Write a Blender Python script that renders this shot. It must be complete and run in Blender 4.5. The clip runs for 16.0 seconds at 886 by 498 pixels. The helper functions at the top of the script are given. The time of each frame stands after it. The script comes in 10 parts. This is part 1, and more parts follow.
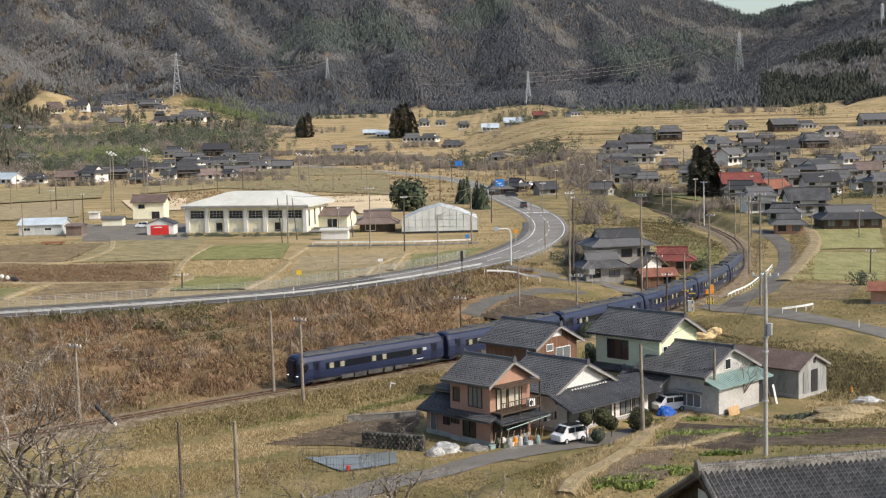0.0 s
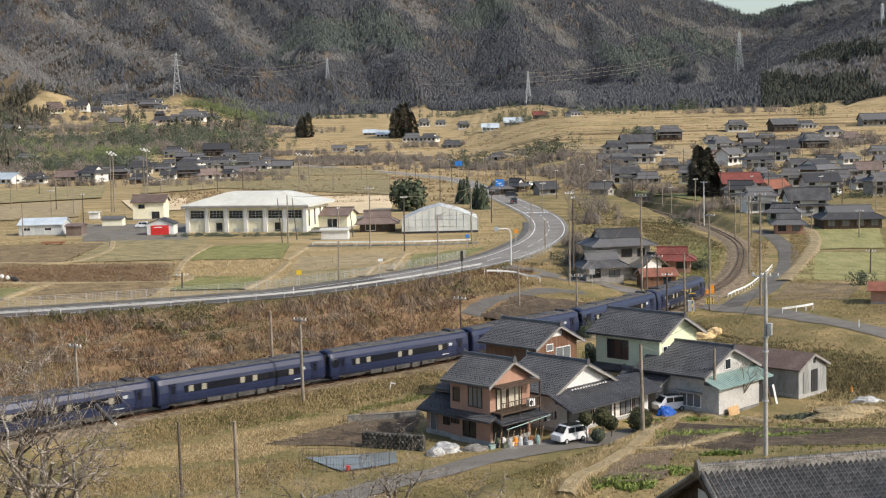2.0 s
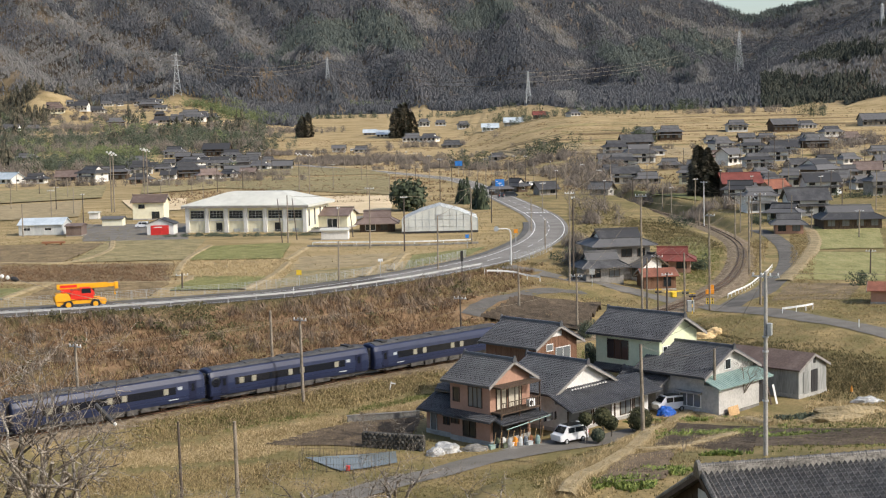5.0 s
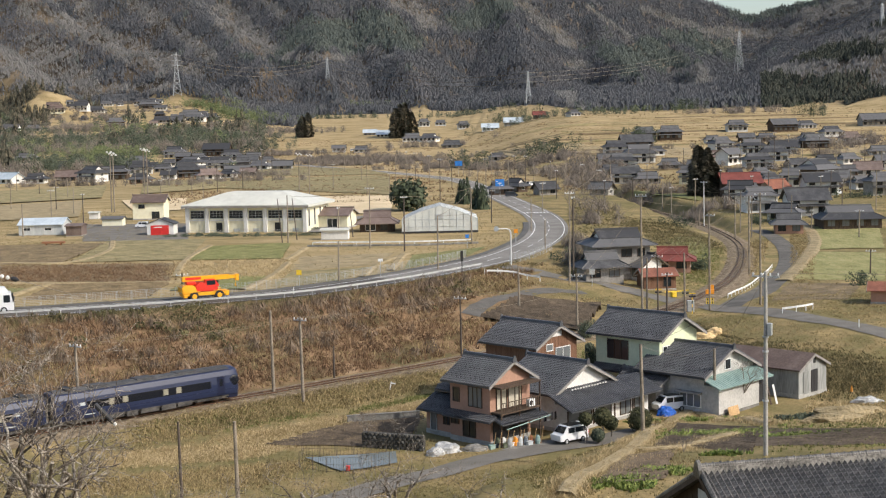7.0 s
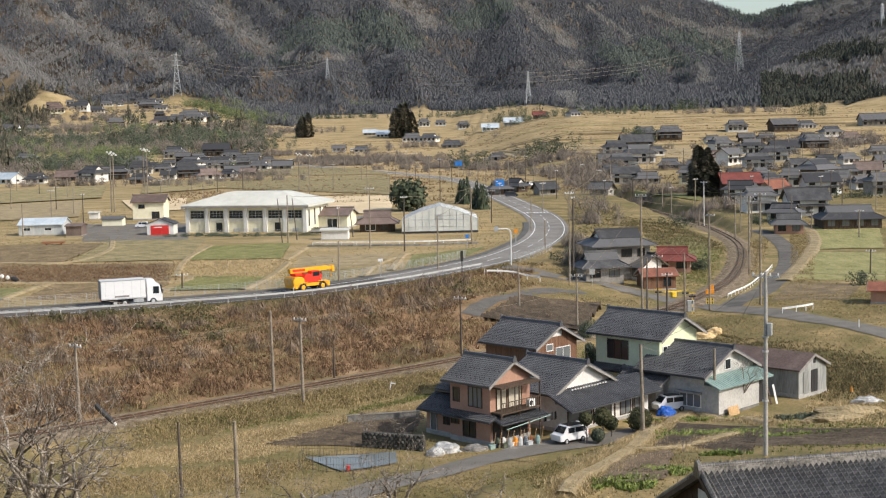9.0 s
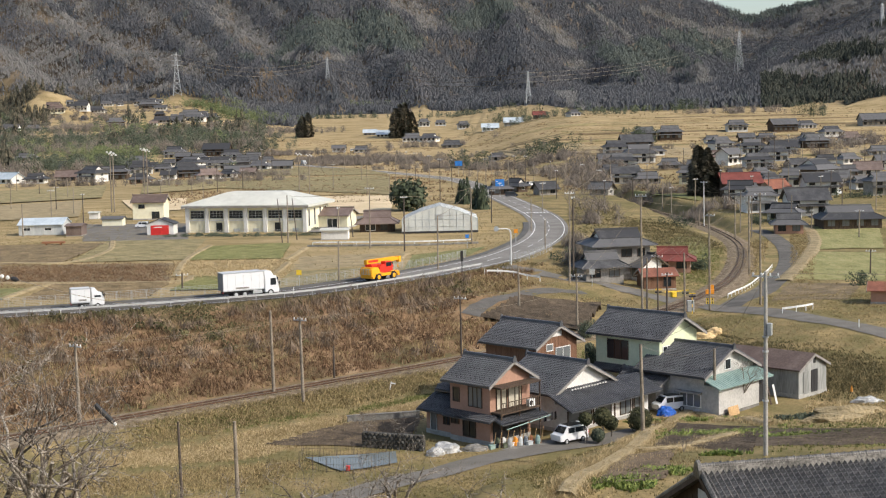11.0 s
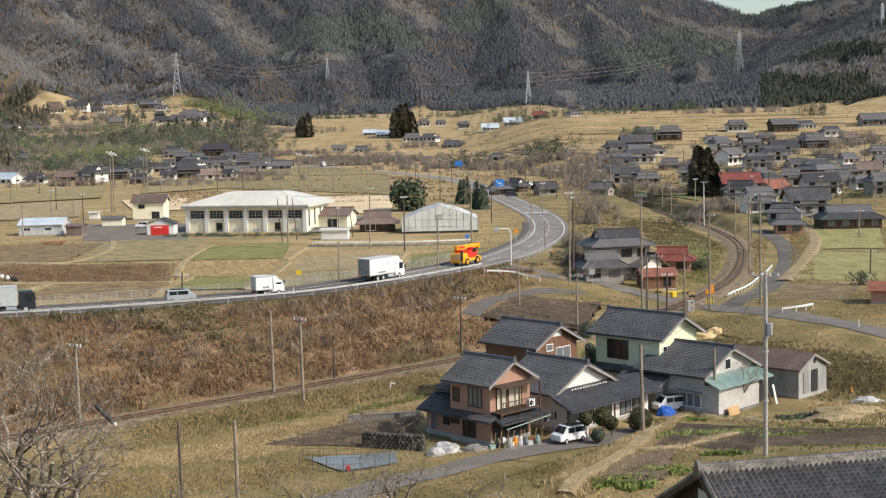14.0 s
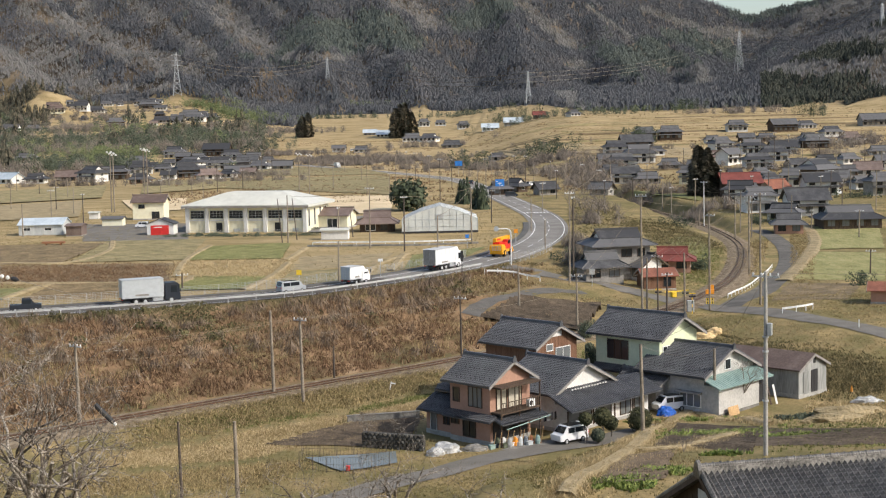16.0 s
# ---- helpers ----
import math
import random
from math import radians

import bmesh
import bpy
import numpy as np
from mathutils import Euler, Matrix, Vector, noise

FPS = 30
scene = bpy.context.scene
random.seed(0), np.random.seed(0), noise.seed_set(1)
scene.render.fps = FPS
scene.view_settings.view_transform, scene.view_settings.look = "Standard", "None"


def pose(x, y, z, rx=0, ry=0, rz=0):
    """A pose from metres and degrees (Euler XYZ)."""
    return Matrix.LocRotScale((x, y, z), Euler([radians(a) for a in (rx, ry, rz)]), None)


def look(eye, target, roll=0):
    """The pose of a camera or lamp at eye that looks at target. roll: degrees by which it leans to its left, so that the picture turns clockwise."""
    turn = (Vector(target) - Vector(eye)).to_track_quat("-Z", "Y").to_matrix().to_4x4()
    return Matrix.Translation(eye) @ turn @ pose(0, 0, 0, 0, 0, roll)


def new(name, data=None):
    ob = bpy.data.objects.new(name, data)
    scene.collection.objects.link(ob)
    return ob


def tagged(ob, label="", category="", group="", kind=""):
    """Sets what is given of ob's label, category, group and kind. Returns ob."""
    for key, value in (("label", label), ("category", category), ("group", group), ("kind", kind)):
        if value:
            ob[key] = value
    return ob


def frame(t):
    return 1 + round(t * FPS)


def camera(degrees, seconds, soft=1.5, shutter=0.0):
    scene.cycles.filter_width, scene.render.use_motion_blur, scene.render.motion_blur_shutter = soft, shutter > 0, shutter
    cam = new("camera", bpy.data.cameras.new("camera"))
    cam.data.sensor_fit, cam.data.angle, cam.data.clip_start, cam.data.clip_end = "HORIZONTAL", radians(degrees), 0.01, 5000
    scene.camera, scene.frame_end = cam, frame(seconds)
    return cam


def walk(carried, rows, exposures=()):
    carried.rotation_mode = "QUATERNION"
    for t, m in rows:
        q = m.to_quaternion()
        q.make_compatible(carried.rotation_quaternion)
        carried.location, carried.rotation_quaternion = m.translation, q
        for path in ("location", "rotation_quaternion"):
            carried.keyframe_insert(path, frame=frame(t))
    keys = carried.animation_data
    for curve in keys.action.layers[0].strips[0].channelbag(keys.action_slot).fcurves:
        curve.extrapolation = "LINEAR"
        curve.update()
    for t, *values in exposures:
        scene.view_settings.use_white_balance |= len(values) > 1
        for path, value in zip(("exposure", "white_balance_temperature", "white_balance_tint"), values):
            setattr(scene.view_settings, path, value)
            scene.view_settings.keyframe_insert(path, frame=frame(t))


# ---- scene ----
# ---------------------------------------------------------------- camera
cam = camera(36.18, 16.0, soft=1.15, shutter=0.3)
EYE = (0.0, 0.0, 28.0)
VIEW = look(EYE, (0.0, 100.0, 18.79), roll=-1.26)
walk(cam, [(0.0, VIEW), (16.0, VIEW)], exposures=((0.0, 0.27, 6800, 10), (16.0, 0.27, 6800, 10)))

# ---------------------------------------------------------------- sky and sun
SUN_TO = Vector((0.84, -0.42, 0.74)).normalized()
world = bpy.data.worlds.new("sky")
world.use_nodes = True
scene.world = world
wn = world.node_tree.nodes
sky = wn.new("ShaderNodeTexSky")
sky.sky_type = "NISHITA"
sky.sun_disc = False
sky.sun_elevation = math.asin(SUN_TO.z)
sky.sun_rotation = math.atan2(SUN_TO.x, SUN_TO.y)
sky.dust_density = 2.0
bg = wn["Background"]
bg.inputs["Strength"].default_value = 0.15
world.node_tree.links.new(sky.outputs["Color"], bg.inputs["Color"])
sun_data = bpy.data.lights.new("sun", "SUN")
sun_data.energy, sun_data.angle, sun_data.color = 3.0, radians(1.2), (1.0, 0.96, 0.90)
sun = new("sun", sun_data)
sun.matrix_world = look(SUN_TO * 300, (0, 0, 0))

# ---------------------------------------------------------------- lie of the land
# terrain begin
def smooth(a, b, v):
    t = np.clip((np.asarray(v, float) - a) / (b - a), 0, 1)
    return t * t * (3 - 2 * t)


def spline(points, step):
    """A Catmull-Rom curve through the points, sampled at about one step."""
    p = np.array(points, float)
    p = np.vstack([2 * p[0] - p[1], p, 2 * p[-1] - p[-2]])
    out = []
    for i in range(1, len(p) - 2):
        n = max(2, int(np.linalg.norm(p[i + 1] - p[i]) / step))
        for k in range(n):
            t = k / n
            out.append(0.5 * ((2 * p[i]) + (p[i + 1] - p[i - 1]) * t + (2 * p[i - 1] - 5 * p[i] + 4 * p[i + 1] - p[i + 2]) * t * t + (3 * p[i] - p[i - 1] - 3 * p[i + 1] + p[i + 2]) * t ** 3))
    out.append(p[-2])
    return np.array(out)


TRACK = spline([(-330, -152), (-200, -27), (-110, 61), (-47.5, 117.3), (-21.2, 140.3), (0.8, 159.6), (17, 176.5), (29.5, 193.5), (41, 214), (51.5, 240), (61.5, 278), (67, 311), (68.6, 350), (67, 385), (64.5, 423), (60, 469), (50, 540), (30, 640), (-10, 760)], 3.0)
ROAD = spline([(-330, 120), (-190, 152), (-110, 170.5), (-60.5, 183), (-31.6, 194.2), (-18.4, 203), (-2.3, 223), (10.7, 246.6), (20.2, 280), (24.6, 312), (25.9, 347), (24.3, 383), (20, 444), (14, 527), (4.7, 600), (-23.6, 695), (-62, 800), (-112, 930), (-190, 1090)], 3.0)
LANE = spline([(10.71, 231.78), (16.54, 225.55), (25.57, 221.92), (32.66, 213.53), (38.71, 205.26), (44.75, 195.81), (50.42, 183.45), (56.04, 170.42), (62.77, 153.09)], 2.0)
LANE_UP = spline([(42.78, 202.08), (47.22, 211.30), (55.39, 229.72), (66.52, 260.89), (73.42, 288.47), (76.08, 310.11), (75.74, 325.41)], 2.0)
LANE_LOW = spline([(22.31, 213.14), (17.70, 211.43), (12.50, 206.32), (7.92, 200.29), (5.04, 194.14), (3.60, 188.56)], 2.0)
YARD_PATH = spline([(-12.58, 100.39), (-8.54, 103.65), (-4.29, 108.34), (-0.60, 111.28), (3.31, 114.96), (7.89, 117.60), (12.68, 120.35), (17.83, 124.15), (21.94, 126.60)], 2.0)


def near_curve(x, y, curve):
    """Distance to a curve, positive on its left side."""
    x, y = np.broadcast_arrays(np.asarray(x, float), np.asarray(y, float))
    best = np.full(x.shape, 1e9)
    side = np.ones(x.shape)
    for (ax, ay), (bx, by) in zip(curve[:-1:2], np.vstack([curve[2::2], curve[-1:]])):
        ux, uy = bx - ax, by - ay
        q = ux * ux + uy * uy
        if q < 1e-6:
            continue
        t = np.clip(((x - ax) * ux + (y - ay) * uy) / q, 0, 1)
        dx, dy = x - ax - t * ux, y - ay - t * uy
        d = dx * dx + dy * dy
        m = d < best
        best = np.where(m, d, best)
        side = np.where(m, np.sign(ux * dy - uy * dx), side)
    return np.sqrt(best) * side


def rough(x, y, size):
    """A smooth uneven field between about -1 and 1."""
    x, y = np.asarray(x, float) / size, np.asarray(y, float) / size
    return (np.sin(x * 1.7 + 1.3 * np.sin(y * 1.1 + 0.4)) * np.cos(y * 1.9 + 1.1 * np.sin(x * 0.9 + 2.0))
            + 0.5 * np.sin(x * 3.9 + y * 2.3 + 1.0 + np.sin(y * 3.1)) * np.cos(y * 4.3 - x * 1.7)
            + 0.25 * np.sin(x * 8.1 - y * 6.7 + np.sin(x * 5.3)) ) / 1.5


RIDGES = [((-875.43, 2300.00, 393.90), (-489.95, 1900.00, 163.65), (-216.46, 1500.00, 54.47)),
          ((-762.68, 1800.00, 250.75), (-462.45, 1480.00, 105.17), (-362.44, 1330.00, 59.04)),
          ((-640.62, 2900.00, 502.63), (-420.68, 2300.00, 235.31), (-228.56, 1800.00, 99.81)),
          ((-914.44, 2700.00, 509.21), (-587.79, 2500.00, 327.15), (-307.89, 2100.00, 172.85)),
          ((-316.30, 3100.00, 564.68), (-195.04, 2200.00, 194.92), (-118.24, 1600.00, 53.77)),
          ((-87.24, 3100.00, 609.32), (-75.91, 2150.00, 171.08), (-12.25, 1600.00, 48.16)),
          ((118.73, 3200.00, 623.58), (123.63, 2400.00, 212.56), (131.73, 1750.00, 50.48)),
          ((255.43, 3300.00, 533.59), (293.27, 2500.00, 186.07), (285.00, 1850.00, 52.39))]
RIDGES += [((748.11, 3000.00, 209.05), (592.45, 2500.00, 118.13), (424.20, 2000.00, 55.95)),
           ((220.99, 3400.00, 522.49), (595.76, 3400.00, 330.0), (798.76, 3400.00, 304.0)),
           ((455.31, 3200.00, 306.84), (476.46, 2600.00, 151.43), (407.60, 2000.00, 52.19)),
           ((798.76, 3400.00, 304.0), (904.44, 3300.00, 326.0), (1203.73, 3000.00, 400.0)),
           ((970.59, 3000.00, 265.39), (664.80, 2500.00, 142.18), (449.09, 2000.00, 63.65)),
           ((-181.84, 3400.00, 558.52), (220.99, 3400.00, 522.49), (262.34, 3400.00, 494.22)),
           ((-1435.14, 3000.00, 523.64), (-746.10, 3200.00, 552.57), (-181.84, 3400.00, 558.52))]


def mountains(x, y):
    """Ridges that fall towards the valley, with gullies between them."""
    x, y = np.broadcast_arrays(np.asarray(x, float), np.asarray(y, float))
    total = np.full(x.shape, 0.0)
    for ridge in RIDGES:
        for p, q in zip(ridge[:-1], ridge[1:]):
            ux, uy = q[0] - p[0], q[1] - p[1]
            t = np.clip(((x - p[0]) * ux + (y - p[1]) * uy) / (ux * ux + uy * uy), 0, 1)
            d = np.hypot(x - p[0] - t * ux, y - p[1] - t * uy)
            h = p[2] + (q[2] - p[2]) * t - 32 - 0.0155 * y - 0.62 * d + 14 * rough(x, y, 90.0)
            total = np.maximum(total, h)
    hill = np.maximum(0, 1.15 * 92 * np.exp(-((x - 560) / 190) ** 2 - ((y - 1400) / 250) ** 2) - 12 + 5 * rough(x, y, 50.0))
    return np.maximum(total, hill)


def valley(x, y):
    x, y = np.asarray(x, float), np.asarray(y, float)
    a = x / np.maximum(y, 100.0)
    r = smooth(0.00, 0.10, a)
    l = smooth(-0.10, -0.22, a)
    start = 860 - 300 * r - 20 * l
    slope = 0.058 + 0.0 * r + 0.032 * l
    d = y - start
    rise = slope * np.where(d > 0, d * d / (np.abs(d) + 90), 0)
    rise = np.minimum(rise, 62 - 18 * np.exp(-np.maximum(0, rise - 30) / 30))
    step = 1.6 * (np.floor(rise / 1.6) + smooth(0.0, 0.35, rise / 1.6 - np.floor(rise / 1.6)))
    rise = rise + (step - rise) * smooth(0.5, 2, rise) * smooth(60, 30, rise) * 0.8
    return 3.6 + rise


def height(x, y):
    x, y = np.broadcast_arrays(np.asarray(x, float), np.asarray(y, float))
    dt, dr = near_curve(x, y, TRACK), near_curve(x, y, ROAD)
    v = valley(x, y)
    # outer side of the line: house platform, then the village
    hill = 26.9 - 0.300 * y + 0.4 * rough(x, y, 9.0)
    plinth = -0.95 + 0.12 * rough(x, y, 7.0) + 1.4 * smooth(34, 52, x) * smooth(150, 175, y) * smooth(225, 200, y)
    # terraced plot on the slope
    edge = x - (9.6 + (y - 98) * 0.48)
    shelf = smooth(-3.5, 1.0, edge) * smooth(131, 117, y - 0.10 * (x - 20)) * smooth(60, 82, y)
    plot = 5.2 - 0.135 * (y - 88) + 0.05 * np.maximum(0, x - 24) + 0.12 * rough(x, y, 5.0)
    plinth = np.where(shelf > 0, plinth + np.maximum(0, plot - plinth) * shelf, plinth)
    plinth = plinth + 2.6 * smooth(40, 60, x) * smooth(160, 120, y)
    outer = np.maximum(plinth, np.minimum(hill, 27.0))
    outer = outer + (v - outer) * smooth(250, 420, y)
    # between the line and the road
    t = np.clip(np.abs(dt) - 4.0, 0, None)
    u = np.clip(np.abs(dr) - 5.0, 0, None)
    f = t / (t + u + 0.01)
    inner = 3.5 * (0.35 * f + 0.65 * smooth(0.05, 0.95, f)) + 0.35 * rough(x, y, 6.0) * smooth(0, 0.2, f) * smooth(1, 0.8, f)
    inner = np.where(dr > 0, v - 0.15 * smooth(5, 9, np.abs(dr)) * smooth(60, 20, np.abs(dr)), inner)
    inner = inner + (v - inner) * smooth(330, 460, y)
    z = np.where(dt > 0, inner, outer) + mountains(x, y) * smooth(700, 1100, y)
    # beds of the road and of the line
    z = z + (3.5 - z) * smooth(8.0, 4.6, np.abs(dr)) * smooth(1050, 980, y)
    z = z + (-0.32 - z) * smooth(6.0, 2.6, np.abs(dt)) * smooth(600, 480, y)
    return z


def wood_edge(x):
    """How far out the woods begin, for a place across the valley."""
    return np.interp(x, (-470, -422, -392, -370, -356, -313, -290, -256, -222, -176, -146, -141, -58, -46, -23, -12, 34, 77, 104, 120, 180, 254, 330, 420),
                     (1420, 1402, 1390, 1560, 1600, 1575, 1564, 1515, 1470, 1370, 1365, 1580, 1568, 1690, 1670, 1655, 1574, 1526, 1415, 1215, 1185, 1205, 1200, 1150))
# terrain end


def ground_z(x, y):
    return float(height(np.array([x]), np.array([y]))[0])


# ---------------------------------------------------------------- materials
def material(name, colours, scale=1.0, rough_at=0.8, bump=0.3, metal=0.0, fine=8.0, detail=6.0, stretch=(1, 1, 1), island=0.0, spread=(0.35, 0.65), bump_d=0.05, spec=0.35):
    """Noise between two or three colours at two scales, with fine relief."""
    m = bpy.data.materials.new(name)
    m.use_nodes = True
    n, l = m.node_tree.nodes, m.node_tree.links
    b = n["Principled BSDF"]
    tc = n.new("ShaderNodeTexCoord")
    mp = n.new("ShaderNodeMapping")
    mp.inputs["Scale"].default_value = stretch
    l.new(tc.outputs["Object"], mp.inputs["Vector"])
    big = n.new("ShaderNodeTexNoise")
    big.inputs["Scale"].default_value, big.inputs["Detail"].default_value, big.inputs["Roughness"].default_value = scale, detail, 0.6
    small = n.new("ShaderNodeTexNoise")
    small.inputs["Scale"].default_value, small.inputs["Detail"].default_value = scale * fine, 4.0
    l.new(mp.outputs["Vector"], big.inputs["Vector"])
    l.new(mp.outputs["Vector"], small.inputs["Vector"])
    mix = n.new("ShaderNodeMath")
    mix.operation = "MULTIPLY_ADD"
    l.new(small.outputs["Fac"], mix.inputs[0])
    mix.inputs[1].default_value = 0.45
    half = n.new("ShaderNodeMath")
    half.operation = "MULTIPLY_ADD"
    l.new(big.outputs["Fac"], half.inputs[0])
    half.inputs[1].default_value, half.inputs[2].default_value = 0.75, -0.10
    l.new(half.outputs[0], mix.inputs[2])
    fac = mix.outputs[0]
    if island:
        oi = n.new("ShaderNodeObjectInfo") if island > 0 else n.new("ShaderNodeNewGeometry")
        ad = n.new("ShaderNodeMath")
        ad.operation = "MULTIPLY_ADD"
        l.new(oi.outputs["Random" if island > 0 else "Random Per Island"], ad.inputs[0])
        ad.inputs[1].default_value = abs(island)
        sh = n.new("ShaderNodeMath")
        sh.operation = "SUBTRACT"
        l.new(fac, sh.inputs[0])
        sh.inputs[1].default_value = abs(island) / 2
        l.new(sh.outputs[0], ad.inputs[2])
        fac = ad.outputs[0]
    ramp = n.new("ShaderNodeValToRGB")
    ramp.color_ramp.elements[0].position, ramp.color_ramp.elements[1].position = spread
    ramp.color_ramp.elements[0].color, ramp.color_ramp.elements[1].color = (*colours[0], 1), (*colours[-1], 1)
    if len(colours) == 3:
        ramp.color_ramp.elements.new(sum(spread) / 2).color = (*colours[1], 1)
    l.new(fac, ramp.inputs["Fac"])
    l.new(ramp.outputs["Color"], b.inputs["Base Color"])
    b.inputs["Roughness"].default_value, b.inputs["Metallic"].default_value = rough_at, metal
    b.inputs["Specular IOR Level"].default_value = spec
    if bump:
        bp = n.new("ShaderNodeBump")
        bp.inputs["Strength"].default_value, bp.inputs["Distance"].default_value = bump, bump_d
        l.new(small.outputs["Fac"], bp.inputs["Height"])
        l.new(bp.outputs["Normal"], b.inputs["Normal"])
    return m


def plain(name, c, rough_at=0.6, metal=0.0, var=0.18, scale=2.0, spec=0.4, bump=0.1, island=0.0):
    lo = tuple(max(0, v * (1 - var)) for v in c)
    hi = tuple(min(1, v * (1 + var)) for v in c)
    return material(name, (lo, hi), scale=scale, rough_at=rough_at, metal=metal, spec=spec, bump=bump, island=island)


def glowing(name, c, strength):
    m = bpy.data.materials.new(name)
    m.use_nodes = True
    b = m.node_tree.nodes["Principled BSDF"]
    b.inputs["Base Color"].default_value = (*c, 1)
    b.inputs["Emission Color"].default_value = (*c, 1)
    b.inputs["Emission Strength"].default_value = strength
    return m


def glazing(name, c, rough_at=0.08):
    m = bpy.data.materials.new(name)
    m.use_nodes = True
    b = m.node_tree.nodes["Principled BSDF"]
    b.inputs["Base Color"].default_value = (*c, 1)
    b.inputs["Roughness"].default_value = rough_at
    b.inputs["Specular IOR Level"].default_value = 0.6
    return m


def leafy(m, lift=0.6):
    """Bend the shading normals of loose sprays up and towards the camera, to soften and lighten them."""
    n, l = m.node_tree.nodes, m.node_tree.links
    g = n.new("ShaderNodeNewGeometry")
    a = n.new("ShaderNodeVectorMath")
    a.operation = "MULTIPLY_ADD"
    l.new(g.outputs["Normal"], a.inputs[0])
    a.inputs[1].default_value = (1 - lift, 1 - lift, 1 - lift)
    a.inputs[2].default_value = (0.0, -0.35 * lift, lift)
    b = n.new("ShaderNodeVectorMath")
    b.operation = "NORMALIZE"
    l.new(a.outputs[0], b.inputs[0])
    l.new(b.outputs[0], n["Principled BSDF"].inputs["Normal"])
    return m


STRAW, OLIVE = (0.37, 0.275, 0.135), (0.155, 0.135, 0.058)


def land_material():
    """Winter grass, rust-brown scrub on the bank, pale stubble and forest floor, blended by the land's cover."""
    m = bpy.data.materials.new("land")
    m.use_nodes = True
    n, l = m.node_tree.nodes, m.node_tree.links
    b = n["Principled BSDF"]
    b.inputs["Roughness"].default_value = 0.95
    b.inputs["Specular IOR Level"].default_value = 0.1
    tc = n.new("ShaderNodeTexCoord")

    def noise_at(scale, detail=5.0, stretch=None):
        t = n.new("ShaderNodeTexNoise")
        t.inputs["Scale"].default_value, t.inputs["Detail"].default_value, t.inputs["Roughness"].default_value = scale, detail, 0.62
        if stretch:
            mp = n.new("ShaderNodeMapping")
            mp.inputs["Scale"].default_value = stretch
            l.new(tc.outputs["Object"], mp.inputs["Vector"])
            l.new(mp.outputs["Vector"], t.inputs["Vector"])
        else:
            l.new(tc.outputs["Object"], t.inputs["Vector"])
        return t.outputs["Fac"]

    def ramp_of(fac, stops):
        r = n.new("ShaderNodeValToRGB")
        e = r.color_ramp.elements
        e[0].position, e[0].color = stops[0][0], (*stops[0][1], 1)
        e[1].position, e[1].color = stops[-1][0], (*stops[-1][1], 1)
        for p, c in stops[1:-1]:
            e.new(p).color = (*c, 1)
        l.new(fac, r.inputs["Fac"])
        return r.outputs["Color"]

    def mix_of(fac, a, c):
        x = n.new("ShaderNodeMix")
        x.data_type = "RGBA"
        l.new(fac, x.inputs["Factor"])
        l.new(a, x.inputs["A"])
        l.new(c, x.inputs["B"])
        return x.outputs["Result"]

    meadow = ramp_of(noise_at(0.16, 8), [(0.34, OLIVE), (0.46, (0.20, 0.165, 0.075)), (0.56, (0.27, 0.205, 0.10)), (0.68, STRAW)])
    scrub = ramp_of(noise_at(0.12, 9), [(0.34, (0.12, 0.105, 0.05)), (0.46, (0.19, 0.125, 0.07)), (0.56, (0.27, 0.165, 0.095)), (0.68, (0.40, 0.28, 0.17))])
    stubble = ramp_of(noise_at(0.05, 9, (1, 2.2, 1)), [(0.34, (0.24, 0.185, 0.085)), (0.48, (0.36, 0.27, 0.14)), (0.64, (0.47, 0.355, 0.195))])
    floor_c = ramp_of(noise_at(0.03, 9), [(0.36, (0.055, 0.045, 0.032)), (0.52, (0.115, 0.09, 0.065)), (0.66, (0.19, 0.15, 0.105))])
    at = n.new("ShaderNodeAttribute")
    at.attribute_name = "cover"
    sp = n.new("ShaderNodeSeparateColor")
    l.new(at.outputs["Color"], sp.inputs["Color"])
    c = mix_of(sp.outputs["Blue"], meadow, stubble)
    c = mix_of(sp.outputs["Red"], c, scrub)
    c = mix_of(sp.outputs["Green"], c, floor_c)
    fine = noise_at(3.0, 6)
    shade = n.new("ShaderNodeMix")
    shade.data_type, shade.blend_type = "RGBA", "OVERLAY"
    shade.inputs["Factor"].default_value = 0.55
    l.new(c, shade.inputs["A"])
    gray = n.new("ShaderNodeCombineColor")
    for k in ("Red", "Green", "Blue"):
        l.new(fine, gray.inputs[k])
    l.new(gray.outputs["Color"], shade.inputs["B"])
    l.new(shade.outputs["Result"], b.inputs["Base Color"])
    bp = n.new("ShaderNodeBump")
    bp.inputs["Strength"].default_value, bp.inputs["Distance"].default_value = 0.6, 0.25
    l.new(noise_at(1.6, 6), bp.inputs["Height"])
    l.new(bp.outputs["Normal"], b.inputs["Normal"])
    return m


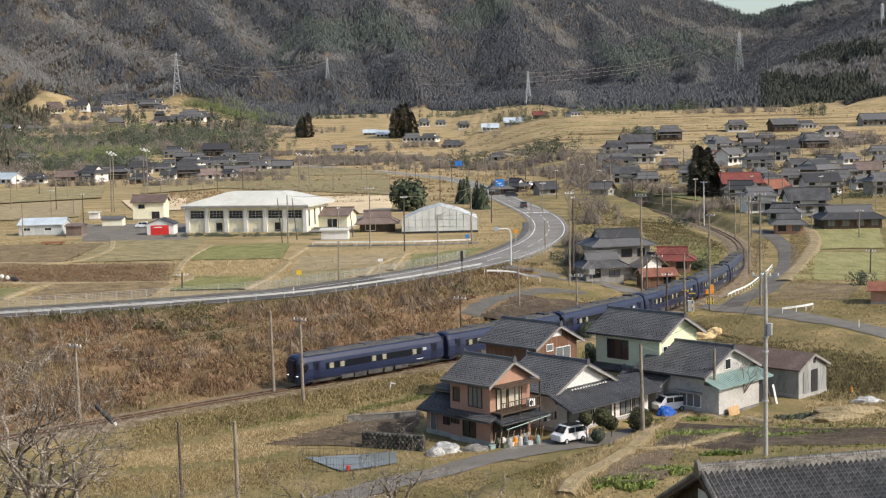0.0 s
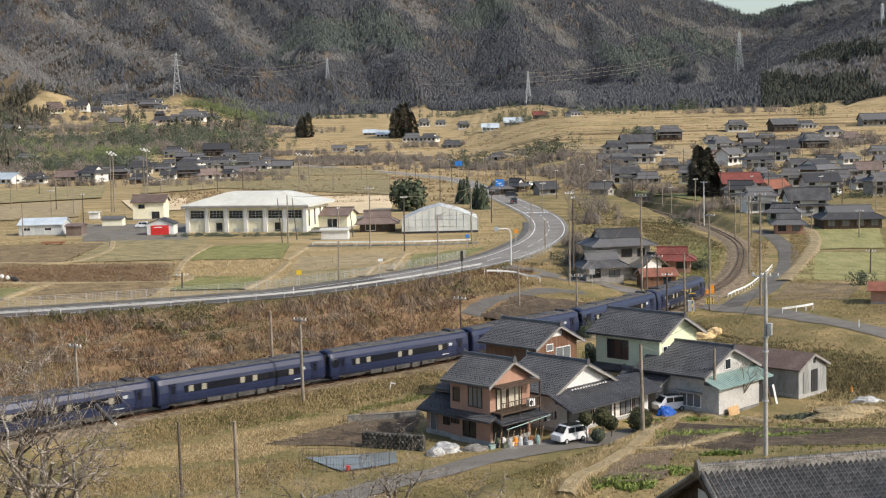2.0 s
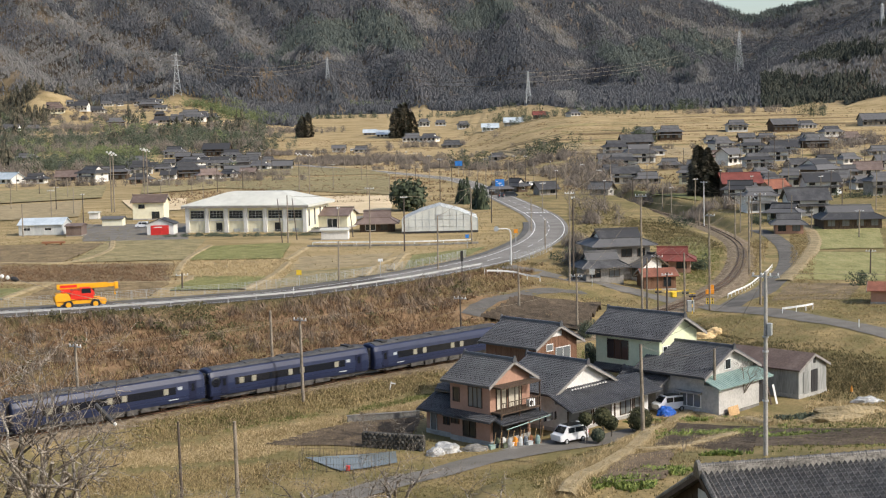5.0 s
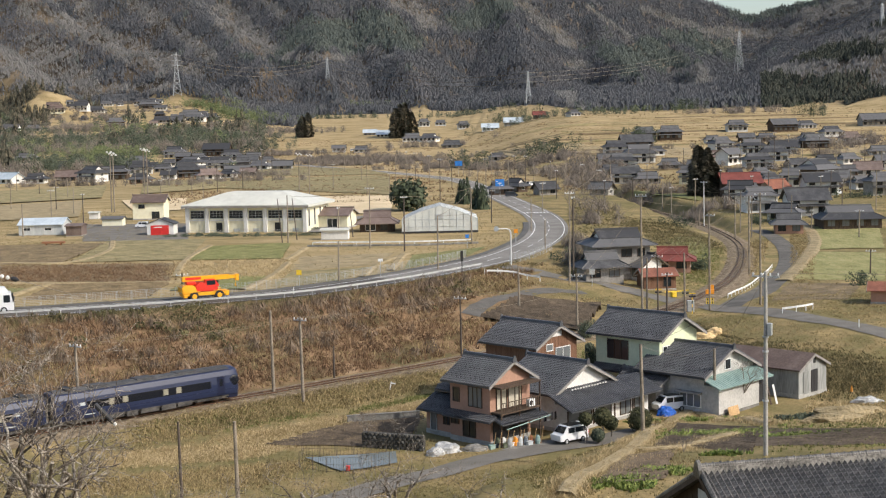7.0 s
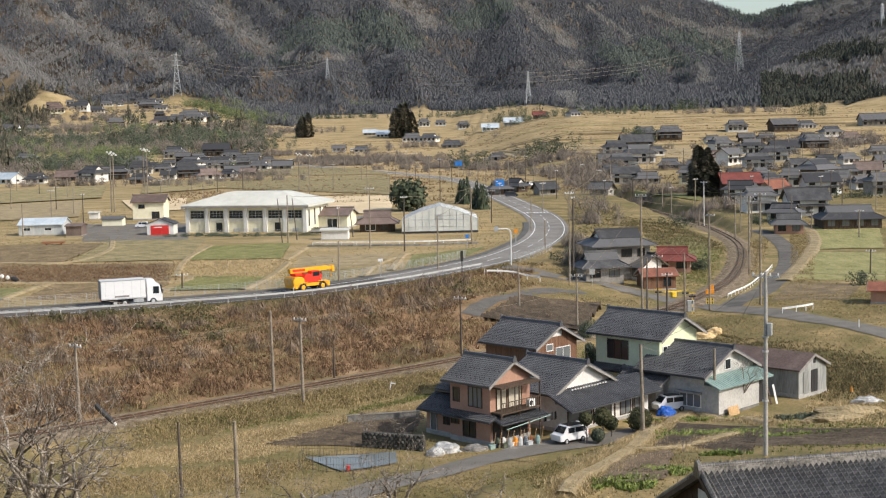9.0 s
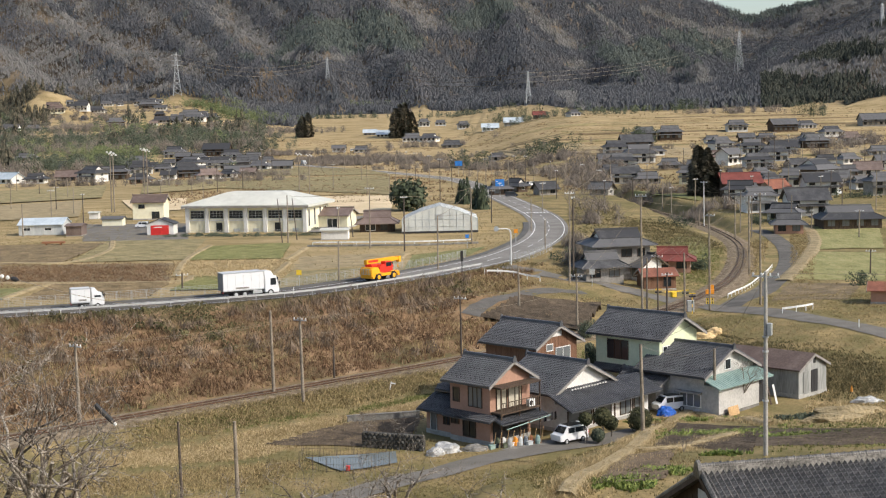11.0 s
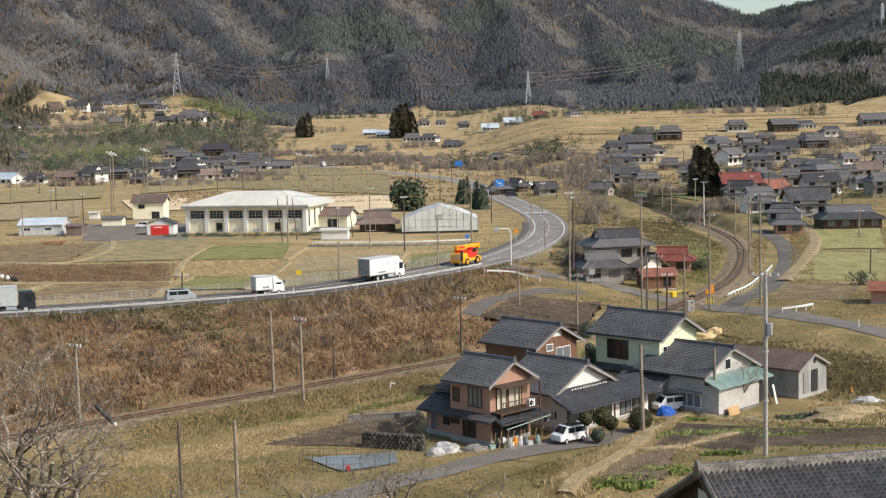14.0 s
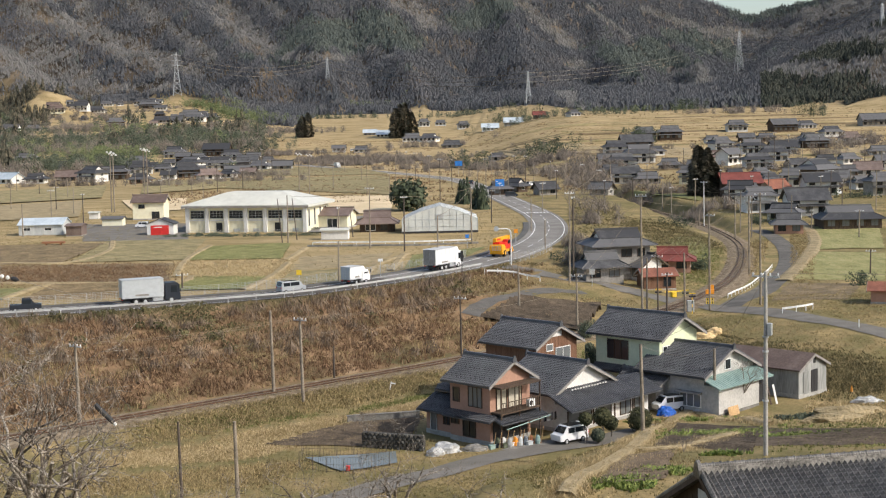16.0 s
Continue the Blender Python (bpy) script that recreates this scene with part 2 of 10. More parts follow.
M = {
    "land": land_material(),
    "asphalt": material("asphalt", ((0.175, 0.163, 0.146), (0.285, 0.268, 0.243)), 0.15, 0.95, 0.2, fine=30, spec=0.15),
    "asphalt_pale": material("asphalt_pale", ((0.135, 0.124, 0.108), (0.215, 0.20, 0.176)), 0.35, 0.95, 0.2, fine=30, spec=0.15),
    "concrete": material("concrete", ((0.30, 0.29, 0.27), (0.46, 0.45, 0.42)), 0.6, 0.9, 0.2),
    "old_concrete": material("old_concrete", ((0.12, 0.115, 0.10), (0.30, 0.285, 0.26)), 0.9, 0.95, 0.4),
    "ballast": material("ballast", ((0.115, 0.085, 0.056), (0.225, 0.175, 0.118), (0.36, 0.29, 0.205)), 1.1, 0.95, 1.0, fine=7, bump_d=0.12, spec=0.1),
    "rail": material("rail", ((0.08, 0.045, 0.03), (0.20, 0.12, 0.08)), 1.0, 0.5, 0.1, metal=0.6),
    "sleeper": material("sleeper", ((0.10, 0.075, 0.055), (0.22, 0.18, 0.14)), 1.2, 0.9, 0.3),
    "white_paint": plain("white_paint", (0.78, 0.78, 0.76), 0.5),
    "galvanised": plain("galvanised", (0.52, 0.54, 0.55), 0.45, 0.5),
    "pole_grey": plain("pole_grey", (0.27, 0.228, 0.178), 0.9, 0.0, 0.35, 1.5, spec=0.1),
    "pole_light": plain("pole_light", (0.37, 0.355, 0.33), 0.85, 0.0, 0.22, 1.5),
    "pole_dark": plain("pole_dark", (0.10, 0.08, 0.065), 0.9, 0.0, 0.3, 1.5),
    "black": plain("black", (0.03, 0.03, 0.032), 0.6),
    "rubber": plain("rubber", (0.025, 0.025, 0.026), 0.85),
    "tile_grey": material("tile_grey", ((0.044, 0.046, 0.051), (0.112, 0.114, 0.120)), 0.7, 0.36, 0.25, fine=9, spec=0.5),
    "tile_old": material("tile_old", ((0.050, 0.047, 0.043), (0.135, 0.127, 0.115), (0.29, 0.272, 0.245)), 1.2, 0.42, 0.3, fine=8, island=0.14, spec=0.5),
    "tile_far": material("tile_far", ((0.046, 0.046, 0.048), (0.122, 0.120, 0.120)), 0.5, 0.6, 0.3, fine=9, island=0.5),
    "tile_brown": material("tile_brown", ((0.12, 0.085, 0.07), (0.22, 0.165, 0.14)), 0.5, 0.6, 0.3, fine=9, island=0.3),
    "roof_red": material("roof_red", ((0.14, 0.04, 0.032), (0.235, 0.066, 0.052)), 0.4, 0.7, 0.2),
    "roof_rust": material("roof_rust", ((0.19, 0.075, 0.05), (0.30, 0.12, 0.075)), 0.5, 0.8, 0.2),
    "roof_teal": material("roof_teal", ((0.17, 0.27, 0.25), (0.33, 0.43, 0.39)), 0.9, 0.6, 0.2, spread=(0.3, 0.7)),
    "roof_cream": material("roof_cream", ((0.52, 0.52, 0.47), (0.64, 0.64, 0.58)), 0.08, 0.55, 0.1),
    "roof_blue": material("roof_blue", ((0.40, 0.47, 0.52), (0.58, 0.64, 0.68)), 0.3, 0.5, 0.1),
    "orange_wall": material("orange_wall", ((0.36, 0.205, 0.145), (0.46, 0.275, 0.20)), 0.5, 0.9, 0.2, spread=(0.3, 0.7)),
    "green_wall": material("green_wall", ((0.62, 0.68, 0.46), (0.74, 0.78, 0.56)), 0.4, 0.9, 0.1),
    "white_wall": material("white_wall", ((0.54, 0.53, 0.50), (0.74, 0.73, 0.70)), 0.5, 0.9, 0.1, spread=(0.25, 0.6)),
    "cream_wall": material("cream_wall", ((0.72, 0.68, 0.50), (0.84, 0.80, 0.62)), 0.15, 0.9, 0.1),
    "grey_wall": material("grey_wall", ((0.22, 0.205, 0.185), (0.36, 0.34, 0.31)), 0.4, 0.85, 0.1),
    "sheet_wall": material("sheet_wall", ((0.42, 0.44, 0.44), (0.60, 0.62, 0.61)), 0.25, 0.6, 0.1, stretch=(3, 3, 0.4)),
    "brown_wall": material("brown_wall", ((0.12, 0.06, 0.035), (0.24, 0.13, 0.08)), 0.8, 0.85, 0.3, stretch=(5, 5, 0.5)),
    "dark_wood": material("dark_wood", ((0.045, 0.03, 0.022), (0.11, 0.075, 0.05)), 1.5, 0.8, 0.3, stretch=(3, 3, 0.6)),
    "pale_wood": material("pale_wood", ((0.40, 0.25, 0.12), (0.62, 0.42, 0.22)), 1.2, 0.8, 0.3),
    "sawdust": material("sawdust", ((0.50, 0.34, 0.16), (0.74, 0.55, 0.30)), 0.9, 0.95, 0.8),
    "glass": glazing("glass", (0.02, 0.025, 0.03)),
    "glass_pale": glazing("glass_pale", (0.16, 0.17, 0.17), 0.2),
    "train_glass": glazing("train_glass", (0.012, 0.014, 0.02), 0.1),
    "curtain": plain("curtain", (0.50, 0.46, 0.37), 0.9),
    "train_blind": plain("train_blind", (0.29, 0.27, 0.205), 0.8),
    "train_blue": material("train_blue", ((0.018, 0.026, 0.060), (0.026, 0.035, 0.078)), 0.4, 0.34, 0.03, spread=(0.3, 0.7), spec=0.4),
    "train_navy": material("train_navy", ((0.010, 0.013, 0.034), (0.016, 0.021, 0.05)), 0.4, 0.4, 0.03, spread=(0.3, 0.7)),
    "train_roof": material("train_roof", ((0.05, 0.05, 0.052), (0.115, 0.112, 0.11)), 0.5, 0.75, 0.1, spec=0.2),
    "underframe": material("underframe", ((0.028, 0.026, 0.025), (0.12, 0.112, 0.102)), 1.4, 0.85, 0.2),
    "lamp": glowing("lamp", (1.0, 0.95, 0.85), 1.6),
    "signal_orange": plain("signal_orange", (0.80, 0.30, 0.03), 0.5),
    "yellow": plain("yellow", (0.75, 0.50, 0.04), 0.5),
    "crane_yellow": plain("crane_yellow", (0.85, 0.40, 0.02), 0.4, 0, 0.1),
    "crane_red": plain("crane_red", (0.70, 0.035, 0.02), 0.4, 0, 0.1),
    "sign_blue": plain("sign_blue", (0.03, 0.20, 0.60), 0.4),
    "tarp_blue": plain("tarp_blue", (0.02, 0.12, 0.50), 0.5),
    "tarp_white": material("tarp_white", ((0.28, 0.28, 0.275), (0.55, 0.55, 0.53)), 1.6, 0.4, 0.4),
    "red_paint": plain("red_paint", (0.62, 0.035, 0.03), 0.5),
    "car_white": plain("car_white", (0.78, 0.79, 0.80), 0.25, 0, 0.04, spec=0.6, bump=0),
    "car_grey": plain("car_grey", (0.16, 0.18, 0.20), 0.25, 0.2, 0.05, spec=0.6, bump=0),
    "car_dark": plain("car_dark", (0.03, 0.035, 0.045), 0.25, 0, 0.05, spec=0.6, bump=0),
    "car_silver": plain("car_silver", (0.42, 0.45, 0.48), 0.3, 0.3, 0.05, spec=0.6, bump=0),
    "van_box": plain("van_box", (0.50, 0.53, 0.54), 0.4, 0.1, 0.08),
    "film": material("film", ((0.50, 0.52, 0.50), (0.68, 0.70, 0.66)), 0.5, 0.4, 0.2),
    "bark": material("bark", ((0.10, 0.085, 0.07), (0.26, 0.23, 0.20)), 3.0, 0.9, 0.5),
    # bark mottle, with the trunks' shaded and sunlit tones put into its range
    "bark_pale": material("bark_pale", ((0.075, 0.058, 0.044), (0.17, 0.14, 0.11), (0.42, 0.375, 0.315)), 2.6, 0.9, 0.5, fine=4, spread=(0.38, 0.62)),
    "tilled": material("tilled", ((0.060, 0.046, 0.033), (0.155, 0.118, 0.082)), 0.8, 0.95, 0.8),
    "sand": material("sand", ((0.55, 0.43, 0.26), (0.70, 0.56, 0.36)), 0.12, 0.95, 0.2),
    "straw": material("straw", ((0.22, 0.175, 0.095), (0.32, 0.25, 0.14), (0.44, 0.345, 0.20)), 0.4, 0.95, 0.9, fine=10, bump_d=0.2),
    "grass_green": material("grass_green", ((0.12, 0.13, 0.045), (0.19, 0.19, 0.07), (0.27, 0.245, 0.105)), 0.35, 0.95, 0.9, fine=10, bump_d=0.2),
    "grass_dull": material("grass_dull", ((0.17, 0.15, 0.07), (0.25, 0.21, 0.105), (0.37, 0.29, 0.155)), 0.3, 0.95, 0.9, fine=10, bump_d=0.2),
    "field_brown": material("field_brown", ((0.115, 0.088, 0.050), (0.185, 0.138, 0.078), (0.29, 0.215, 0.122)), 0.3, 0.95, 0.9, fine=10, bump_d=0.2),
    "water": glazing("water", (0.20, 0.225, 0.22), 0.25),
    "leaf_dark": leafy(material("leaf_dark", ((0.026, 0.038, 0.022), (0.070, 0.086, 0.045)), 0.4, 0.8, 0.0, island=-0.6), 0.3),
    "leaf_mid": leafy(material("leaf_mid", ((0.045, 0.060, 0.040), (0.105, 0.118, 0.072)), 0.4, 0.8, 0.0, island=-0.5), 0.4),
    "leaf_light": material("leaf_light", ((0.12, 0.17, 0.04), (0.26, 0.30, 0.08)), 0.4, 0.8, 0.3, island=-0.6),
    # far woods: distance haze put into the colours, lifted and turned blue-grey
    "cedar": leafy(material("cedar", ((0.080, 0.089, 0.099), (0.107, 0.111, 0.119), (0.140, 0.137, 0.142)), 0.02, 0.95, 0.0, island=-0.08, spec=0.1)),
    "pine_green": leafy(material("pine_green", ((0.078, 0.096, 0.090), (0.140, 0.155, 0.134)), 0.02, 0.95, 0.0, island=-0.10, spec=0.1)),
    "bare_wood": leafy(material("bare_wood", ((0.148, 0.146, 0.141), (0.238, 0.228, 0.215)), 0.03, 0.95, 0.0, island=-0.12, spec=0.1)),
    "cedar_near": leafy(material("cedar_near", ((0.052, 0.055, 0.042), (0.16, 0.138, 0.095)), 0.2, 0.95, 0.0, island=-0.5, spec=0.1), 0.6),
    "hill_pine": leafy(material("hill_pine", ((0.042, 0.050, 0.042), (0.092, 0.094, 0.072)), 0.03, 0.95, 0.0, island=-0.16, spec=0.1), 0.45),
    "rail_pale": plain("rail_pale", (0.43, 0.435, 0.43), 0.6),
    "shed_wall": material("shed_wall", ((0.20, 0.205, 0.195), (0.38, 0.385, 0.37)), 0.25, 0.6, 0.1, stretch=(3, 3, 0.4)),
    "barge": plain("barge", (0.27, 0.255, 0.235), 0.8, 0.0, 0.25),
    "field_lime": material("field_lime", ((0.185, 0.185, 0.068), (0.275, 0.258, 0.105), (0.36, 0.315, 0.15)), 0.25, 0.95, 0.9, fine=10, stretch=(1.6, 0.5, 1), bump_d=0.2),
    "asphalt_lane": material("asphalt_lane", ((0.095, 0.088, 0.078), (0.165, 0.154, 0.138)), 0.35, 0.95, 0.2, fine=30, spec=0.15),
    "grey_plaster": material("grey_plaster", ((0.32, 0.312, 0.295), (0.56, 0.545, 0.515)), 0.5, 0.9, 0.1, spread=(0.25, 0.65)),
    "leaf_topiary": leafy(material("leaf_topiary", ((0.034, 0.038, 0.019), (0.095, 0.094, 0.046)), 0.8, 0.85, 0.0, island=-0.5, spec=0.2), 0.3),
    "asphalt_near": material("asphalt_near", ((0.085, 0.078, 0.070), (0.140, 0.130, 0.118)), 0.15, 0.95, 0.2, fine=30, spec=0.1),
    "asphalt_dark": material("asphalt_dark", ((0.07, 0.067, 0.062), (0.135, 0.13, 0.12)), 0.4, 0.9, 0.2, fine=30),
    "brush": leafy(material("brush", ((0.125, 0.105, 0.086), (0.25, 0.212, 0.175)), 0.05, 0.95, 0.0, island=-0.3, spec=0.1), 0.4),
    "bamboo": leafy(material("bamboo", ((0.10, 0.125, 0.058), (0.21, 0.23, 0.105)), 0.03, 0.9, 0.0, island=-0.4, spec=0.1), 0.45),
    "stone_dark": material("stone_dark", ((0.045, 0.042, 0.036), (0.13, 0.122, 0.105)), 1.2, 0.95, 0.5, island=0.4),
    "rust": material("rust", ((0.20, 0.08, 0.04), (0.36, 0.17, 0.09)), 1.2, 0.9, 0.3),
}


# ---------------------------------------------------------------- mesh helpers
def part(name, bm, mat, parent=None, label="", smooth_faces=False):
    me = bpy.data.meshes.new(name)
    bm.to_mesh(me)
    bm.free()
    if smooth_faces:
        me.polygons.foreach_set("use_smooth", [True] * len(me.polygons))
    me.materials.append(M[mat] if isinstance(mat, str) else mat)
    ob = new(name, me)
    if parent is not None:
        ob.parent = parent
    if label:
        ob["label"] = label
    return ob


def thing(name, m, label, category, group="", kind=""):
    ob = new(name)
    ob.empty_display_size = 0.3
    ob.matrix_world = m
    return tagged(ob, label, category, group, kind)


def box(bm, x0, y0, z0, x1, y1, z1, m=None):
    """An axis-aligned block."""
    v = [bm.verts.new(p) for p in ((x0, y0, z0), (x1, y0, z0), (x1, y1, z0), (x0, y1, z0), (x0, y0, z1), (x1, y0, z1), (x1, y1, z1), (x0, y1, z1))]
    for f in ((0, 3, 2, 1), (4, 5, 6, 7), (0, 1, 5, 4), (1, 2, 6, 5), (2, 3, 7, 6), (3, 0, 4, 7)):
        bm.faces.new([v[i] for i in f])
    if m is not None:
        bmesh.ops.transform(bm, matrix=m, verts=v)
    return v


def block(*a, bevel=0.0):
    bm = bmesh.new()
    box(bm, *a)
    if bevel:
        bmesh.ops.bevel(bm, geom=bm.edges[:], offset=bevel, segments=2, affect="EDGES", profile=0.6)
    return bm


def prism(bm, outline, a, b, axis="y"):
    """Push an outline of (u, v) pairs along an axis from a to b."""
    def at(u, v, w):
        return {"y": (u, w, v), "x": (w, u, v), "z": (u, v, w)}[axis]
    p = [bm.verts.new(at(u, v, a)) for u, v in outline]
    q = [bm.verts.new(at(u, v, b)) for u, v in outline]
    n = len(p)
    faces = [bm.faces.new(p), bm.faces.new(q[::-1])]
    for i in range(n):
        faces.append(bm.faces.new((p[i], q[i], q[(i + 1) % n], p[(i + 1) % n])))
    bmesh.ops.recalc_face_normals(bm, faces=faces)
    return p + q


def tube(bm, points, radii, sides=6, caps=True):
    """A tapered tube through points."""
    rings = []
    pts = [Vector(p) for p in points]
    for i, p in enumerate(pts):
        d = (pts[min(i + 1, len(pts) - 1)] - pts[max(i - 1, 0)]).normalized()
        s = d.orthogonal().normalized() if i == 0 else (s - d * s.dot(d)).normalized()
        t = d.cross(s)
        r = radii[i] if hasattr(radii, "__len__") else radii
        rings.append([bm.verts.new(p + (s * math.cos(k * math.tau / sides) + t * math.sin(k * math.tau / sides)) * r) for k in range(sides)])
    for a, b in zip(rings, rings[1:]):
        for k in range(sides):
            bm.faces.new((a[k], a[(k + 1) % sides], b[(k + 1) % sides], b[k]))
    if caps:
        bm.faces.new(rings[0][::-1])
        bm.faces.new(rings[-1])
    return bm


def quick(name, verts, faces, mat, parent=None):
    me = bpy.data.meshes.new(name)
    me.from_pydata(verts, [], faces)
    me.materials.append(M[mat] if isinstance(mat, str) else mat)
    ob = new(name, me)
    if parent is not None:
        ob.parent = parent
    return ob


# ---------------------------------------------------------------- land
def axis_steps(lo, fine_lo, fine_hi, hi, step, grow):
    v = list(np.arange(fine_lo, fine_hi, step))
    s, q = step, fine_lo
    while q > lo:
        s = min(s * grow, 26)
        q -= s
        v.insert(0, q)
    s, q = step, fine_hi
    while q < hi:
        v.append(q)
        s = min(s * grow, 26)
        q += s
    return np.array(v)


def make_land():
    gx = axis_steps(-2600, -72, 76, 2600, 1.3, 1.045)
    gy = axis_steps(-150, 70, 300, 4300, 1.3, 1.03)
    X, Y = np.meshgrid(gx, gy)
    Z = height(X, Y)
    ny, nx = X.shape
    me = bpy.data.meshes.new("ground")
    me.vertices.add(nx * ny)
    me.vertices.foreach_set("co", np.stack([X, Y, Z], -1).ravel())
    i = (np.arange(ny - 1)[:, None] * nx + np.arange(nx - 1)[None]).ravel()
    q = np.stack([i, i + 1, i + nx + 1, i + nx], -1)
    me.loops.add(q.size)
    me.loops.foreach_set("vertex_index", q.ravel())
    me.polygons.add(len(q))
    me.polygons.foreach_set("loop_start", np.arange(0, q.size, 4))
    me.polygons.foreach_set("use_smooth", np.ones(len(q), bool))
    me.update(calc_edges=True)
    dt, dr = near_curve(X, Y, TRACK), near_curve(X, Y, ROAD)
    bank = smooth(2.2, 3.8, dt) * smooth(-3.5, -8, dr) * smooth(24, 4, X + 0 * Y) * smooth(300, 240, Y)
    bank = bank * (0.88 + 0.12 * rough(X, Y, 11.0))
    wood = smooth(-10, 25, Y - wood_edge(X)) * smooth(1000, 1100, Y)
    far = np.maximum(smooth(480, 700, Y), 0.75 * smooth(0, 12, dr))
    cover = np.stack([bank, wood, far, np.ones_like(bank)], -1).astype(np.float32)
    at = me.color_attributes.new("cover", "FLOAT_COLOR", "POINT")
    at.data.foreach_set("color", np.clip(cover, 0, 1).ravel())
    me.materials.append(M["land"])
    return tagged(new("ground", me), "winter valley floor with dry grass, stubble and wooded slopes", "ground", kind="structure")


make_land()


def ribbon(name, curve, offsets, lift, mat, z_of=None, start=0, stop=None, dash=None):
    """A strip along a curve; offsets are metres to the left of it, lift adds to the land or to a fixed level."""
    c = curve[start:stop]
    d = np.gradient(c, axis=0)
    d /= np.linalg.norm(d, axis=1)[:, None]
    nrm = np.stack([-d[:, 1], d[:, 0]], -1)
    verts, faces = [], []
    k = len(offsets)
    lifts = lift if hasattr(lift, "__len__") else [lift] * k
    zs = None
    if z_of is None:
        zs = np.stack([height(*(c + nrm * o).T) for o in offsets], -1)
    for i, p in enumerate(c):
        for j, o in enumerate(offsets):
            q = p + nrm[i] * o
            verts.append((q[0], q[1], (zs[i][j] if z_of is None else z_of) + lifts[j]))
    for i in range(len(c) - 1):
        if dash and (i % dash[1]) >= dash[0]:
            continue
        for j in range(k - 1):
            a = i * k + j
            faces.append((a, a + k, a + k + 1, a + 1))
    ob = quick(name, verts, [f[::-1] for f in faces], mat)
    return ob


# the line: ballast bed, sleepers, rails
bed = ribbon("track_bed", TRACK, (-3.2, -1.7, 1.7, 3.2), (-0.05, 0.22, 0.22, -0.05), "ballast", -0.30, 0, 330)
tagged(bed, "brown stone ballast bed of a single railway line", "track bed", kind="structure")
for off, nm in ((-0.535, "rail"), (0.535, "rail")):
    r = ribbon(nm, TRACK, (off - 0.04, off - 0.035, off + 0.035, off + 0.04), (0.0, 0.15, 0.15, 0.0), "rail", -0.07, 0, 330)
    tagged(r, "rusty steel rail on wooden sleepers", "rail", kind="structure")


def place_on(curve, s, left=0.0, z=0.0, lengths={}):
    """The pose at s metres along a curve, x forward."""
    key = id(curve)
    if key not in lengths:
        lengths[key] = np.concatenate([[0], np.cumsum(np.linalg.norm(np.diff(curve, axis=0), axis=1))])
    ls = lengths[key]

    def at(q):
        return np.array([np.interp(q, ls, curve[:, 0]), np.interp(q, ls, curve[:, 1])])
    p, d = at(s), at(s + 2.0) - at(s - 2.0)
    d /= np.linalg.norm(d)
    p = p + np.array([-d[1], d[0]]) * left
    return Matrix.Translation((p[0], p[1], z)) @ Matrix.Rotation(math.atan2(d[1], d[0]), 4, "Z")


def length_of(curve):
    return float(np.linalg.norm(np.diff(curve, axis=0), axis=1).sum())


def s_near(curve, x, y):
    ls = np.concatenate([[0], np.cumsum(np.linalg.norm(np.diff(curve, axis=0), axis=1))])
    return float(ls[np.argmin((curve[:, 0] - x) ** 2 + (curve[:, 1] - y) ** 2)])


# the main road with its lines, kerb and rail
# the road is darker up to this point and paler beyond it
TONE_SPLIT = int(np.argmin(np.hypot(ROAD[:, 0] + 8.0, ROAD[:, 1] - 216.0)))
tagged(ribbon("road", ROAD, (-4.4, -1.5, 1.5, 4.6), 0.0, "asphalt", 3.60, TONE_SPLIT), "two-lane pale asphalt main road along the valley", "road", kind="structure")
tagged(ribbon("road", ROAD, (-4.4, -1.5, 1.5, 4.6), 0.0, "asphalt_near", 3.60, 0, TONE_SPLIT + 1), "two-lane dark asphalt main road above the bank", "road", kind="structure")
tagged(ribbon("road_line", ROAD, (-3.55, -3.37), 0.012, "white_paint", 3.60), "white painted edge line of the road", "road line", kind="structure")
tagged(ribbon("road_line", ROAD, (3.20, 3.38), 0.012, "white_paint", 3.60), "white painted edge line of the road", "road line", kind="structure")
tagged(ribbon("road_line", ROAD, (-0.07, 0.07), 0.012, "white_paint", 3.60, 0, None, (2, 4)), "dashed white centre line of the road", "road line", kind="structure")
for nm, cv, wd, mt, lab in (("lane", LANE, 2.25, "asphalt_pale", "narrow pale asphalt lane over the level crossing"), ("lane", LANE_LOW, 1.35, "asphalt_lane", "curved grey farm track below the road"), ("lane", LANE_UP, 1.95, "asphalt_lane", "narrow asphalt lane up to the village"), ("path", YARD_PATH, 1.5, "asphalt_pale", "narrow grey farm path past the houses")):
    tagged(ribbon(nm, cv, (-wd, -wd / 2, 0, wd / 2, wd), 0.07, mt), lab, "lane", kind="structure")


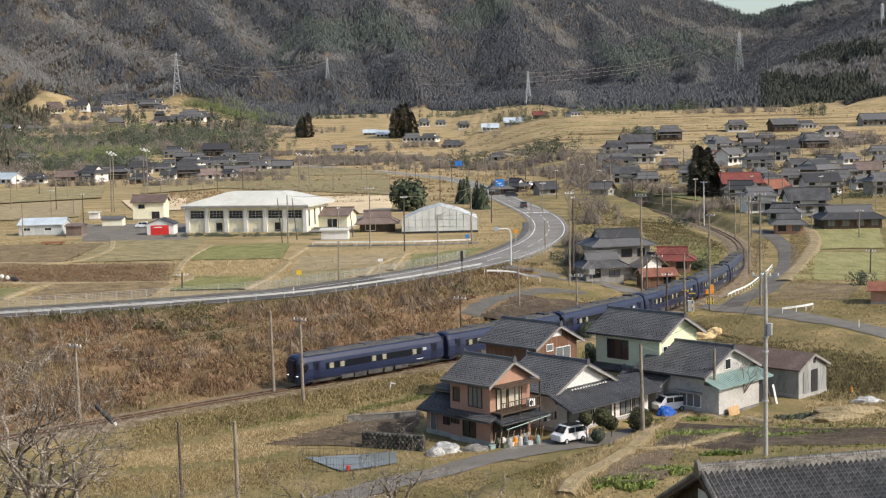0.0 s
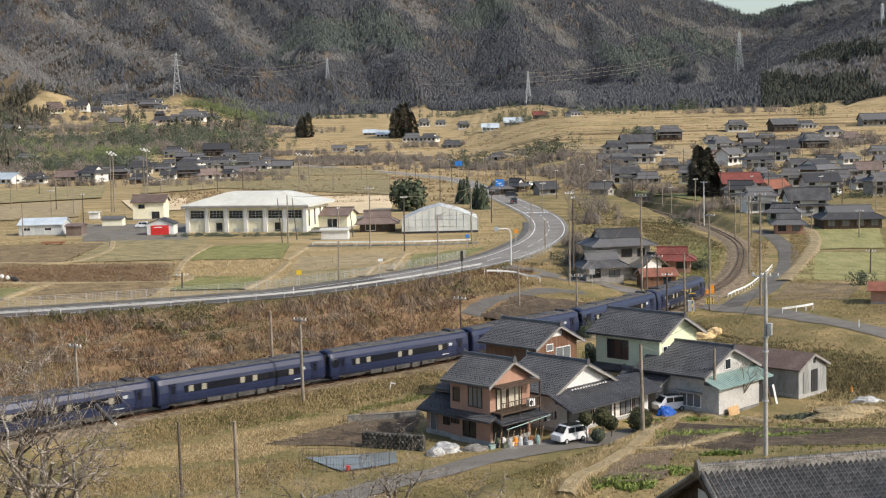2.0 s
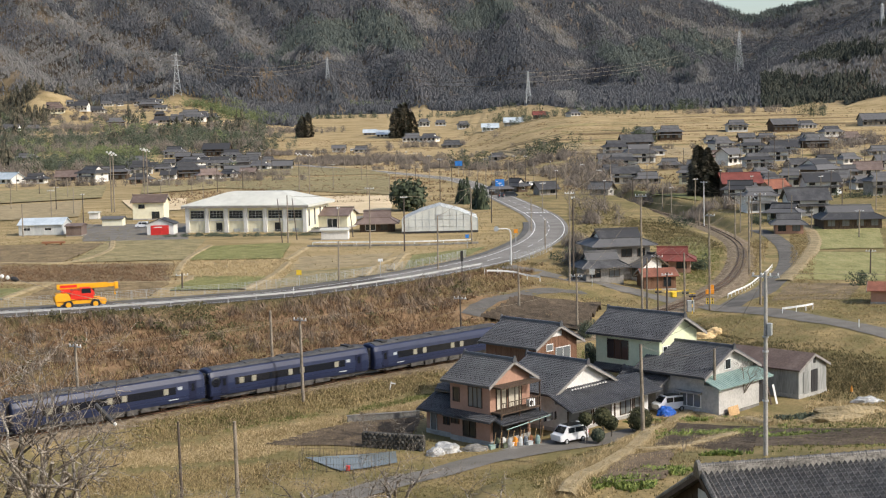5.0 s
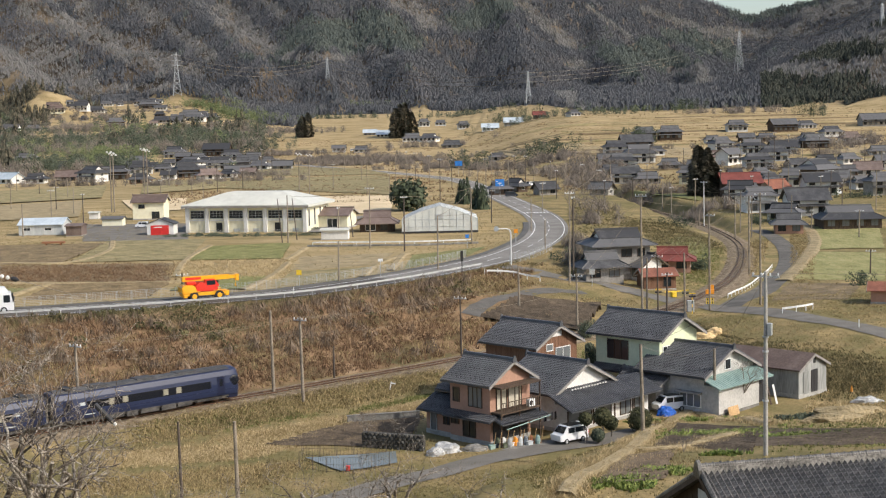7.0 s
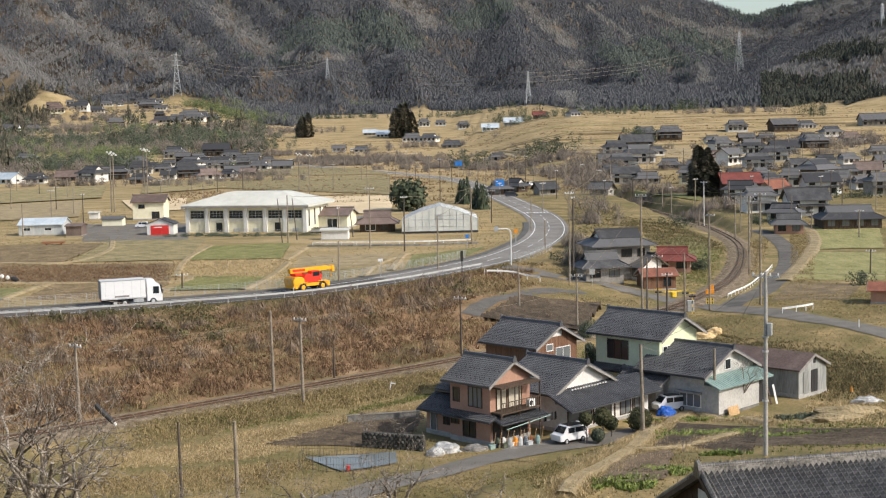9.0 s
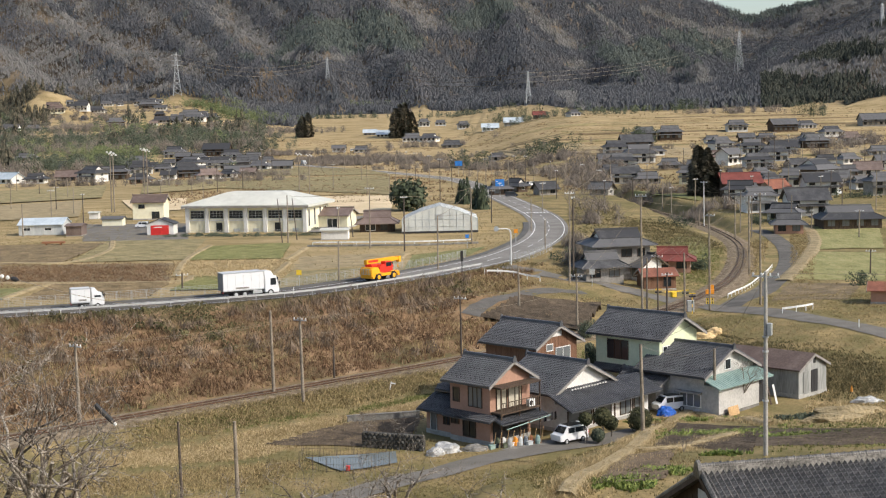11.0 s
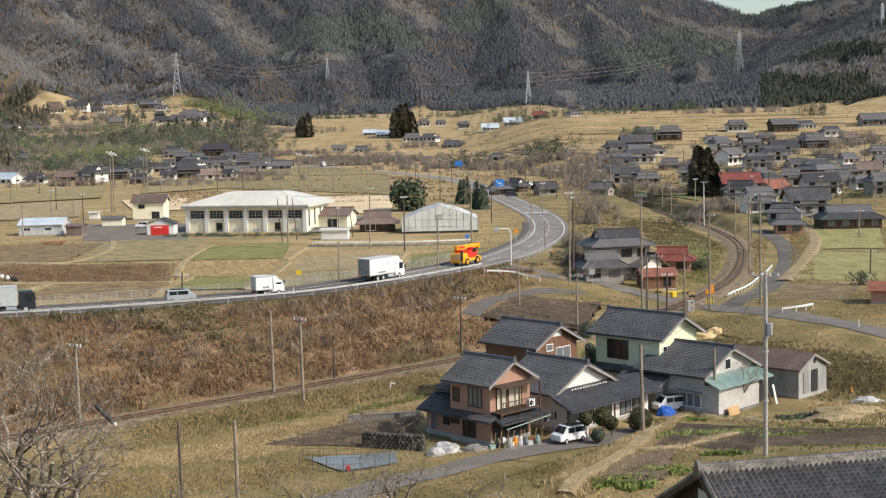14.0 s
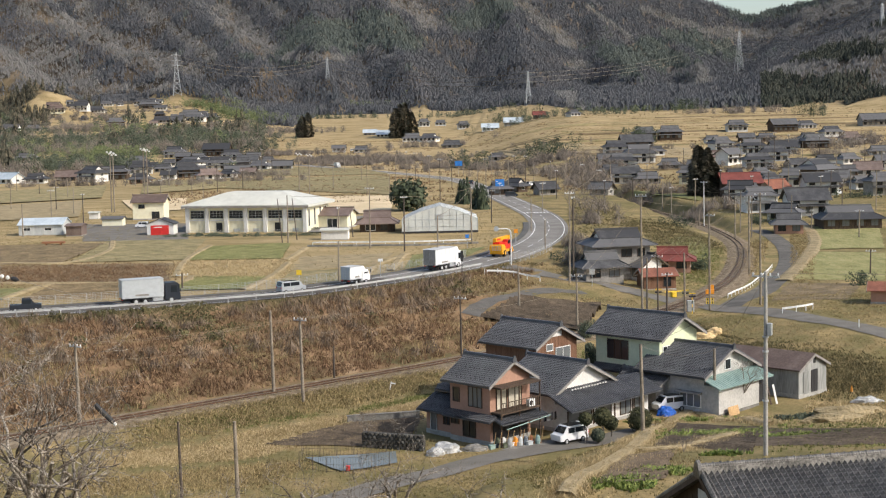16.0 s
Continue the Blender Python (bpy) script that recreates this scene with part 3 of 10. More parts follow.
# ---------------------------------------------------------------- houses
def tile_sheet(w, run, rise, col=0.265, row=0.25, wave=0.085, lip=0.05):
    """One slope of pantiles: waves across, stepped courses up the slope. u along the eave, v level towards the ridge, z up."""
    nu = max(3, int(w / col)) * 4
    nv = max(2, int(math.hypot(run, rise) / row))
    u = np.linspace(0, w, nu + 1)
    prof = np.array([0.0, 0.8, 1.0, 0.8])[np.arange(nu + 1) % 4] * wave
    ln = math.hypot(run, rise)
    verts, faces = [], []
    for j in range(nv):
        for e, up in ((0, lip), (1, 0.0)):
            t = (j + e) / nv
            y, z = run * t - rise / ln * up, rise * t + run / ln * up
            for a, b in zip(u, prof):
                verts.append((a, y - rise / ln * b, z + run / ln * b))
        r0 = 2 * j * (nu + 1)
        for i in range(nu):
            a = r0 + i
            faces.append((a, a + 1, a + nu + 2, a + nu + 1))
            if j:
                b = r0 - (nu + 1) + i
                faces.append((b, b + 1, a + 1, a))
            else:
                pass
    return verts, faces


def gable_roof(parent, w, d, h, rise, mat="tile_grey", oe=0.7, og=0.55, tiled=True, ridge=True, barge="dark_wood"):
    """A pitched roof with its ridge along x over walls w by d and h high."""
    k = rise / (d / 2)
    lo, hi, yy = h - oe * k, h + rise, d / 2 + oe
    bm = bmesh.new()
    t = 0.14
    prism(bm, [(-yy, lo), (0, hi), (yy, lo), (yy, lo + t), (0, hi + t), (-yy, lo + t)], -w / 2 - og, w / 2 + og, "x")
    roof = part("roof", bm, mat, parent)
    if tiled:
        for s in (1, -1):
            v, f = tile_sheet(w + 2 * og, yy, hi - lo)
            v = [((x - w / 2 - og) * s, (-yy + y) * s, lo + t + 0.005 + z) for x, y, z in v]
            tl = quick("roof_tiles", v, f, mat, roof)
            tagged(tl, kind="stuff")
            vs, fs = [], []
            kk = (hi - lo) / yy
            for row in (0.16, 0.24, 0.52):
                for i in range(int((w + 2 * og) / 0.6)):
                    x = -w / 2 - og + 0.35 + i * 0.6 + (0.3 if row == 0.24 else 0)
                    y = -yy + yy * row
                    z = lo + t + 0.05 + (hi - lo) * row
                    b0 = len(vs)
                    for dx, dy, dz in ((-0.07, -0.04, 0), (0.07, -0.04, 0), (0.07, 0.06, 0.0), (-0.07, 0.06, 0.0), (-0.05, 0.0, 0.13), (0.05, 0.0, 0.13)):
                        vs.append(((x + dx) * s, (y + dy) * s, z + dz + dy * kk))
                    fs.extend([(b0, b0 + 1, b0 + 5, b0 + 4), (b0 + 1, b0 + 2, b0 + 5), (b0 + 2, b0 + 3, b0 + 4, b0 + 5), (b0 + 3, b0, b0 + 4)])
            tagged(quick("snow_guard", vs, fs, "black", roof), kind="stuff")
    if ridge:
        bm = bmesh.new()
        prism(bm, [(-0.17, 0.0), (0.17, 0.0), (0.15, 0.2), (0.09, 0.34), (-0.09, 0.34), (-0.15, 0.2)], -w / 2 - og, w / 2 + og, "x")
        bmesh.ops.translate(bm, vec=(0, 0, hi + t - 0.06), verts=bm.verts)
        part("ridge", bm, mat, roof)
        for s in (1, -1):
            bm = bmesh.new()
            prism(bm, [(-0.28, -0.1), (0.28, -0.1), (0.22, 0.25), (0.1, 0.5), (-0.1, 0.5), (-0.22, 0.25)], s * (w / 2 + og), s * (w / 2 + og + 0.12), "x")
            bmesh.ops.translate(bm, vec=(0, 0, hi + t - 0.06), verts=bm.verts)
            part("ridge_end", bm, mat, roof)
    if barge:
        for s in (1, -1):
            for q in (1, -1):
                bm = bmesh.new()
                a = s * (w / 2 + og)
                prism(bm, [(q * yy, lo - 0.16), (0, hi - 0.16), (0, hi + 0.1), (q * yy, lo + 0.1)], a + 0.005 * s, a + 0.06 * s, "x")
                part("barge_board", bm, barge, roof)
    return roof


def hip_gable_roof(parent, w, d, h, rise, mat, oe=1.0):
    """A farmhouse roof: broad hipped skirts with a small gable riding on top."""
    k = rise / (d / 2)
    f = 0.52
    z0, z1, z2 = h - oe * k, h - oe * k + (rise + oe * k) * f, h + rise
    X, Y = w / 2 + oe, d / 2 + oe
    ins = (d / 2 + oe) * f
    x, y = X - ins, Y - ins
    bm = bmesh.new()
    lo = [bm.verts.new(p) for p in ((-X, -Y, z0), (X, -Y, z0), (X, Y, z0), (-X, Y, z0))]
    up = [bm.verts.new((p.co.x, p.co.y, p.co.z + 0.14)) for p in lo]
    tp = [bm.verts.new(p) for p in ((-x, -y, z1), (x, -y, z1), (x, y, z1), (-x, y, z1))]
    bm.faces.new(lo[::-1])
    for i in range(4):
        j = (i + 1) % 4
        bm.faces.new((lo[i], lo[j], up[j], up[i]))
        bm.faces.new((up[i], up[j], tp[j], tp[i]))
    bm.faces.new(tp)
    roof = part("roof", bm, mat, parent)
    bm = bmesh.new()
    prism(bm, [(-y - 0.1, z1 - 0.05), (0, z2), (y + 0.1, z1 - 0.05), (y + 0.1, z1 + 0.1), (0, z2 + 0.15), (-y - 0.1, z1 + 0.1)], -x - 0.35, x + 0.35, "x")
    part("upper_roof", bm, mat, roof)
    bm = bmesh.new()
    prism(bm, [(-y, z1 - 0.05), (y, z1 - 0.05), (0, z2 - 0.05)], -x + 0.1, x - 0.1, "x")
    part("gable", bm, "white_wall", roof)
    bm = bmesh.new()
    prism(bm, [(-0.2, 0), (0.2, 0), (0.15, 0.35), (-0.15, 0.35)], -x - 0.4, x + 0.4, "x")
    bmesh.ops.translate(bm, vec=(0, 0, z2 + 0.05), verts=bm.verts)
    part("ridge", bm, mat, roof)
    for sx in (1, -1):
        for sy in (1, -1):
            bm = bmesh.new()
            tube(bm, [(sx * X, sy * Y, z0 + 0.16), (sx * x, sy * y, z1 + 0.02)], 0.12, 5)
            part("hip_ridge", bm, mat, roof)
    return roof


def lattice(bm, xs, zs, front, back):
    """A frame with bars in one piece: every odd gap between the xs and zs is an opening."""
    nx, nz = len(xs) - 1, len(zs) - 1
    v = {(i, k, q): bm.verts.new((x, q, zz)) for i, x in enumerate(xs) for k, zz in enumerate(zs) for q in (front, back)}
    solid = {(i, k) for i in range(nx) for k in range(nz) if not (i % 2 and k % 2)}
    for i, k in solid:
        bm.faces.new([v[p, r, front] for p, r in ((i, k), (i + 1, k), (i + 1, k + 1), (i, k + 1))])
        for (di, dk), (p, q) in (((0, -1), ((i, k), (i + 1, k))), ((1, 0), ((i + 1, k), (i + 1, k + 1))), ((0, 1), ((i + 1, k + 1), (i, k + 1))), ((-1, 0), ((i, k + 1), (i, k)))):
            if (i + di, k + dk) not in solid:
                bm.faces.new((v[(*p, back)], v[(*q, back)], v[(*q, front)], v[(*p, front)]))


def window(parent, side, w, d, u, z, ww, hh, frame_mat="dark_wood", glass="glass", bars=1, curtain=False):
    """A framed window on a wall: side f (-y), b (+y), g (+x), l (-x); u along the wall from its middle, z of the sill."""
    m = {"f": Matrix.Translation((0, -d / 2, 0)), "b": Matrix.Translation((0, d / 2, 0)) @ Matrix.Rotation(math.pi, 4, "Z"),
         "g": Matrix.Translation((w / 2, 0, 0)) @ Matrix.Rotation(math.pi / 2, 4, "Z"), "l": Matrix.Translation((-w / 2, 0, 0)) @ Matrix.Rotation(-math.pi / 2, 4, "Z")}[side]
    bm = bmesh.new()
    t = 0.07
    xs = [u - ww / 2 - t, u - ww / 2]
    for i in range(bars):
        c = u - ww / 2 + ww * (i + 1) / (bars + 1)
        xs += [c - 0.03, c + 0.03]
    xs += [u + ww / 2, u + ww / 2 + t]
    lattice(bm, xs, [z - t, z, z + hh, z + hh + t], -0.09, 0.02)
    bmesh.ops.transform(bm, matrix=m, verts=bm.verts)
    fr = part("window", bm, frame_mat, parent)
    n = bars + 1
    for i in range(n):
        a, b = u - ww / 2 + ww * i / n, u - ww / 2 + ww * (i + 1) / n
        bm = block(a, -0.035, z, b, -0.012, z + hh)
        bmesh.ops.transform(bm, matrix=m, verts=bm.verts)
        part("pane", bm, "curtain" if (curtain and i % 2 == 0) else glass, fr)
    return fr


def wall_body(parent, w, d, h, rise, mat, base=0.35):
    bm = bmesh.new()
    prism(bm, [(-d / 2, -1.2), (d / 2, -1.2), (d / 2, h), (0, h + rise), (-d / 2, h)], -w / 2, w / 2, "x")
    wl = part("wall", bm, mat, parent)
    if base:
        part("foundation", block(-w / 2 - 0.04, -d / 2 - 0.04, -1.2, w / 2 + 0.04, d / 2 + 0.04, base), "concrete", parent)
    return wl


def house(name, x, y, z, rz, w, d, h, rise, wall="white_wall", roof="tile_grey", wins=(), label="", category="house", group="", oe=0.7, og=0.55, tiled=True, base=0.35, barge="barge", ridge=True, hip=False):
    t = thing(name, pose(x, y, z, 0, 0, rz), label, category, group)
    if hip:
        part("wall", block(-w / 2, -d / 2, -1.2, w / 2, d / 2, h), wall, t)
        hip_gable_roof(t, w, d, h, rise, roof, oe)
    else:
        wall_body(t, w, d, h, rise, wall, base)
        gable_roof(t, w, d, h, rise, roof, oe, og, tiled, ridge, barge)
    for q in wins:
        window(t, q[0], w, d, *q[1:])
    return t


def skirt(parent, x0, y0, x1, y1, z0, z1, mat="tile_grey", out=(0, -1), tiled=True, thick=0.1, name="lean_to_roof"):
    """A lean-to roof: top edge from (x0, y0) to (x1, y1) at z1, sloping outwards by out to z0."""
    ox, oy = out
    bm = bmesh.new()
    a = [(x0, y0, z1), (x1, y1, z1), (x1 + ox, y1 + oy, z0), (x0 + ox, y0 + oy, z0)]
    v = [bm.verts.new(p) for p in a] + [bm.verts.new((p[0], p[1], p[2] - thick)) for p in a]
    for f in ((0, 1, 2, 3), (7, 6, 5, 4), (0, 4, 5, 1), (1, 5, 6, 2), (2, 6, 7, 3), (3, 7, 4, 0)):
        bm.faces.new([v[i] for i in f])
    bmesh.ops.recalc_face_normals(bm, faces=bm.faces)
    sk = part(name, bm, mat, parent)
    if tiled:
        ww, run = math.hypot(x1 - x0, y1 - y0), math.hypot(ox, oy)
        vs, fs = tile_sheet(ww, run, z1 - z0)
        ux, uy = (x1 - x0) / ww, (y1 - y0) / ww
        vs = [(x0 + ox + ux * p - ox / run * q, y0 + oy + uy * p - oy / run * q, z0 + r + 0.01) for p, q, r in vs]
        # keep the sheet facing up
        if ux * -oy - uy * -ox < 0:
            fs = [f[::-1] for f in fs]
        tagged(quick("roof_tiles", vs, fs, mat, sk), kind="stuff")
    return sk


R = -45.0
# pink two-storey farmhouse
def pink_house():
    w, d, h = 5.0, 5.4, 5.75
    cx, cy = 3.9 + (-0.707 * w / 2 + 0.707 * d / 2), 119.8 + (0.707 * w / 2 + 0.707 * d / 2)
    t = house("house", cx, cy, -0.9, R, w, d, h, 1.55, "orange_wall", "tile_grey",
              [("f", 0.7, 3.35, 1.6, 1.75, "dark_wood", "glass_pale", 2), ("f", -1.7, 3.6, 0.7, 1.2, "dark_wood", "glass", 0), ("f", -0.1, 0.5, 1.5, 1.9, "dark_wood", "glass", 1), ("f", -1.9, 1.5, 0.9, 0.8),
               ("g", 0.6, 3.15, 1.7, 1.9, "dark_wood", "curtain", 1), ("g", -1.2, 3.15, 1.3, 1.9, "dark_wood", "curtain", 1)],
              "salmon-pink two-storey farmhouse with grey pantile roof and glazed balcony")
    # first-floor skirt roofs
    skirt(t, -w / 2, -d / 2, w / 2 + 0.9, -d / 2, 2.35, 2.75, "tile_grey", (0, -1.1))
    skirt(t, w / 2, -d / 2 - 0.4, w / 2, d / 2 + 0.4, 2.2, 2.75, "tile_grey", (1.9, 0))
    # balcony
    deck = part("balcony", block(w / 2, -d / 2 + 0.05, 2.9, w / 2 + 1.35, d / 2 - 0.05, 3.05), "dark_wood", t)
    bm = bmesh.new()
    for i in range(19):
        yy = -d / 2 + 0.1 + i * (d - 0.2) / 18
        box(bm, w / 2 + 1.28, yy - 0.012, 3.05, w / 2 + 1.305, yy + 0.012, 3.95)
    box(bm, w / 2 + 1.26, -d / 2 + 0.05, 3.93, w / 2 + 1.33, d / 2 - 0.05, 3.99)
    part("railing", bm, "dark_wood", deck)
    for yy in (-d / 2 + 0.08, -0.2, d / 2 - 0.08):
        part("post", block(w / 2 + 1.25, yy - 0.05, 0.0, w / 2 + 1.35, yy + 0.05, 5.3), "dark_wood", deck)
    part("beam", block(w / 2, -d / 2, 5.25, w / 2 + 1.4, d / 2, 5.4), "dark_wood", deck)
    ac = part("air_conditioner", block(w / 2 + 0.75, d / 2 - 1.35, 3.05, w / 2 + 1.1, d / 2 - 0.5, 3.7, bevel=0.02), "white_paint", deck)
    bm = bmesh.new()
    bmesh.ops.create_circle(bm, cap_ends=True, radius=0.24, segments=16, matrix=Matrix.Translation((w / 2 + 1.105, d / 2 - 1.05, 3.37)) @ Matrix.Rotation(math.pi / 2, 4, "Y"))
    part("fan_grille", bm, "black", ac)
    # black sheet on the wall, standing in for a shaded storage opening under the balcony
    part("bay_dark_sheet", block(w / 2 + 0.01, -d / 2 + 0.3, 0.1, w / 2 + 0.03, d / 2 - 0.4, 2.1), "black", t)
    # awning pipe
    bm = bmesh.new()
    tube(bm, [(w / 2 + 2.0, -d / 2, 1.75), (w / 2 + 2.0, d / 2 + 0.6, 2.1)], 0.05, 8)
    part("awning_roll", bm, "roof_teal", t)
    # side annex
    v = house("annex", cx - 0.707 * 4.4 + 0.0, cy + 0.707 * 4.4, -0.9, R, 3.4, 4.6, 2.5, 1.1, "orange_wall", "tile_grey", [("f", -0.7, 0.3, 0.7, 1.8, "galvanised", "glass_pale", 0), ("f", 1.0, 1.1, 0.7, 0.9)], "single-storey annex with brown boards and pantile roof", oe=0.8)
    house("annex", cx - 0.707 * 4.2 + 0.707 * 1.2, cy + 0.707 * 4.2 + 0.707 * 1.2, -0.9, R, 3.0, 3.2, 4.0, 0.8, "brown_wall", "tile_grey", [], "small raised annex with pantile roof", oe=0.6)
    return t


pink_house()


def brown_house():
    ax, ay, az = (11.49, 138.00, 6.46)
    w, d, h, rise = 7.0, 6.4, 6.6, 1.65
    t = house("house", ax - 0.707 * w / 2, ay + 0.707 * w / 2, -0.9, R, w, d, h - 0.25, rise, "brown_wall", "tile_grey",
              [("g", 0.9, 4.4, 2.2, 1.3, "white_paint", "glass_pale", 1), ("g", -1.2, 5.6, 0.9, 0.6, "white_paint", "glass_pale", 0)], "brown boarded two-storey house with grey pantile roof")
    part("gable_panel", block(w / 2 + 0.01, -0.75, h + 0.35, w / 2 + 0.05, 0.75, h + 0.85), "white_wall", t)
    return t


brown_house()


def white_house():
    ax, ay, az = (13.15, 128.00, 4.69)
    w, d, h, rise = 6.5, 8.6, 3.7, 2.15
    t = house("house", ax - 0.707 * w / 2, ay + 0.707 * w / 2, -0.9, R, w, d, h, rise, "white_wall", "tile_grey", [], "old white-plastered farmhouse with broad grey pantile roofs")
    # broad skirt roof on the gable side, and walls below it
    skirt(t, w / 2, -d / 2 - 1.2, w / 2, d / 2 + 4.2, 2.35, 3.75, "tile_grey", (3.1, 0))
    part("wall", block(-w / 2, d / 2, -1.0, w / 2 + 1.6, d / 2 + 3.8, 2.6), "white_wall", t)
    part("wall", block(w / 2, -d / 2, -1.0, w / 2 + 1.6, d / 2, 2.6), "white_wall", t)
    skirt(t, -w / 2 - 0.4, d / 2, w / 2, d / 2, 2.5, 3.9, "tile_grey", (0, 4.4))
    for u, ww in ((-2.6, 3.4), (1.0, 2.2), (4.4, 1.6), (6.6, 1.4)):
        window(t, "g", w + 3.2, d, u, 0.5, ww, 1.55, "dark_wood", "glass_pale", 1)
    for u in (-0.55, 2.7, 5.6):
        part("post", block(w / 2 + 1.6, u - 0.1, -0.9, w / 2 + 1.66, u + 0.1, 2.6), "dark_wood", t)
    part("foundation", block(w / 2, -d / 2 - 0.1, -1.0, w / 2 + 1.68, d / 2 + 3.9, 0.28), "concrete", t)
    for i in range(13):
        part("eave_tile", block(w / 2 + 0.56, -2.5 + i * 0.42, 3.66, w / 2 + 0.66, -2.3 + i * 0.42, 3.78), "white_wall", t)
    return t


white_house()


def green_house():
    ax, ay, az = (24.16, 139.00, 7.32)
    w, d, h, rise = 8.2, 6.6, 6.6, 1.75
    t = house("house", ax - 0.707 * w / 2, ay + 0.707 * w / 2, -0.7, R, w, d, h, rise, "green_wall", "tile_grey",
              [("f", -1.2, 3.9, 2.6, 1.9, "dark_wood", "glass", 2), ("g", -2.0, 4.0, 1.4, 1.5, "white_paint", "glass", 1)], "pale green two-storey house with grey pantile roof", og=0.8)
    skirt(t, -w / 2, -d / 2, w / 2, -d / 2, 2.7, 3.2, "tile_grey", (0, -1.2))
    house("annex", ax - 0.707 * 4.5 - 0.5, ay + 0.707 * 4.5 - 6.2, -0.8, R, 4.6, 3.4, 2.4, 0.8, "grey_wall", "tile_grey", [("f", 0.5, 0.6, 1.4, 1.0)], "low grey annex with pantile roof between houses")
    return t


green_house()


def teal_house():
    ax, ay, az = (28.36, 134.00, 4.88)
    w, d, h, rise = 7.6, 8.8, 3.95, 2.05
    t = house("house", ax - 0.707 * w / 2, ay + 0.707 * w / 2, -0.95, R, w, d, h, rise, "grey_plaster", "tile_grey",
              [("f", 2.2, 0.7, 2.4, 1.2, "white_paint", "glass_pale", 2), ("f", -1.8, 0.7, 1.6, 1.2, "dark_wood", "glass", 1), ("g", -0.3, 4.0, 0.95, 0.95, "white_paint", "glass", 0)],
              "white plastered house with grey pantiles and a turquoise sheet awning")
    skirt(t, w / 2, -d / 2 - 0.6, w / 2, d / 2 + 0.3, 2.85, 3.7, "roof_teal", (2.2, 0), tiled=False, name="awning")
    aw = bmesh.new()
    for i in range(25):
        yy = -d / 2 - 0.5 + i * 0.4
        tube(aw, [(w / 2 + 0.05, yy, 3.7), (w / 2 + 2.22, yy, 2.86)], 0.035, 5)
    part("awning_ribs", aw, "roof_teal", t)
    part("wall", block(w / 2, -d / 2, -1.0, w / 2 + 1.7, d / 2 - 1.6, 2.9), "grey_plaster", t)
    # solid black block in place of the shade inside an open doorway
    part("doorway_dark_block", block(w / 2 + 0.4, d / 2 - 1.6, 0.0, w / 2 + 1.0, d / 2 + 0.6, 2.5), "black", t)
    part("plinth", block(w / 2 + 1.7, -d / 2 - 0.02, -1.0, w / 2 + 1.75, d / 2 - 1.62, 0.25), "old_concrete", t)
    part("window_hood", block(0.8, -d / 2 - 0.75, 2.05, 3.6, -d / 2, 2.2), "grey_wall", t)
    return t


teal_house()


def brown_shed():
    ax, ay, az = (38.10, 139.00, 2.63)
    w, d, h, rise = 9.0, 5.6, 2.7, 1.25
    t = house("shed", ax - 0.707 * w / 2, ay + 0.707 * w / 2, -0.55, R, w, d, h, rise, "shed_wall", "tile_brown", [], "corrugated grey farm shed with brown sheet roof", "shed", tiled=False, ridge=False, base=0.1, oe=0.35, og=0.3)
    for u, ww, mt in ((-1.3, 1.1, "shed_wall"), (-0.1, 0.5, "black"), (0.55, 0.7, "black"), (1.6, 1.3, "shed_wall")):
        part("door", block(w / 2 + 0.02, u - ww / 2, 0.0, w / 2 + 0.06, u + ww / 2, 2.35), mt, t)
    part("vent", block(w / 2 + 0.02, 0.1, 3.0, w / 2 + 0.05, 0.6, 3.6), "black", t)
    bm = bmesh.new()
    for i in range(24):
        for q in (1, -1):
            x0 = -w / 2 - 0.25 + i * 0.4
            tube(bm, [(x0, q * (d / 2 + 0.34), h - 0.16 + 0.15), (x0, 0, h + rise + 0.15)], 0.03, 4)
    part("roof_ribs", bm, "tile_brown", t)
    return t


brown_shed()

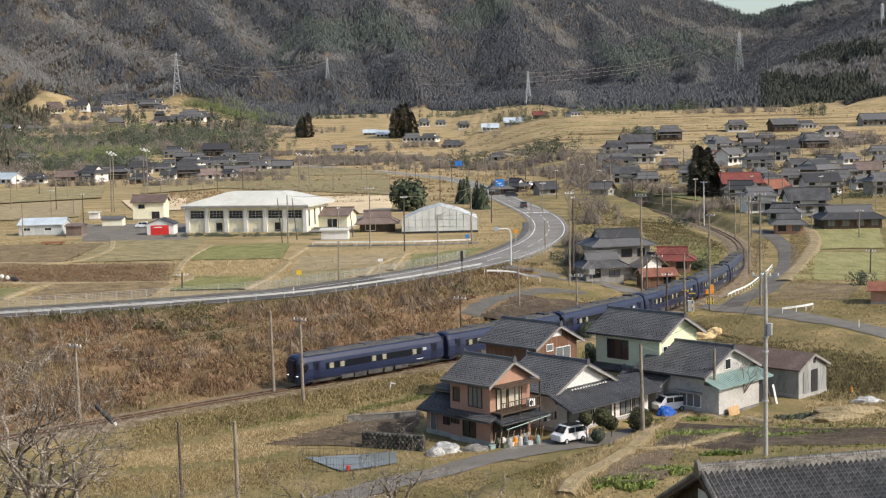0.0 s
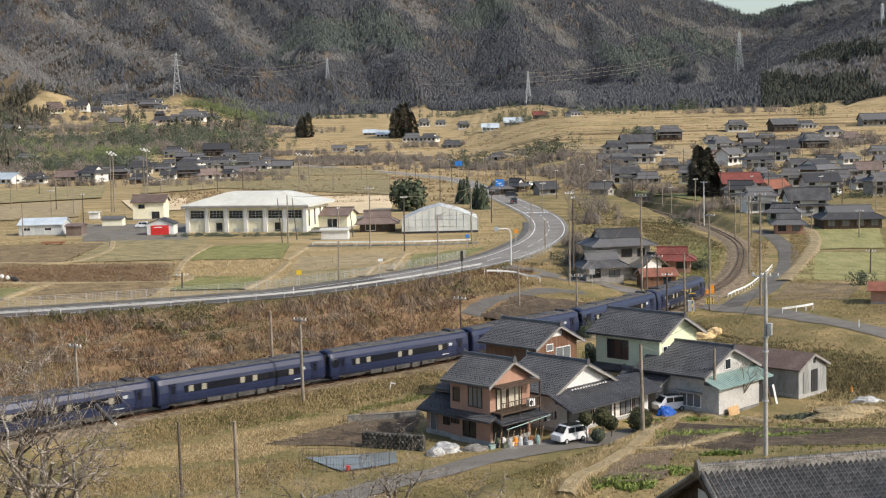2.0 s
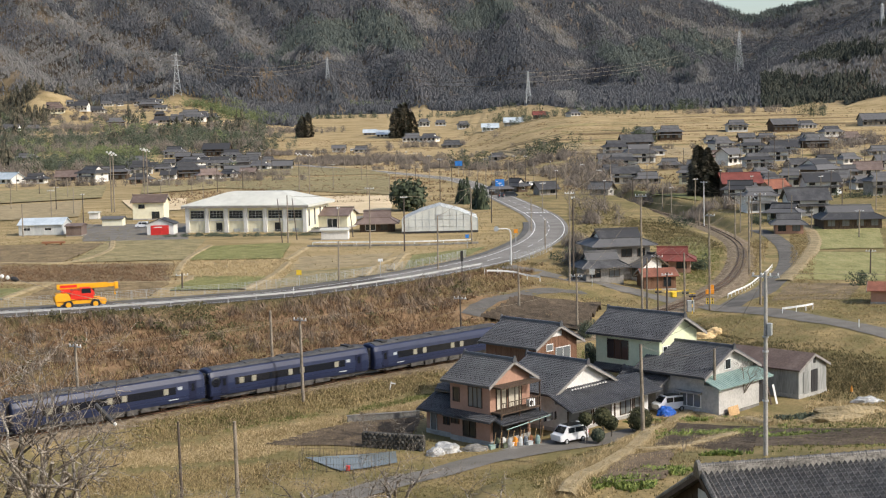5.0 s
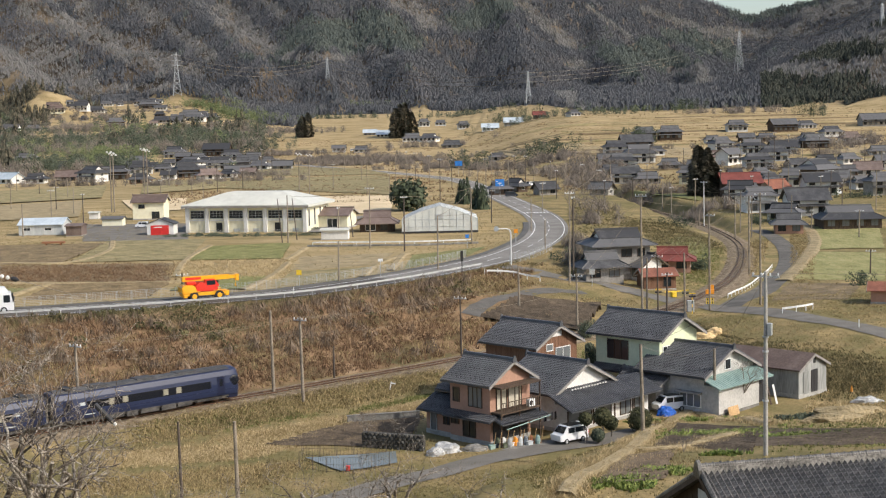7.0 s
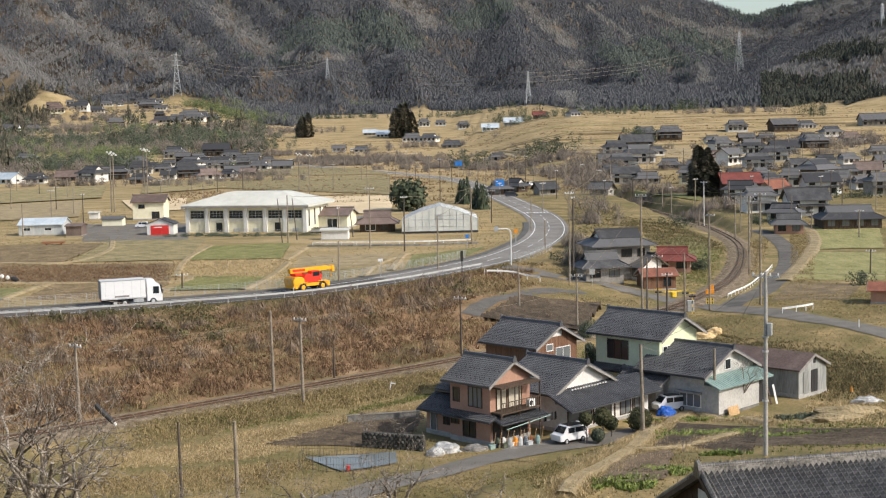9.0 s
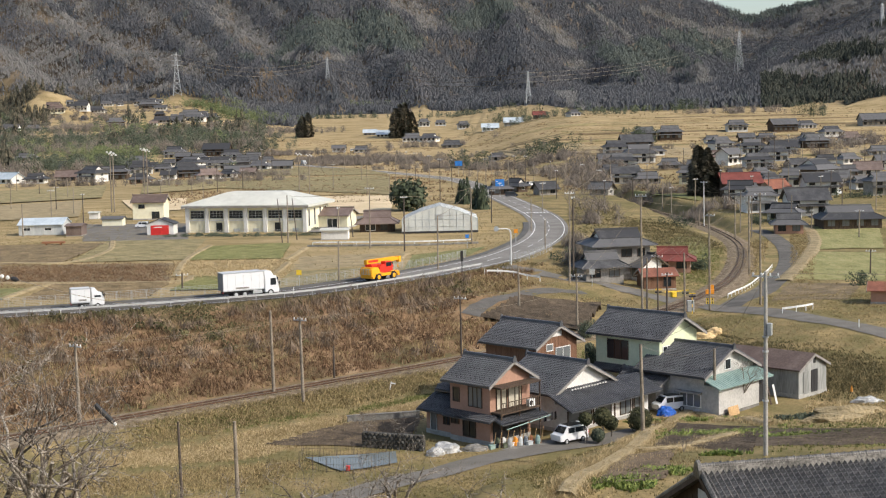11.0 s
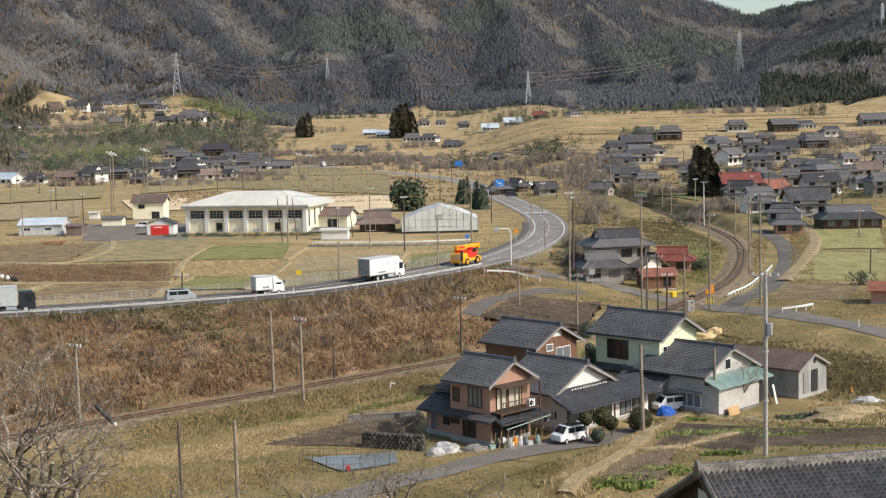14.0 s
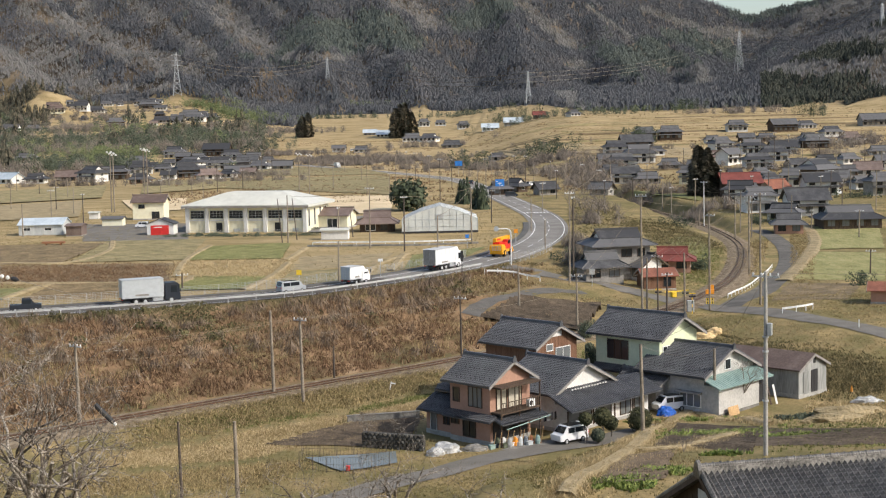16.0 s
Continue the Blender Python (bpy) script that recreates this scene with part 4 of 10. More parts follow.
# ---------------------------------------------------------------- assembly hall
def hall():
    (x0, y0), (x1, y1) = ((-60.47, 322.06)), ((-31.98, 315.85))
    rz = math.degrees(math.atan2(y1 - y0, x1 - x0))
    w, d, h = math.hypot(x1 - x0, y1 - y0), 19.0, 5.9
    c = Vector(((x0 + x1) / 2, (y0 + y1) / 2, 3.6)) + Matrix.Rotation(radians(rz), 3, "Z") @ Vector((0, d / 2, 0))
    t = thing("hall", pose(c.x, c.y, c.z, 0, 0, rz), "cream school gymnasium with pale hipped metal roof", "gymnasium")
    part("wall", block(-w / 2, -d / 2, -1, w / 2, d / 2, h), "cream_wall", t)
    bm = bmesh.new()
    o, rs = 1.2, 3.3
    a = [(-w / 2 - o, -d / 2 - o, h), (w / 2 + o, -d / 2 - o, h), (w / 2 + o, d / 2 + o, h), (-w / 2 - o, d / 2 + o, h)]
    e = 7.5
    tops = [(-w / 2 + e, -d / 2 + d * 0.35, h + rs), (w / 2 - e, -d / 2 + d * 0.35, h + rs), (w / 2 - e, d / 2 - d * 0.35, h + rs), (-w / 2 + e, d / 2 - d * 0.35, h + rs)]
    lo = [bm.verts.new((p[0], p[1], h - 0.05)) for p in a]
    up = [bm.verts.new((p[0], p[1], h + 0.55)) for p in a]
    tp = [bm.verts.new(p) for p in tops]
    for i in range(4):
        j = (i + 1) % 4
        bm.faces.new((lo[i], lo[j], up[j], up[i]))
        bm.faces.new((up[i], up[j], tp[j], tp[i]))
    bm.faces.new(tp)
    bm.faces.new(lo[::-1])
    rf = part("roof", bm, "roof_cream", t)
    bm = bmesh.new()
    n = 60
    for i in range(n):
        x = -w / 2 - o + (i + 0.5) * (w + 2 * o) / n
        f = min(1.0, (x + w / 2 + o) / (e + o), (w / 2 + o - x) / (e + o))
        tube(bm, [(x, -d / 2 - o, h + 0.58), (x, -d / 2 - o + (d * 0.35 + o) * f, h + 0.58 + (rs - 0.55) * f)], 0.05, 4)
    part("roof_seams", bm, "roof_cream", rf)
    part("fascia", block(-w / 2 - o - 0.03, -d / 2 - o - 0.03, h - 0.1, w / 2 + o + 0.03, -d / 2 - o, h + 0.4), "grey_wall", rf)
    cols = [-w / 2 + i * w / 6 for i in range(7)]
    for cx in cols:
        part("column", block(cx - 0.45, -d / 2 - 0.5, -0.6, cx + 0.45, -d / 2 + 0.1, h - 0.05), "white_wall", t)
    part("sill_band", block(-w / 2, -d / 2 - 0.25, 2.75, w / 2, -d / 2, 3.05), "white_wall", t)
    for i in range(6):
        c0 = (cols[i] + cols[i + 1]) / 2
        fr = part("window", block(c0 - 1.72, -d / 2 - 0.1, 3.3, c0 + 1.72, -d / 2 - 0.02, 5.2), "galvanised", t)
        for a in range(4):
            for b in range(3):
                part("pane", block(c0 - 1.66 + a * 0.84, -d / 2 - 0.14, 3.36 + b * 0.61, c0 - 0.90 + a * 0.84, -d / 2 - 0.1, 3.9 + b * 0.61), "glass", fr)
        if i in (1, 4):
            part("door", block(c0 - 0.2, -d / 2 - 0.08, 0.2, c0 + 1.3, -d / 2 - 0.02, 2.3), "glass", t)
        elif i in (2, 3, 5):
            part("grating", block(c0 - 0.7, -d / 2 - 0.08, 0.2, c0 + 0.7, -d / 2 - 0.02, 0.9), "galvanised", t)
        bm = bmesh.new()
        for a in range(12):
            box(bm, c0 - 1.7 + a * 0.3, -d / 2 - 0.62, -0.1, c0 - 1.66 + a * 0.3, -d / 2 - 0.58, 0.6)
        box(bm, c0 - 1.75, -d / 2 - 0.63, 0.56, c0 + 1.75, -d / 2 - 0.57, 0.62)
        part("railing", bm, "galvanised", t)
    for i in range(4):
        window(t, "g", w, d, -d / 2 + 2.8 + i * 4.4, 1.2, 1.0, 4.0, "white_wall", "glass", 0)
    porch = house("porch", c.x + w / 2 + 4, c.y + 1.0, 3.6, rz, 7.5, 8.0, 3.2, 1.4, "cream_wall", "tile_brown", [("f", 0, 0.3, 2.4, 2.0, "white_paint", "glass", 1)], "entrance wing of the gymnasium with brown roof", "entrance", tiled=False)
    return t


hall()

# ---------------------------------------------------------------- train
CAR = 20.4
PITCH = 21.0


def rounded_section(w, z0, z1, zr, shoulder=0.55):
    """Half-round roofed body section as (y, z)."""
    pts = [(-w + 0.10, z0), (-w, z0 + 0.35), (-w - 0.02, z0 + 1.2), (-w + 0.10, z1)]
    n = 6
    for i in range(1, n):
        a = math.pi * i / n
        pts.append(((-w + 0.10) * math.cos(a), z1 + (zr - z1) * math.sin(a) ** 0.8))
    pts += [(-y, z) for y, z in pts[3::-1]]
    return pts


def loft(bm, sections):
    rings = [[bm.verts.new(p) for p in s] for s in sections]
    for a, b in zip(rings, rings[1:]):
        n = len(a)
        for i in range(n):
            bm.faces.new((a[i], b[i], b[(i + 1) % n], a[(i + 1) % n]))
    bm.faces.new(rings[0])
    bm.faces.new(rings[-1][::-1])
    bmesh.ops.recalc_face_normals(bm, faces=bm.faces)


def train_car(kind):
    """A diesel express car, x forward (the way it goes is -x along the line). kind: nose, flat or mid."""
    t = thing("train_car", Matrix(), {"nose": "dark blue express train car with blunt rounded gangway cab", "flat": "dark blue express train car with flat gangway cab", "mid": "dark blue express train coach with dark window band"}[kind], "train car", "cars of the train")
    L = CAR / 2
    bm = bmesh.new()
    secs = []
    sec = rounded_section(1.42, 0.78, 2.75, 3.58)

    def add(x, sy, top=1.0, low=0.0):
        secs.append([(x, y * sy, 0.78 + low + (z - 0.78) * top) for y, z in sec])
    if kind == "nose":
        for x, sy, tp in ((-L, 0.80, 0.90), (-L + 0.08, 0.88, 0.94), (-L + 0.25, 0.955, 0.972), (-L + 0.55, 0.99, 0.992), (-L + 1.0, 1.0, 1.0)):
            add(x, sy, tp)
    else:
        for x, sy, tp in ((-L, 0.90, 0.955), (-L + 0.12, 0.97, 0.985), (-L + 0.5, 1.0, 1.0)):
            add(x, sy, tp)
    add(0, 1.0)
    for x, sy, tp in ((L - 0.5, 1.0, 1.0), (L - 0.12, 0.97, 0.985), (L, 0.90, 0.955)):
        add(x, sy, tp)
    loft(bm, secs)
    body = part("body", bm, "train_blue", t, smooth_faces=True)
    body.data.polygons.foreach_set("use_smooth", [False] * len(body.data.polygons))
    # lower navy band, window band and windows on both sides
    for s in (1, -1):
        x0, x1 = (-L + (3.4 if kind == "nose" else 2.9), L - 3.4)
        band = part("window_band", block(x0, s * 1.452 if s < 0 else 1.30, 1.66, x1, -1.30 if s < 0 else 1.452, 2.40, bevel=0.01), "train_glass", body)
        n = 9
        for i in range(n):
            a = x0 + 0.25 + i * (x1 - x0 - 0.4) / n
            bb = a + (x1 - x0) / n - 0.35
            pane = part("pane", block(a, s * 1.46 if s < 0 else 1.452, 1.68, bb, -1.452 if s < 0 else 1.46, 2.40), "train_glass", band)
            if (i * 7 + (3 if s > 0 else 5)) % 4 in (0, 1):
                part("seat_blind", block(a + 0.25, s * 1.465 if s < 0 else 1.46, 1.74, a + 0.8, -1.46 if s < 0 else 1.465, 2.34), "train_blind", pane)
        for xd in ((-L + 1.6, L - 1.5) if kind != "nose" else (-L + 2.2, L - 1.5)):
            dr = part("door", block(xd - 0.42, s * 1.46 if s < 0 else 1.38, 0.95, xd + 0.42, -1.38 if s < 0 else 1.46, 2.75, bevel=0.015), "train_navy", body)
            part("pane", block(xd - 0.18, s * 1.475 if s < 0 else 1.46, 1.75, xd + 0.18, -1.46 if s < 0 else 1.475, 2.5), "train_glass", dr)
        part("stripe", block(-L + 0.5, s * 1.452 if s < 0 else 1.44, 1.30, L - 0.3, -1.44 if s < 0 else 1.452, 1.36), "train_navy", body)
        em = part("emblem", block(L - 3.2, s * 1.43 if s < 0 else 1.36, 2.0, L - 2.7, -1.36 if s < 0 else 1.43, 2.35), "van_box", body, "pale emblem bars")
        part("number_board", block(L - 4.2, s * 1.452 if s < 0 else 1.38, 1.10, L - 3.2, -1.38 if s < 0 else 1.452, 1.2), "van_box", body, "plain pale lettering bar")
        # shaded flank of underfloor boxes
        for i, (a, b, zz) in enumerate(((-4.6, -3.0, 0.32), (-2.8, -1.2, 0.25), (-0.9, 1.1, 0.30), (1.4, 2.6, 0.25), (2.9, 4.8, 0.34))):
            part("equipment_box", block(a, s * 1.32 if s < 0 else 0.55, zz, b, -0.55 if s < 0 else 1.32, 0.84, bevel=0.03), "underframe", t)
    part("underframe", block(-L + 0.6, -1.15, 0.55, L - 0.4, 1.15, 0.86), "underframe", t)
    part("gangway", block(L - 0.02, -0.65, 0.9, L + 0.34, 0.65, 3.1), "black", t)
    if kind != "nose":
        part("gangway", block(-L - 0.28, -0.65, 0.9, -L + 0.02, 0.65, 3.1), "black", t)
    bm = bmesh.new()
    prism(bm, [(-0.98, 3.34), (-0.66, 3.48), (0.66, 3.48), (0.98, 3.34), (0.97, 3.39), (0.66, 3.53), (0, 3.61), (-0.66, 3.53), (-0.97, 3.39)], -L + (1.0 if kind == "nose" else 0.5), L - 0.4, "x")
    part("roof_panel", bm, "train_roof", t, "dusty grey roof panel")
    # roof units
    for a, b, hh in ((-5.5, -3.4, 0.09), (-0.8, 1.1, 0.11), (4.2, 6.2, 0.09), (7.8, 8.6, 0.2)):
        part("roof_unit", block(a, -0.75, 3.4, b, 0.75, 3.55 + hh, bevel=0.06), "train_roof" if b < 7 else "black", t)
    # bogies
    for xb in (-L + 3.4, L - 3.4):
        bg_ = part("bogie", block(xb - 1.6, -0.95, 0.36, xb + 1.6, 0.95, 0.70, bevel=0.05), "underframe", t)
        for xw in (xb - 1.05, xb + 1.05):
            bm = bmesh.new()
            for s in (-0.56, 0.56):
                bmesh.ops.create_cone(bm, cap_ends=True, segments=18, radius1=0.43, radius2=0.43, depth=0.12, matrix=Matrix.Translation((xw, s, 0.43)) @ Matrix.Rotation(math.pi / 2, 4, "X"))
            part("wheel", bm, "rail", bg_)
        for s in (-1.05, 1.05):
            part("side_frame", block(xb - 1.5, s - 0.06, 0.38, xb + 1.5, s + 0.06, 0.62, bevel=0.04), "underframe", bg_)
    if kind == "nose":
        part("gangway", block(-L - 0.20, -0.48, 0.95, -L + 0.05, 0.48, 3.0, bevel=0.05), "train_navy", t)
        part("coupler", block(-L - 0.45, -0.2, 0.55, -L + 0.1, 0.2, 0.85, bevel=0.05), "black", t)
        part("front_apron", block(-L - 0.06, -1.0, 0.45, -L + 0.3, 1.0, 0.92, bevel=0.08), "black", t)
        for s in (-1, 1):
            part("cab_window", block(-L - 0.04, s * 0.82 - 0.30, 1.65, -L + 0.15, s * 0.82 + 0.30, 2.72, bevel=0.04), "train_glass", body)
            part("headlight", block(-L - 0.05, s * 0.86 - 0.10, 1.24, -L + 0.15, s * 0.86 + 0.10, 1.34, bevel=0.02), "lamp", body, "small lit white headlight")
            bm = bmesh.new()
            bmesh.ops.create_uvsphere(bm, u_segments=20, v_segments=12, radius=0.5, matrix=Matrix.Translation((-L + 0.62, s * 1.37, 2.15)) @ Matrix.Diagonal((1.15, 0.2, 1.15, 1)))
            part("side_window", bm, "train_glass", body, smooth_faces=True)
    if kind == "flat":
        for s in (-1, 1):
            part("cab_window", block(-L - 0.03, s * 0.7 - 0.4, 2.0, -L + 0.3, s * 0.7 + 0.4, 2.75, bevel=0.03), "train_glass", body)
            part("headlight", block(-L - 0.05, s * 0.95 - 0.12, 2.95, -L + 0.25, s * 0.95 + 0.12, 3.15, bevel=0.03), "glass_pale", body, "unlit headlight")
        for s in (-1, 1):
            bm = bmesh.new()
            bmesh.ops.create_uvsphere(bm, u_segments=16, v_segments=8, radius=0.5, matrix=Matrix.Translation((-L + 0.7, s * 1.38, 2.15)) @ Matrix.Diagonal((1.15, 0.2, 1.15, 1)))
            part("side_window", bm, "train_glass", body)
    part("skirt", block(-L + 0.3 if kind != "nose" else -L + 0.15, -1.2, 0.35, -L + 1.2, 1.2, 0.9, bevel=0.08), "train_navy", t)
    return t


train = [train_car(k) for k in ("nose", "mid", "flat", "mid", "flat", "nose")]


# ---------------------------------------------------------------- fields and yards
def patch(name, corners, mat, label, lift=0.05, step=1.6, wob=0.25, furrows=0.0, amp=0.13):
    """A field laid over the land between four corners (in order round it), with an uneven rim."""
    a, b, c, d = [np.array(p, float) for p in corners]
    nu = int(max(np.linalg.norm(b - a), np.linalg.norm(c - d)) / step) + 2
    nv = int(max(np.linalg.norm(d - a), np.linalg.norm(c - b)) / step) + 2
    if furrows:
        nv = int(max(np.linalg.norm(d - a), np.linalg.norm(c - b)) / furrows * 4) + 2
    nu, nv = min(nu, 90), min(nv, 160)
    U, V = np.meshgrid(np.linspace(0, 1, nu), np.linspace(0, 1, nv))
    P = (a[None, None] * ((1 - U) * (1 - V))[..., None] + b * (U * (1 - V))[..., None] + c * (U * V)[..., None] + d * ((1 - U) * V)[..., None])
    X = P[..., 0] + wob * rough(P[..., 0], P[..., 1], 2.1)
    Y = P[..., 1] + wob * rough(P[..., 1] + 50, P[..., 0], 2.6)
    Z = height(X, Y) + lift + (0.22 if Y.mean() > 330 else 0.0)
    if furrows:
        Z = Z + amp * np.cos(np.arange(nv) * math.pi / 2)[:, None] + 0.05
    verts = np.stack([X, Y, Z], -1).reshape(-1, 3).tolist()
    faces = [(j * nu + i, j * nu + i + 1, (j + 1) * nu + i + 1, (j + 1) * nu + i) for j in range(nv - 1) for i in range(nu - 1)]
    ob = quick(name, verts, faces, mat)
    if ob.data.polygons[0].normal.z < 0:
        ob.data.flip_normals()
    return tagged(ob, label, name.replace("_", " "), kind="structure")


patch("field", ((-48.17, 281.68), (-32.13, 285.89), (-30.25, 252.34), (-48.56, 252.49)), "grass_green", "short green winter field in faint rows", furrows=1.7, amp=0.07)
patch("field", ((-74.63, 300.71), (-52.53, 300.91), (-48.43, 253.50), (-70.15, 252.93)), "grass_dull", "pale grassy fallow field", furrows=2.4, amp=0.06)
patch("field", ((-96.64, 294.89), (-73.80, 294.79), (-71.50, 253.22), (-86.01, 252.21)), "field_brown", "dry brown field in rows", furrows=1.8, amp=0.09)
patch("field", ((-84.15, 249.80), (-49.38, 248.56), (-44.40, 218.23), (-74.60, 221.00)), "field_brown", "dry brown grassy field slope")
patch("field", ((-62.82, 216.08), (-44.08, 216.64), (-43.71, 198.81), (-62.21, 198.73)), "field_brown", "ploughed brown field in rows", furrows=1.9, amp=0.24)
patch("field", ((-72.76, 214.10), (-66.09, 213.72), (-65.08, 199.87), (-69.30, 199.93)), "grass_green", "green winter field")
patch("field", ((-41.47, 224.82), (-29.33, 223.54), (-30.74, 206.07), (-41.96, 205.97)), "grass_green", "green field by the road fence", furrows=1.9, amp=0.10)
patch("field", ((-48.74, 248.44), (-28.40, 248.96), (-28.88, 225.98), (-44.84, 226.20)), "straw", "strawy field bank")
patch("field", ((-27.26, 256.05), (-9.17, 260.45), (-12.43, 238.04), (-26.18, 231.55)), "straw", "dry straw-coloured field")
patch("field", ((-25.98, 229.75), (-12.78, 235.26), (-16.62, 213.95), (-26.77, 208.96)), "grass_dull", "dull grass field by the road")
patch("field", ((-5.79, 255.18), (8.80, 269.38), (4.83, 252.23), (-6.75, 231.06)), "grass_green", "grass strip by the road")
patch("schoolyard", ((-42.61, 473.23), (-16.04, 469.63), (-14.59, 377.35), (-30.13, 374.63)), "sand", "pale sandy school yard")
patch("schoolyard", ((-112.54, 476.01), (-90.78, 481.78), (-78.07, 413.61), (-91.05, 402.16)), "sand", "pale sandy school yard")
patch("car_park", ((-94.55, 357.74), (-66.86, 353.49), (-55.50, 295.83), (-80.70, 302.26)), "asphalt_pale", "grey asphalt school car park")
patch("car_park", ((-29.22, 363.00), (-20.23, 364.99), (-27.12, 311.44), (-31.12, 312.38)), "asphalt", "grey asphalt yard beside the hall")
patch("field", ((-98.37, 654.00), (-24.84, 654.43), (-18.32, 478.15), (-88.60, 557.26)), "grass_dull", "flat greenish fallow field", furrows=5.0, amp=0.10)
patch("field", ((-106.34, 849.79), (-45.11, 769.37), (-25.68, 677.26), (-99.82, 682.77)), "grass_dull", "flat greenish fallow field", furrows=5.0, amp=0.10)
patch("field", ((-186.43, 572.50), (-149.54, 607.01), (-124.27, 495.23), (-153.65, 471.14)), "grass_dull", "flat fallow field", furrows=5.0, amp=0.10)
patch("field", ((-148.89, 456.44), (-126.91, 481.62), (-104.42, 389.29), (-123.97, 379.37)), "straw", "pale stubble field")
patch("field", ((-142.74, 651.31), (-98.37, 654.00), (-88.60, 557.26), (-115.08, 519.21)), "grass_dull", "flat fallow field", furrows=5.0, amp=0.10)
patch("field", ((90.3, 328.9), (104.9, 324.9), (93.9, 286.6), (80.0, 288.6)), "field_lime", "trim yellow-green winter field in strips", furrows=2.6, amp=0.05)
patch("field", ((78.8, 282.6), (91.3, 278.5), (77.5, 236.3), (62.2, 240.3)), "field_lime", "broad yellow-green winter field in strips", furrows=2.6, amp=0.05)
patch("field", ((59.6, 234.3), (71.6, 232.3), (60.7, 202.3), (48.9, 202.3)), "field_brown", "brown grassy bank below the field", wob=0.5)
patch("field", ((50.91, 307.03), (61.34, 322.68), (55.33, 276.56), (45.87, 254.37)), "grass_green", "small green terrace inside the rail curve")
patch("field", ((11.2, 200.4), (23.4, 200.3), (18.4, 180.1), (4.9, 186.3)), "tilled", "dark ploughed vegetable plot in rows", 0.45, furrows=2.6, amp=0.48)
patch("field", ((-8.38, 131.41), (-2.39, 132.62), (-3.85, 119.99), (-16.65, 122.11)), "tilled", "dark tilled vegetable plot", furrows=0.9)
patch("field", ((20.14, 116.18), (26.11, 110.22), (21.69, 94.96), (15.67, 100.31)), "tilled", "dark vegetable plot in furrows", furrows=0.9)
patch("field", ((11.59, 91.64), (16.20, 95.86), (13.29, 80.78), (9.07, 79.95)), "tilled", "dark small vegetable plot", furrows=0.9)
patch("field", ((65.81, 466.67), (82.52, 431.89), (76.76, 401.79), (65.62, 452.19)), "grass_green", "thin green field by the village")
patch("field", ((37.05, 893.02), (98.77, 766.66), (90.14, 700.08), (40.57, 815.95)), "straw", "golden stubble terrace")
patch("field", ((101.91, 766.29), (139.34, 761.85), (124.94, 668.12), (98.48, 658.61)), "straw", "golden stubble terrace")
patch("field", ((193.06, 703.53), (231.26, 731.81), (200.04, 628.71), (175.21, 628.88)), "straw", "golden stubble terrace")
patch("field", ((20.6, 115.0), (36.0, 101.0), (34.0, 94.5), (18.6, 99.0)), "tilled", "dark earth beds in long rows", 0.06, furrows=1.3, amp=0.09)
patch("yard", ((4.40, 117.57), (10.63, 120.22), (15.09, 123.26), (7.65, 121.46)), "old_concrete", "grey swept farmyard")


def dike(points, width, mat, lab):
    c = spline(points, 1.5)
    tagged(ribbon("field_bank", c, (-width, -width / 2, width / 2, width), (0.02, 0.28, 0.28, 0.02), mat), lab, "field bank", kind="structure")


for pts in (((-83.68, 254.80), (-70.37, 252.98), (-68.37, 275.10), (-73.29, 300.37)), ((-44.71, 224.56), (-48.21, 253.46), (-48.77, 283.14)), ((-29.14, 249.09), (-27.91, 273.43)), ((-30.63, 205.35), (-28.56, 223.40), (-28.16, 244.94)), ((-65.74, 199.33), (-64.96, 213.53), (-62.97, 217.58)),
            ((-13.27, 218.08), (-11.92, 237.93), (-6.92, 257.68)), ((-9.06, 228.03), (-7.47, 257.80)), ((-72.64, 220.68), (-44.24, 217.43), (-42.10, 225.74))):
    dike(pts, 0.8, "straw", "dry grassy bank between fields")
dike(((89.2, 330.9), (83.9, 304.7), (78.2, 286.6), (67.9, 258.4), (60.1, 238.3)), 1.7, "straw", "broad straw-coloured bank path beside the field")
dike(((6.89, 78.39), (9.09, 84.80), (12.92, 95.74), (21.73, 128.50), (25.75, 129.56), (27.42, 113.71)), 0.8, "straw", "dry grass rim of the raised plot")
dike(((23.08, 106.99), (16.95, 97.86), (12.55, 95.96)), 0.7, "straw", "dry grass bank between vegetable beds")


# ---------------------------------------------------------------- masts, poles and wires
POLE_TOPS = {}


